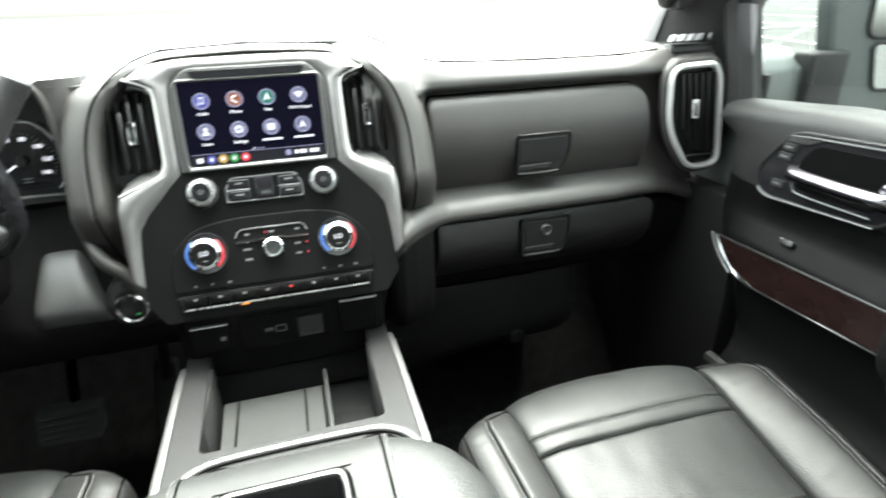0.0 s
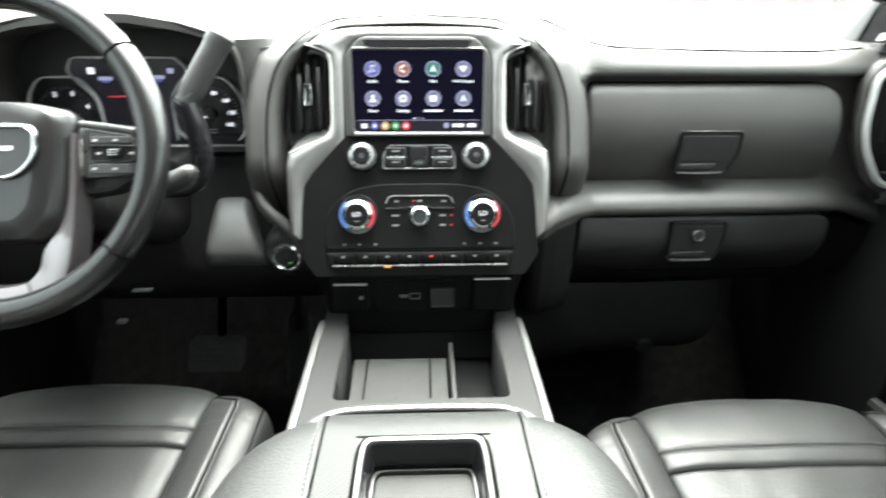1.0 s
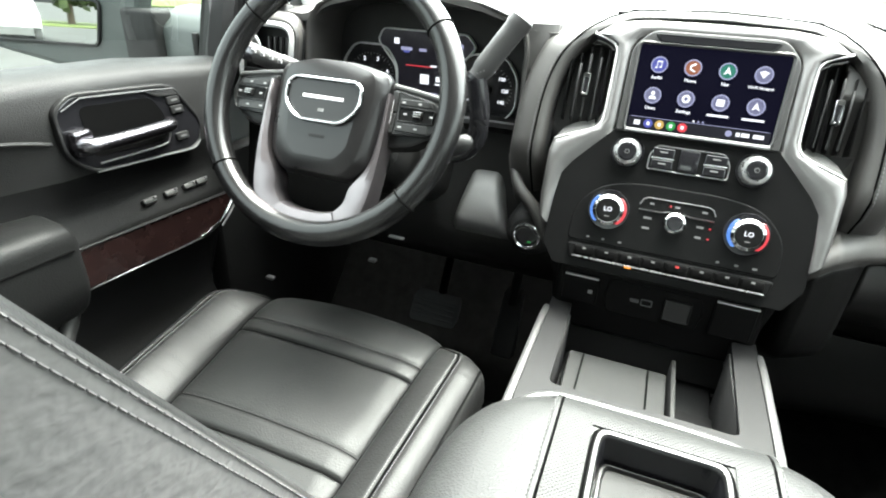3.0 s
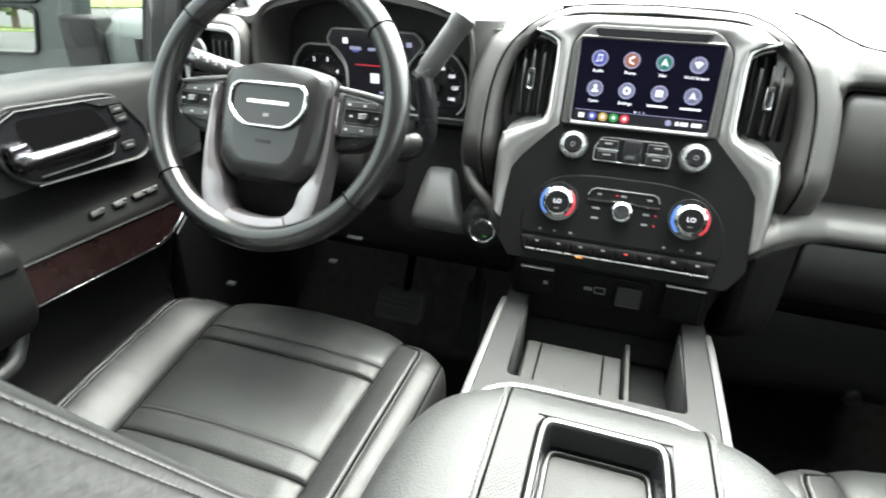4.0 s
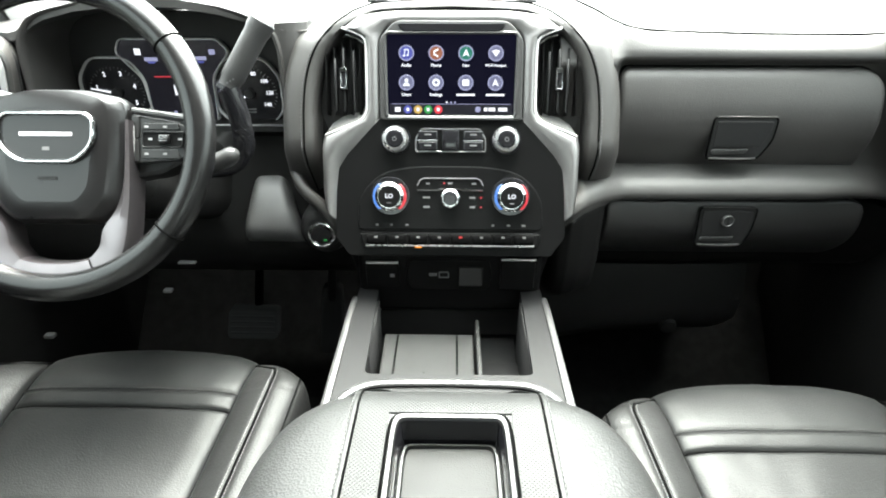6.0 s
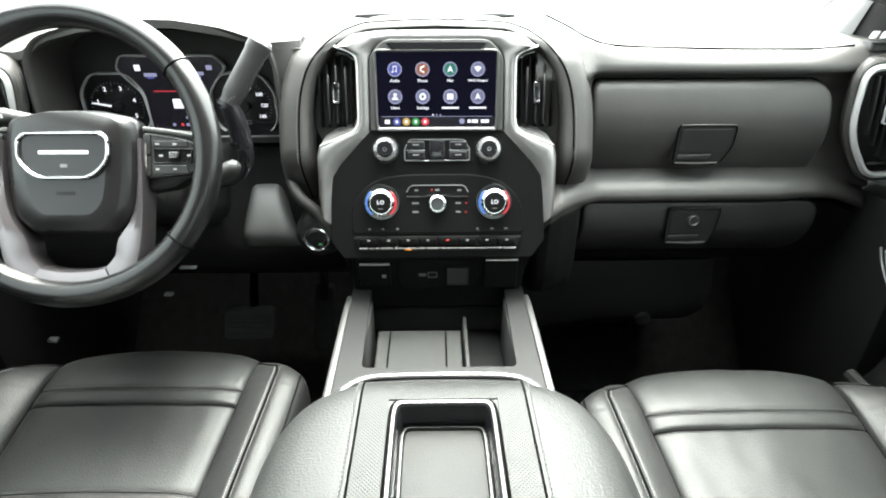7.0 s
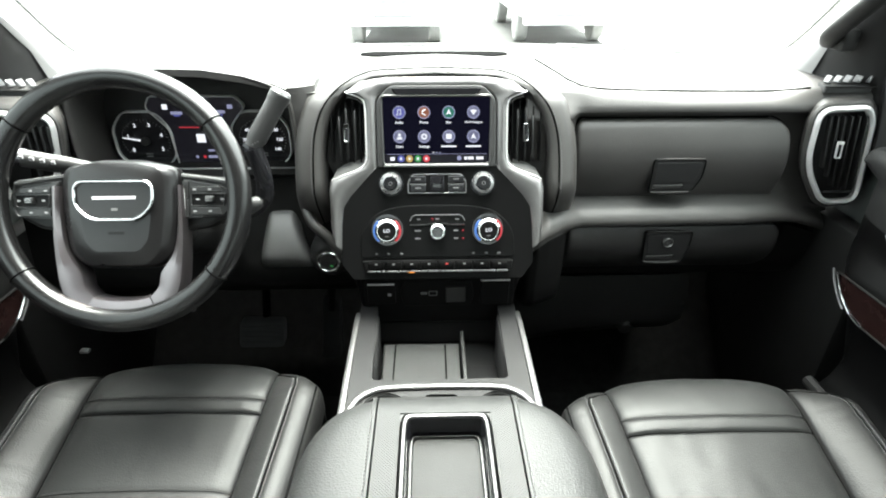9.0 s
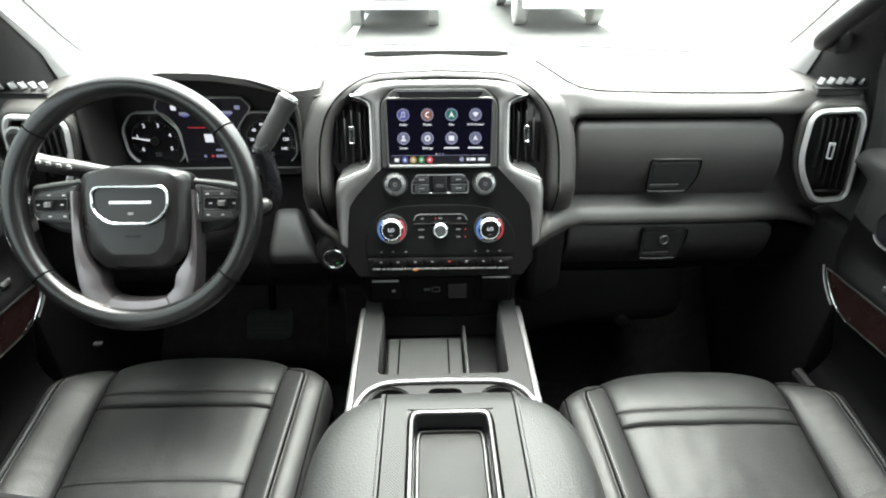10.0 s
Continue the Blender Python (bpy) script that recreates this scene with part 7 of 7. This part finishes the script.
def pickup(loc, turn, paint, label):
    """A plain crew-cab pickup, nose towards its own -y."""
    p = thing("pickup_truck", loc, label, "pickup truck", "parked trucks")
    M = Matrix.Translation(loc) @ Matrix.Rotation(turn, 4, "Z")

    def put(name, bm_, mat_, parent, lab="", sharp=40):
        bmesh.ops.transform(bm_, matrix=M, verts=bm_.verts)
        return part(name, bm_, mat_, parent, lab, sharp)
    sect = []
    for y, z1, hw in ((-2.85, 0.98, 0.86), (-2.78, 1.12, 0.94), (-2.6, 1.20, 0.98), (-1.4, 1.27, 1.0), (-1.2, 1.28, 1.0), (2.9, 1.26, 1.0), (2.95, 1.22, 0.98)):
        sect.append([Vector((x, y, z)) for x, z in ((-hw, 0.60), (-hw, z1 - 0.22), (-hw + 0.03, z1 - 0.06), (-hw + 0.14, z1), (0, z1 + 0.03), (hw - 0.14, z1), (hw - 0.03, z1 - 0.06), (hw, z1 - 0.22), (hw, 0.60))])
    put("body", loft(sect), paint, p)
    cab = []
    for z, y0, y1, hw in ((1.24, -1.25, 1.35, 0.96), (1.55, -0.85, 1.32, 0.88), (1.84, -0.45, 1.20, 0.78), (1.92, -0.2, 1.0, 0.70)):
        cab.append([Vector((x, y, z)) for x, y in ((-hw, y0 + 0.1), (-hw + 0.1, y0), (hw - 0.1, y0), (hw, y0 + 0.1), (hw, y1), (-hw, y1))])
    put("cab", loft(cab), paint, p)
    put("windshield", surface([[Vector((-0.80, -1.20, 1.29)), Vector((0.80, -1.20, 1.29))], [Vector((-0.70, -0.50, 1.82)), Vector((0.70, -0.50, 1.82))]], (0, -0.01, 0.01)), CAR_GLASS, p)
    for sd in (-1, 1):
        for a, b in ((-0.80, 0.15), (0.25, 1.15)):
            put("side_window", surface([[Vector((sd * 0.955, a, 1.31)), Vector((sd * 0.955, b, 1.31))], [Vector((sd * 0.80, max(a, -0.40), 1.80)), Vector((sd * 0.80, b, 1.80))]], (sd * 0.008, 0, 0)), CAR_GLASS, p)
        for y in (-1.85, 1.75):
            w = put("wheel", tube([Vector((sd * x, y, 0.40)) for x in (0.72, 0.75, 0.96, 0.99)], [0.36, 0.40, 0.40, 0.36], 28), TYRE, p)
            put("rim", cyl(Vector((sd * 0.95, y, 0.40)), Vector((sd * 1.0, y, 0.40)), 0.25, 0.23, 20), SILVER, w)
        put("headlamp", box((sd * 0.74, -2.80, 0.98), (0.30, 0.14, 0.22), 0.04), LAMP, p)
        put("fog_lamp", box((sd * 0.62, -2.96, 0.64), (0.12, 0.04, 0.08), 0.02), LAMP, p)
        put("tow_hook", box((sd * 0.45, -2.98, 0.56), (0.06, 0.06, 0.05), 0.01), GREY_PLASTIC, p)
    put("grille", box((0, -2.84, 0.98), (1.10, 0.08, 0.30), 0.03), GREY_PLASTIC, p, "grille greyed as if by haze")
    put("bumper", box((0, -2.90, 0.63), (1.90, 0.18, 0.36), 0.05, 3), paint, p)
    put("bumper_slot", box((0, -2.985, 0.66), (0.80, 0.03, 0.09), 0.02), GREY_PLASTIC, p, "bumper slot greyed as if by haze")
    return p


pickup((-0.74, 15.0, GROUND), 0.0, WHITE_PAINT, "white pickup parked facing across the lot")
pickup((2.92, 15.1, GROUND), 0.0, WHITE_PAINT, "white pickup parked beside another one")
pickup((-24, -21, GROUND), radians(-45), WHITE_PAINT, "white pickup parked across the lot behind")
pickup((-20.5, -24.5, GROUND), radians(-45), WHITE_PAINT, "white pickup parked across the lot behind")


def tree(x, y, hgt, seed):
    rnd = random.Random(seed)
    t = thing("tree", (x, y, GROUND), "leafy tree at the edge of the lot", "tree", "trees round the lot")
    part("trunk", tube([(x, y, GROUND), (x + 0.1, y, GROUND + hgt * 0.3), (x + 0.15, y + 0.1, GROUND + hgt * 0.62)], [0.28, 0.2, 0.1], 9), BARK, t)
    for j in range(4):
        a = rnd.uniform(0, 6.28)
        part("limb", tube([(x + 0.1, y, GROUND + hgt * (0.3 + 0.06 * j)), (x + math.cos(a) * hgt * 0.2, y + math.sin(a) * hgt * 0.2, GROUND + hgt * (0.6 + 0.05 * j))], [0.1, 0.03], 6), BARK, t)
    crown = bmesh.new()
    for j in range(700):
        a, b, r = rnd.uniform(0, 6.28), rnd.uniform(-1, 1), rnd.uniform(0.45, 1.0) ** 0.6
        q = Vector((math.cos(a) * math.sqrt(1 - b * b) * r * hgt * 0.30, math.sin(a) * math.sqrt(1 - b * b) * r * hgt * 0.30, b * r * hgt * 0.32)) * (0.8 + 0.35 * noise.noise(Vector((a, b * 2, seed))))
        c = Vector((x, y, GROUND + hgt * 0.46)) + q * 1.35
        e1 = Vector((rnd.uniform(-1, 1), rnd.uniform(-1, 1), rnd.uniform(-1, 1))).normalized() * hgt * 0.045
        e2 = e1.cross(Vector((rnd.uniform(-1, 1), rnd.uniform(-1, 1), rnd.uniform(-1, 1)))).normalized() * hgt * 0.035
        vs = [crown.verts.new(c + o) for o in (-e1, -e2, e1, e2)]
        crown.faces.new(vs)
    part("crown", crown, LEAVES, t, fix=False)
    return t


for i, (x, y) in enumerate(((-56, 22), (-58, 6), (-52, -28), (-46, -34), (-40, -42), (-34, -48), (-27, -52))):
    tree(x, y, 8 + (i * 37 % 5), i)
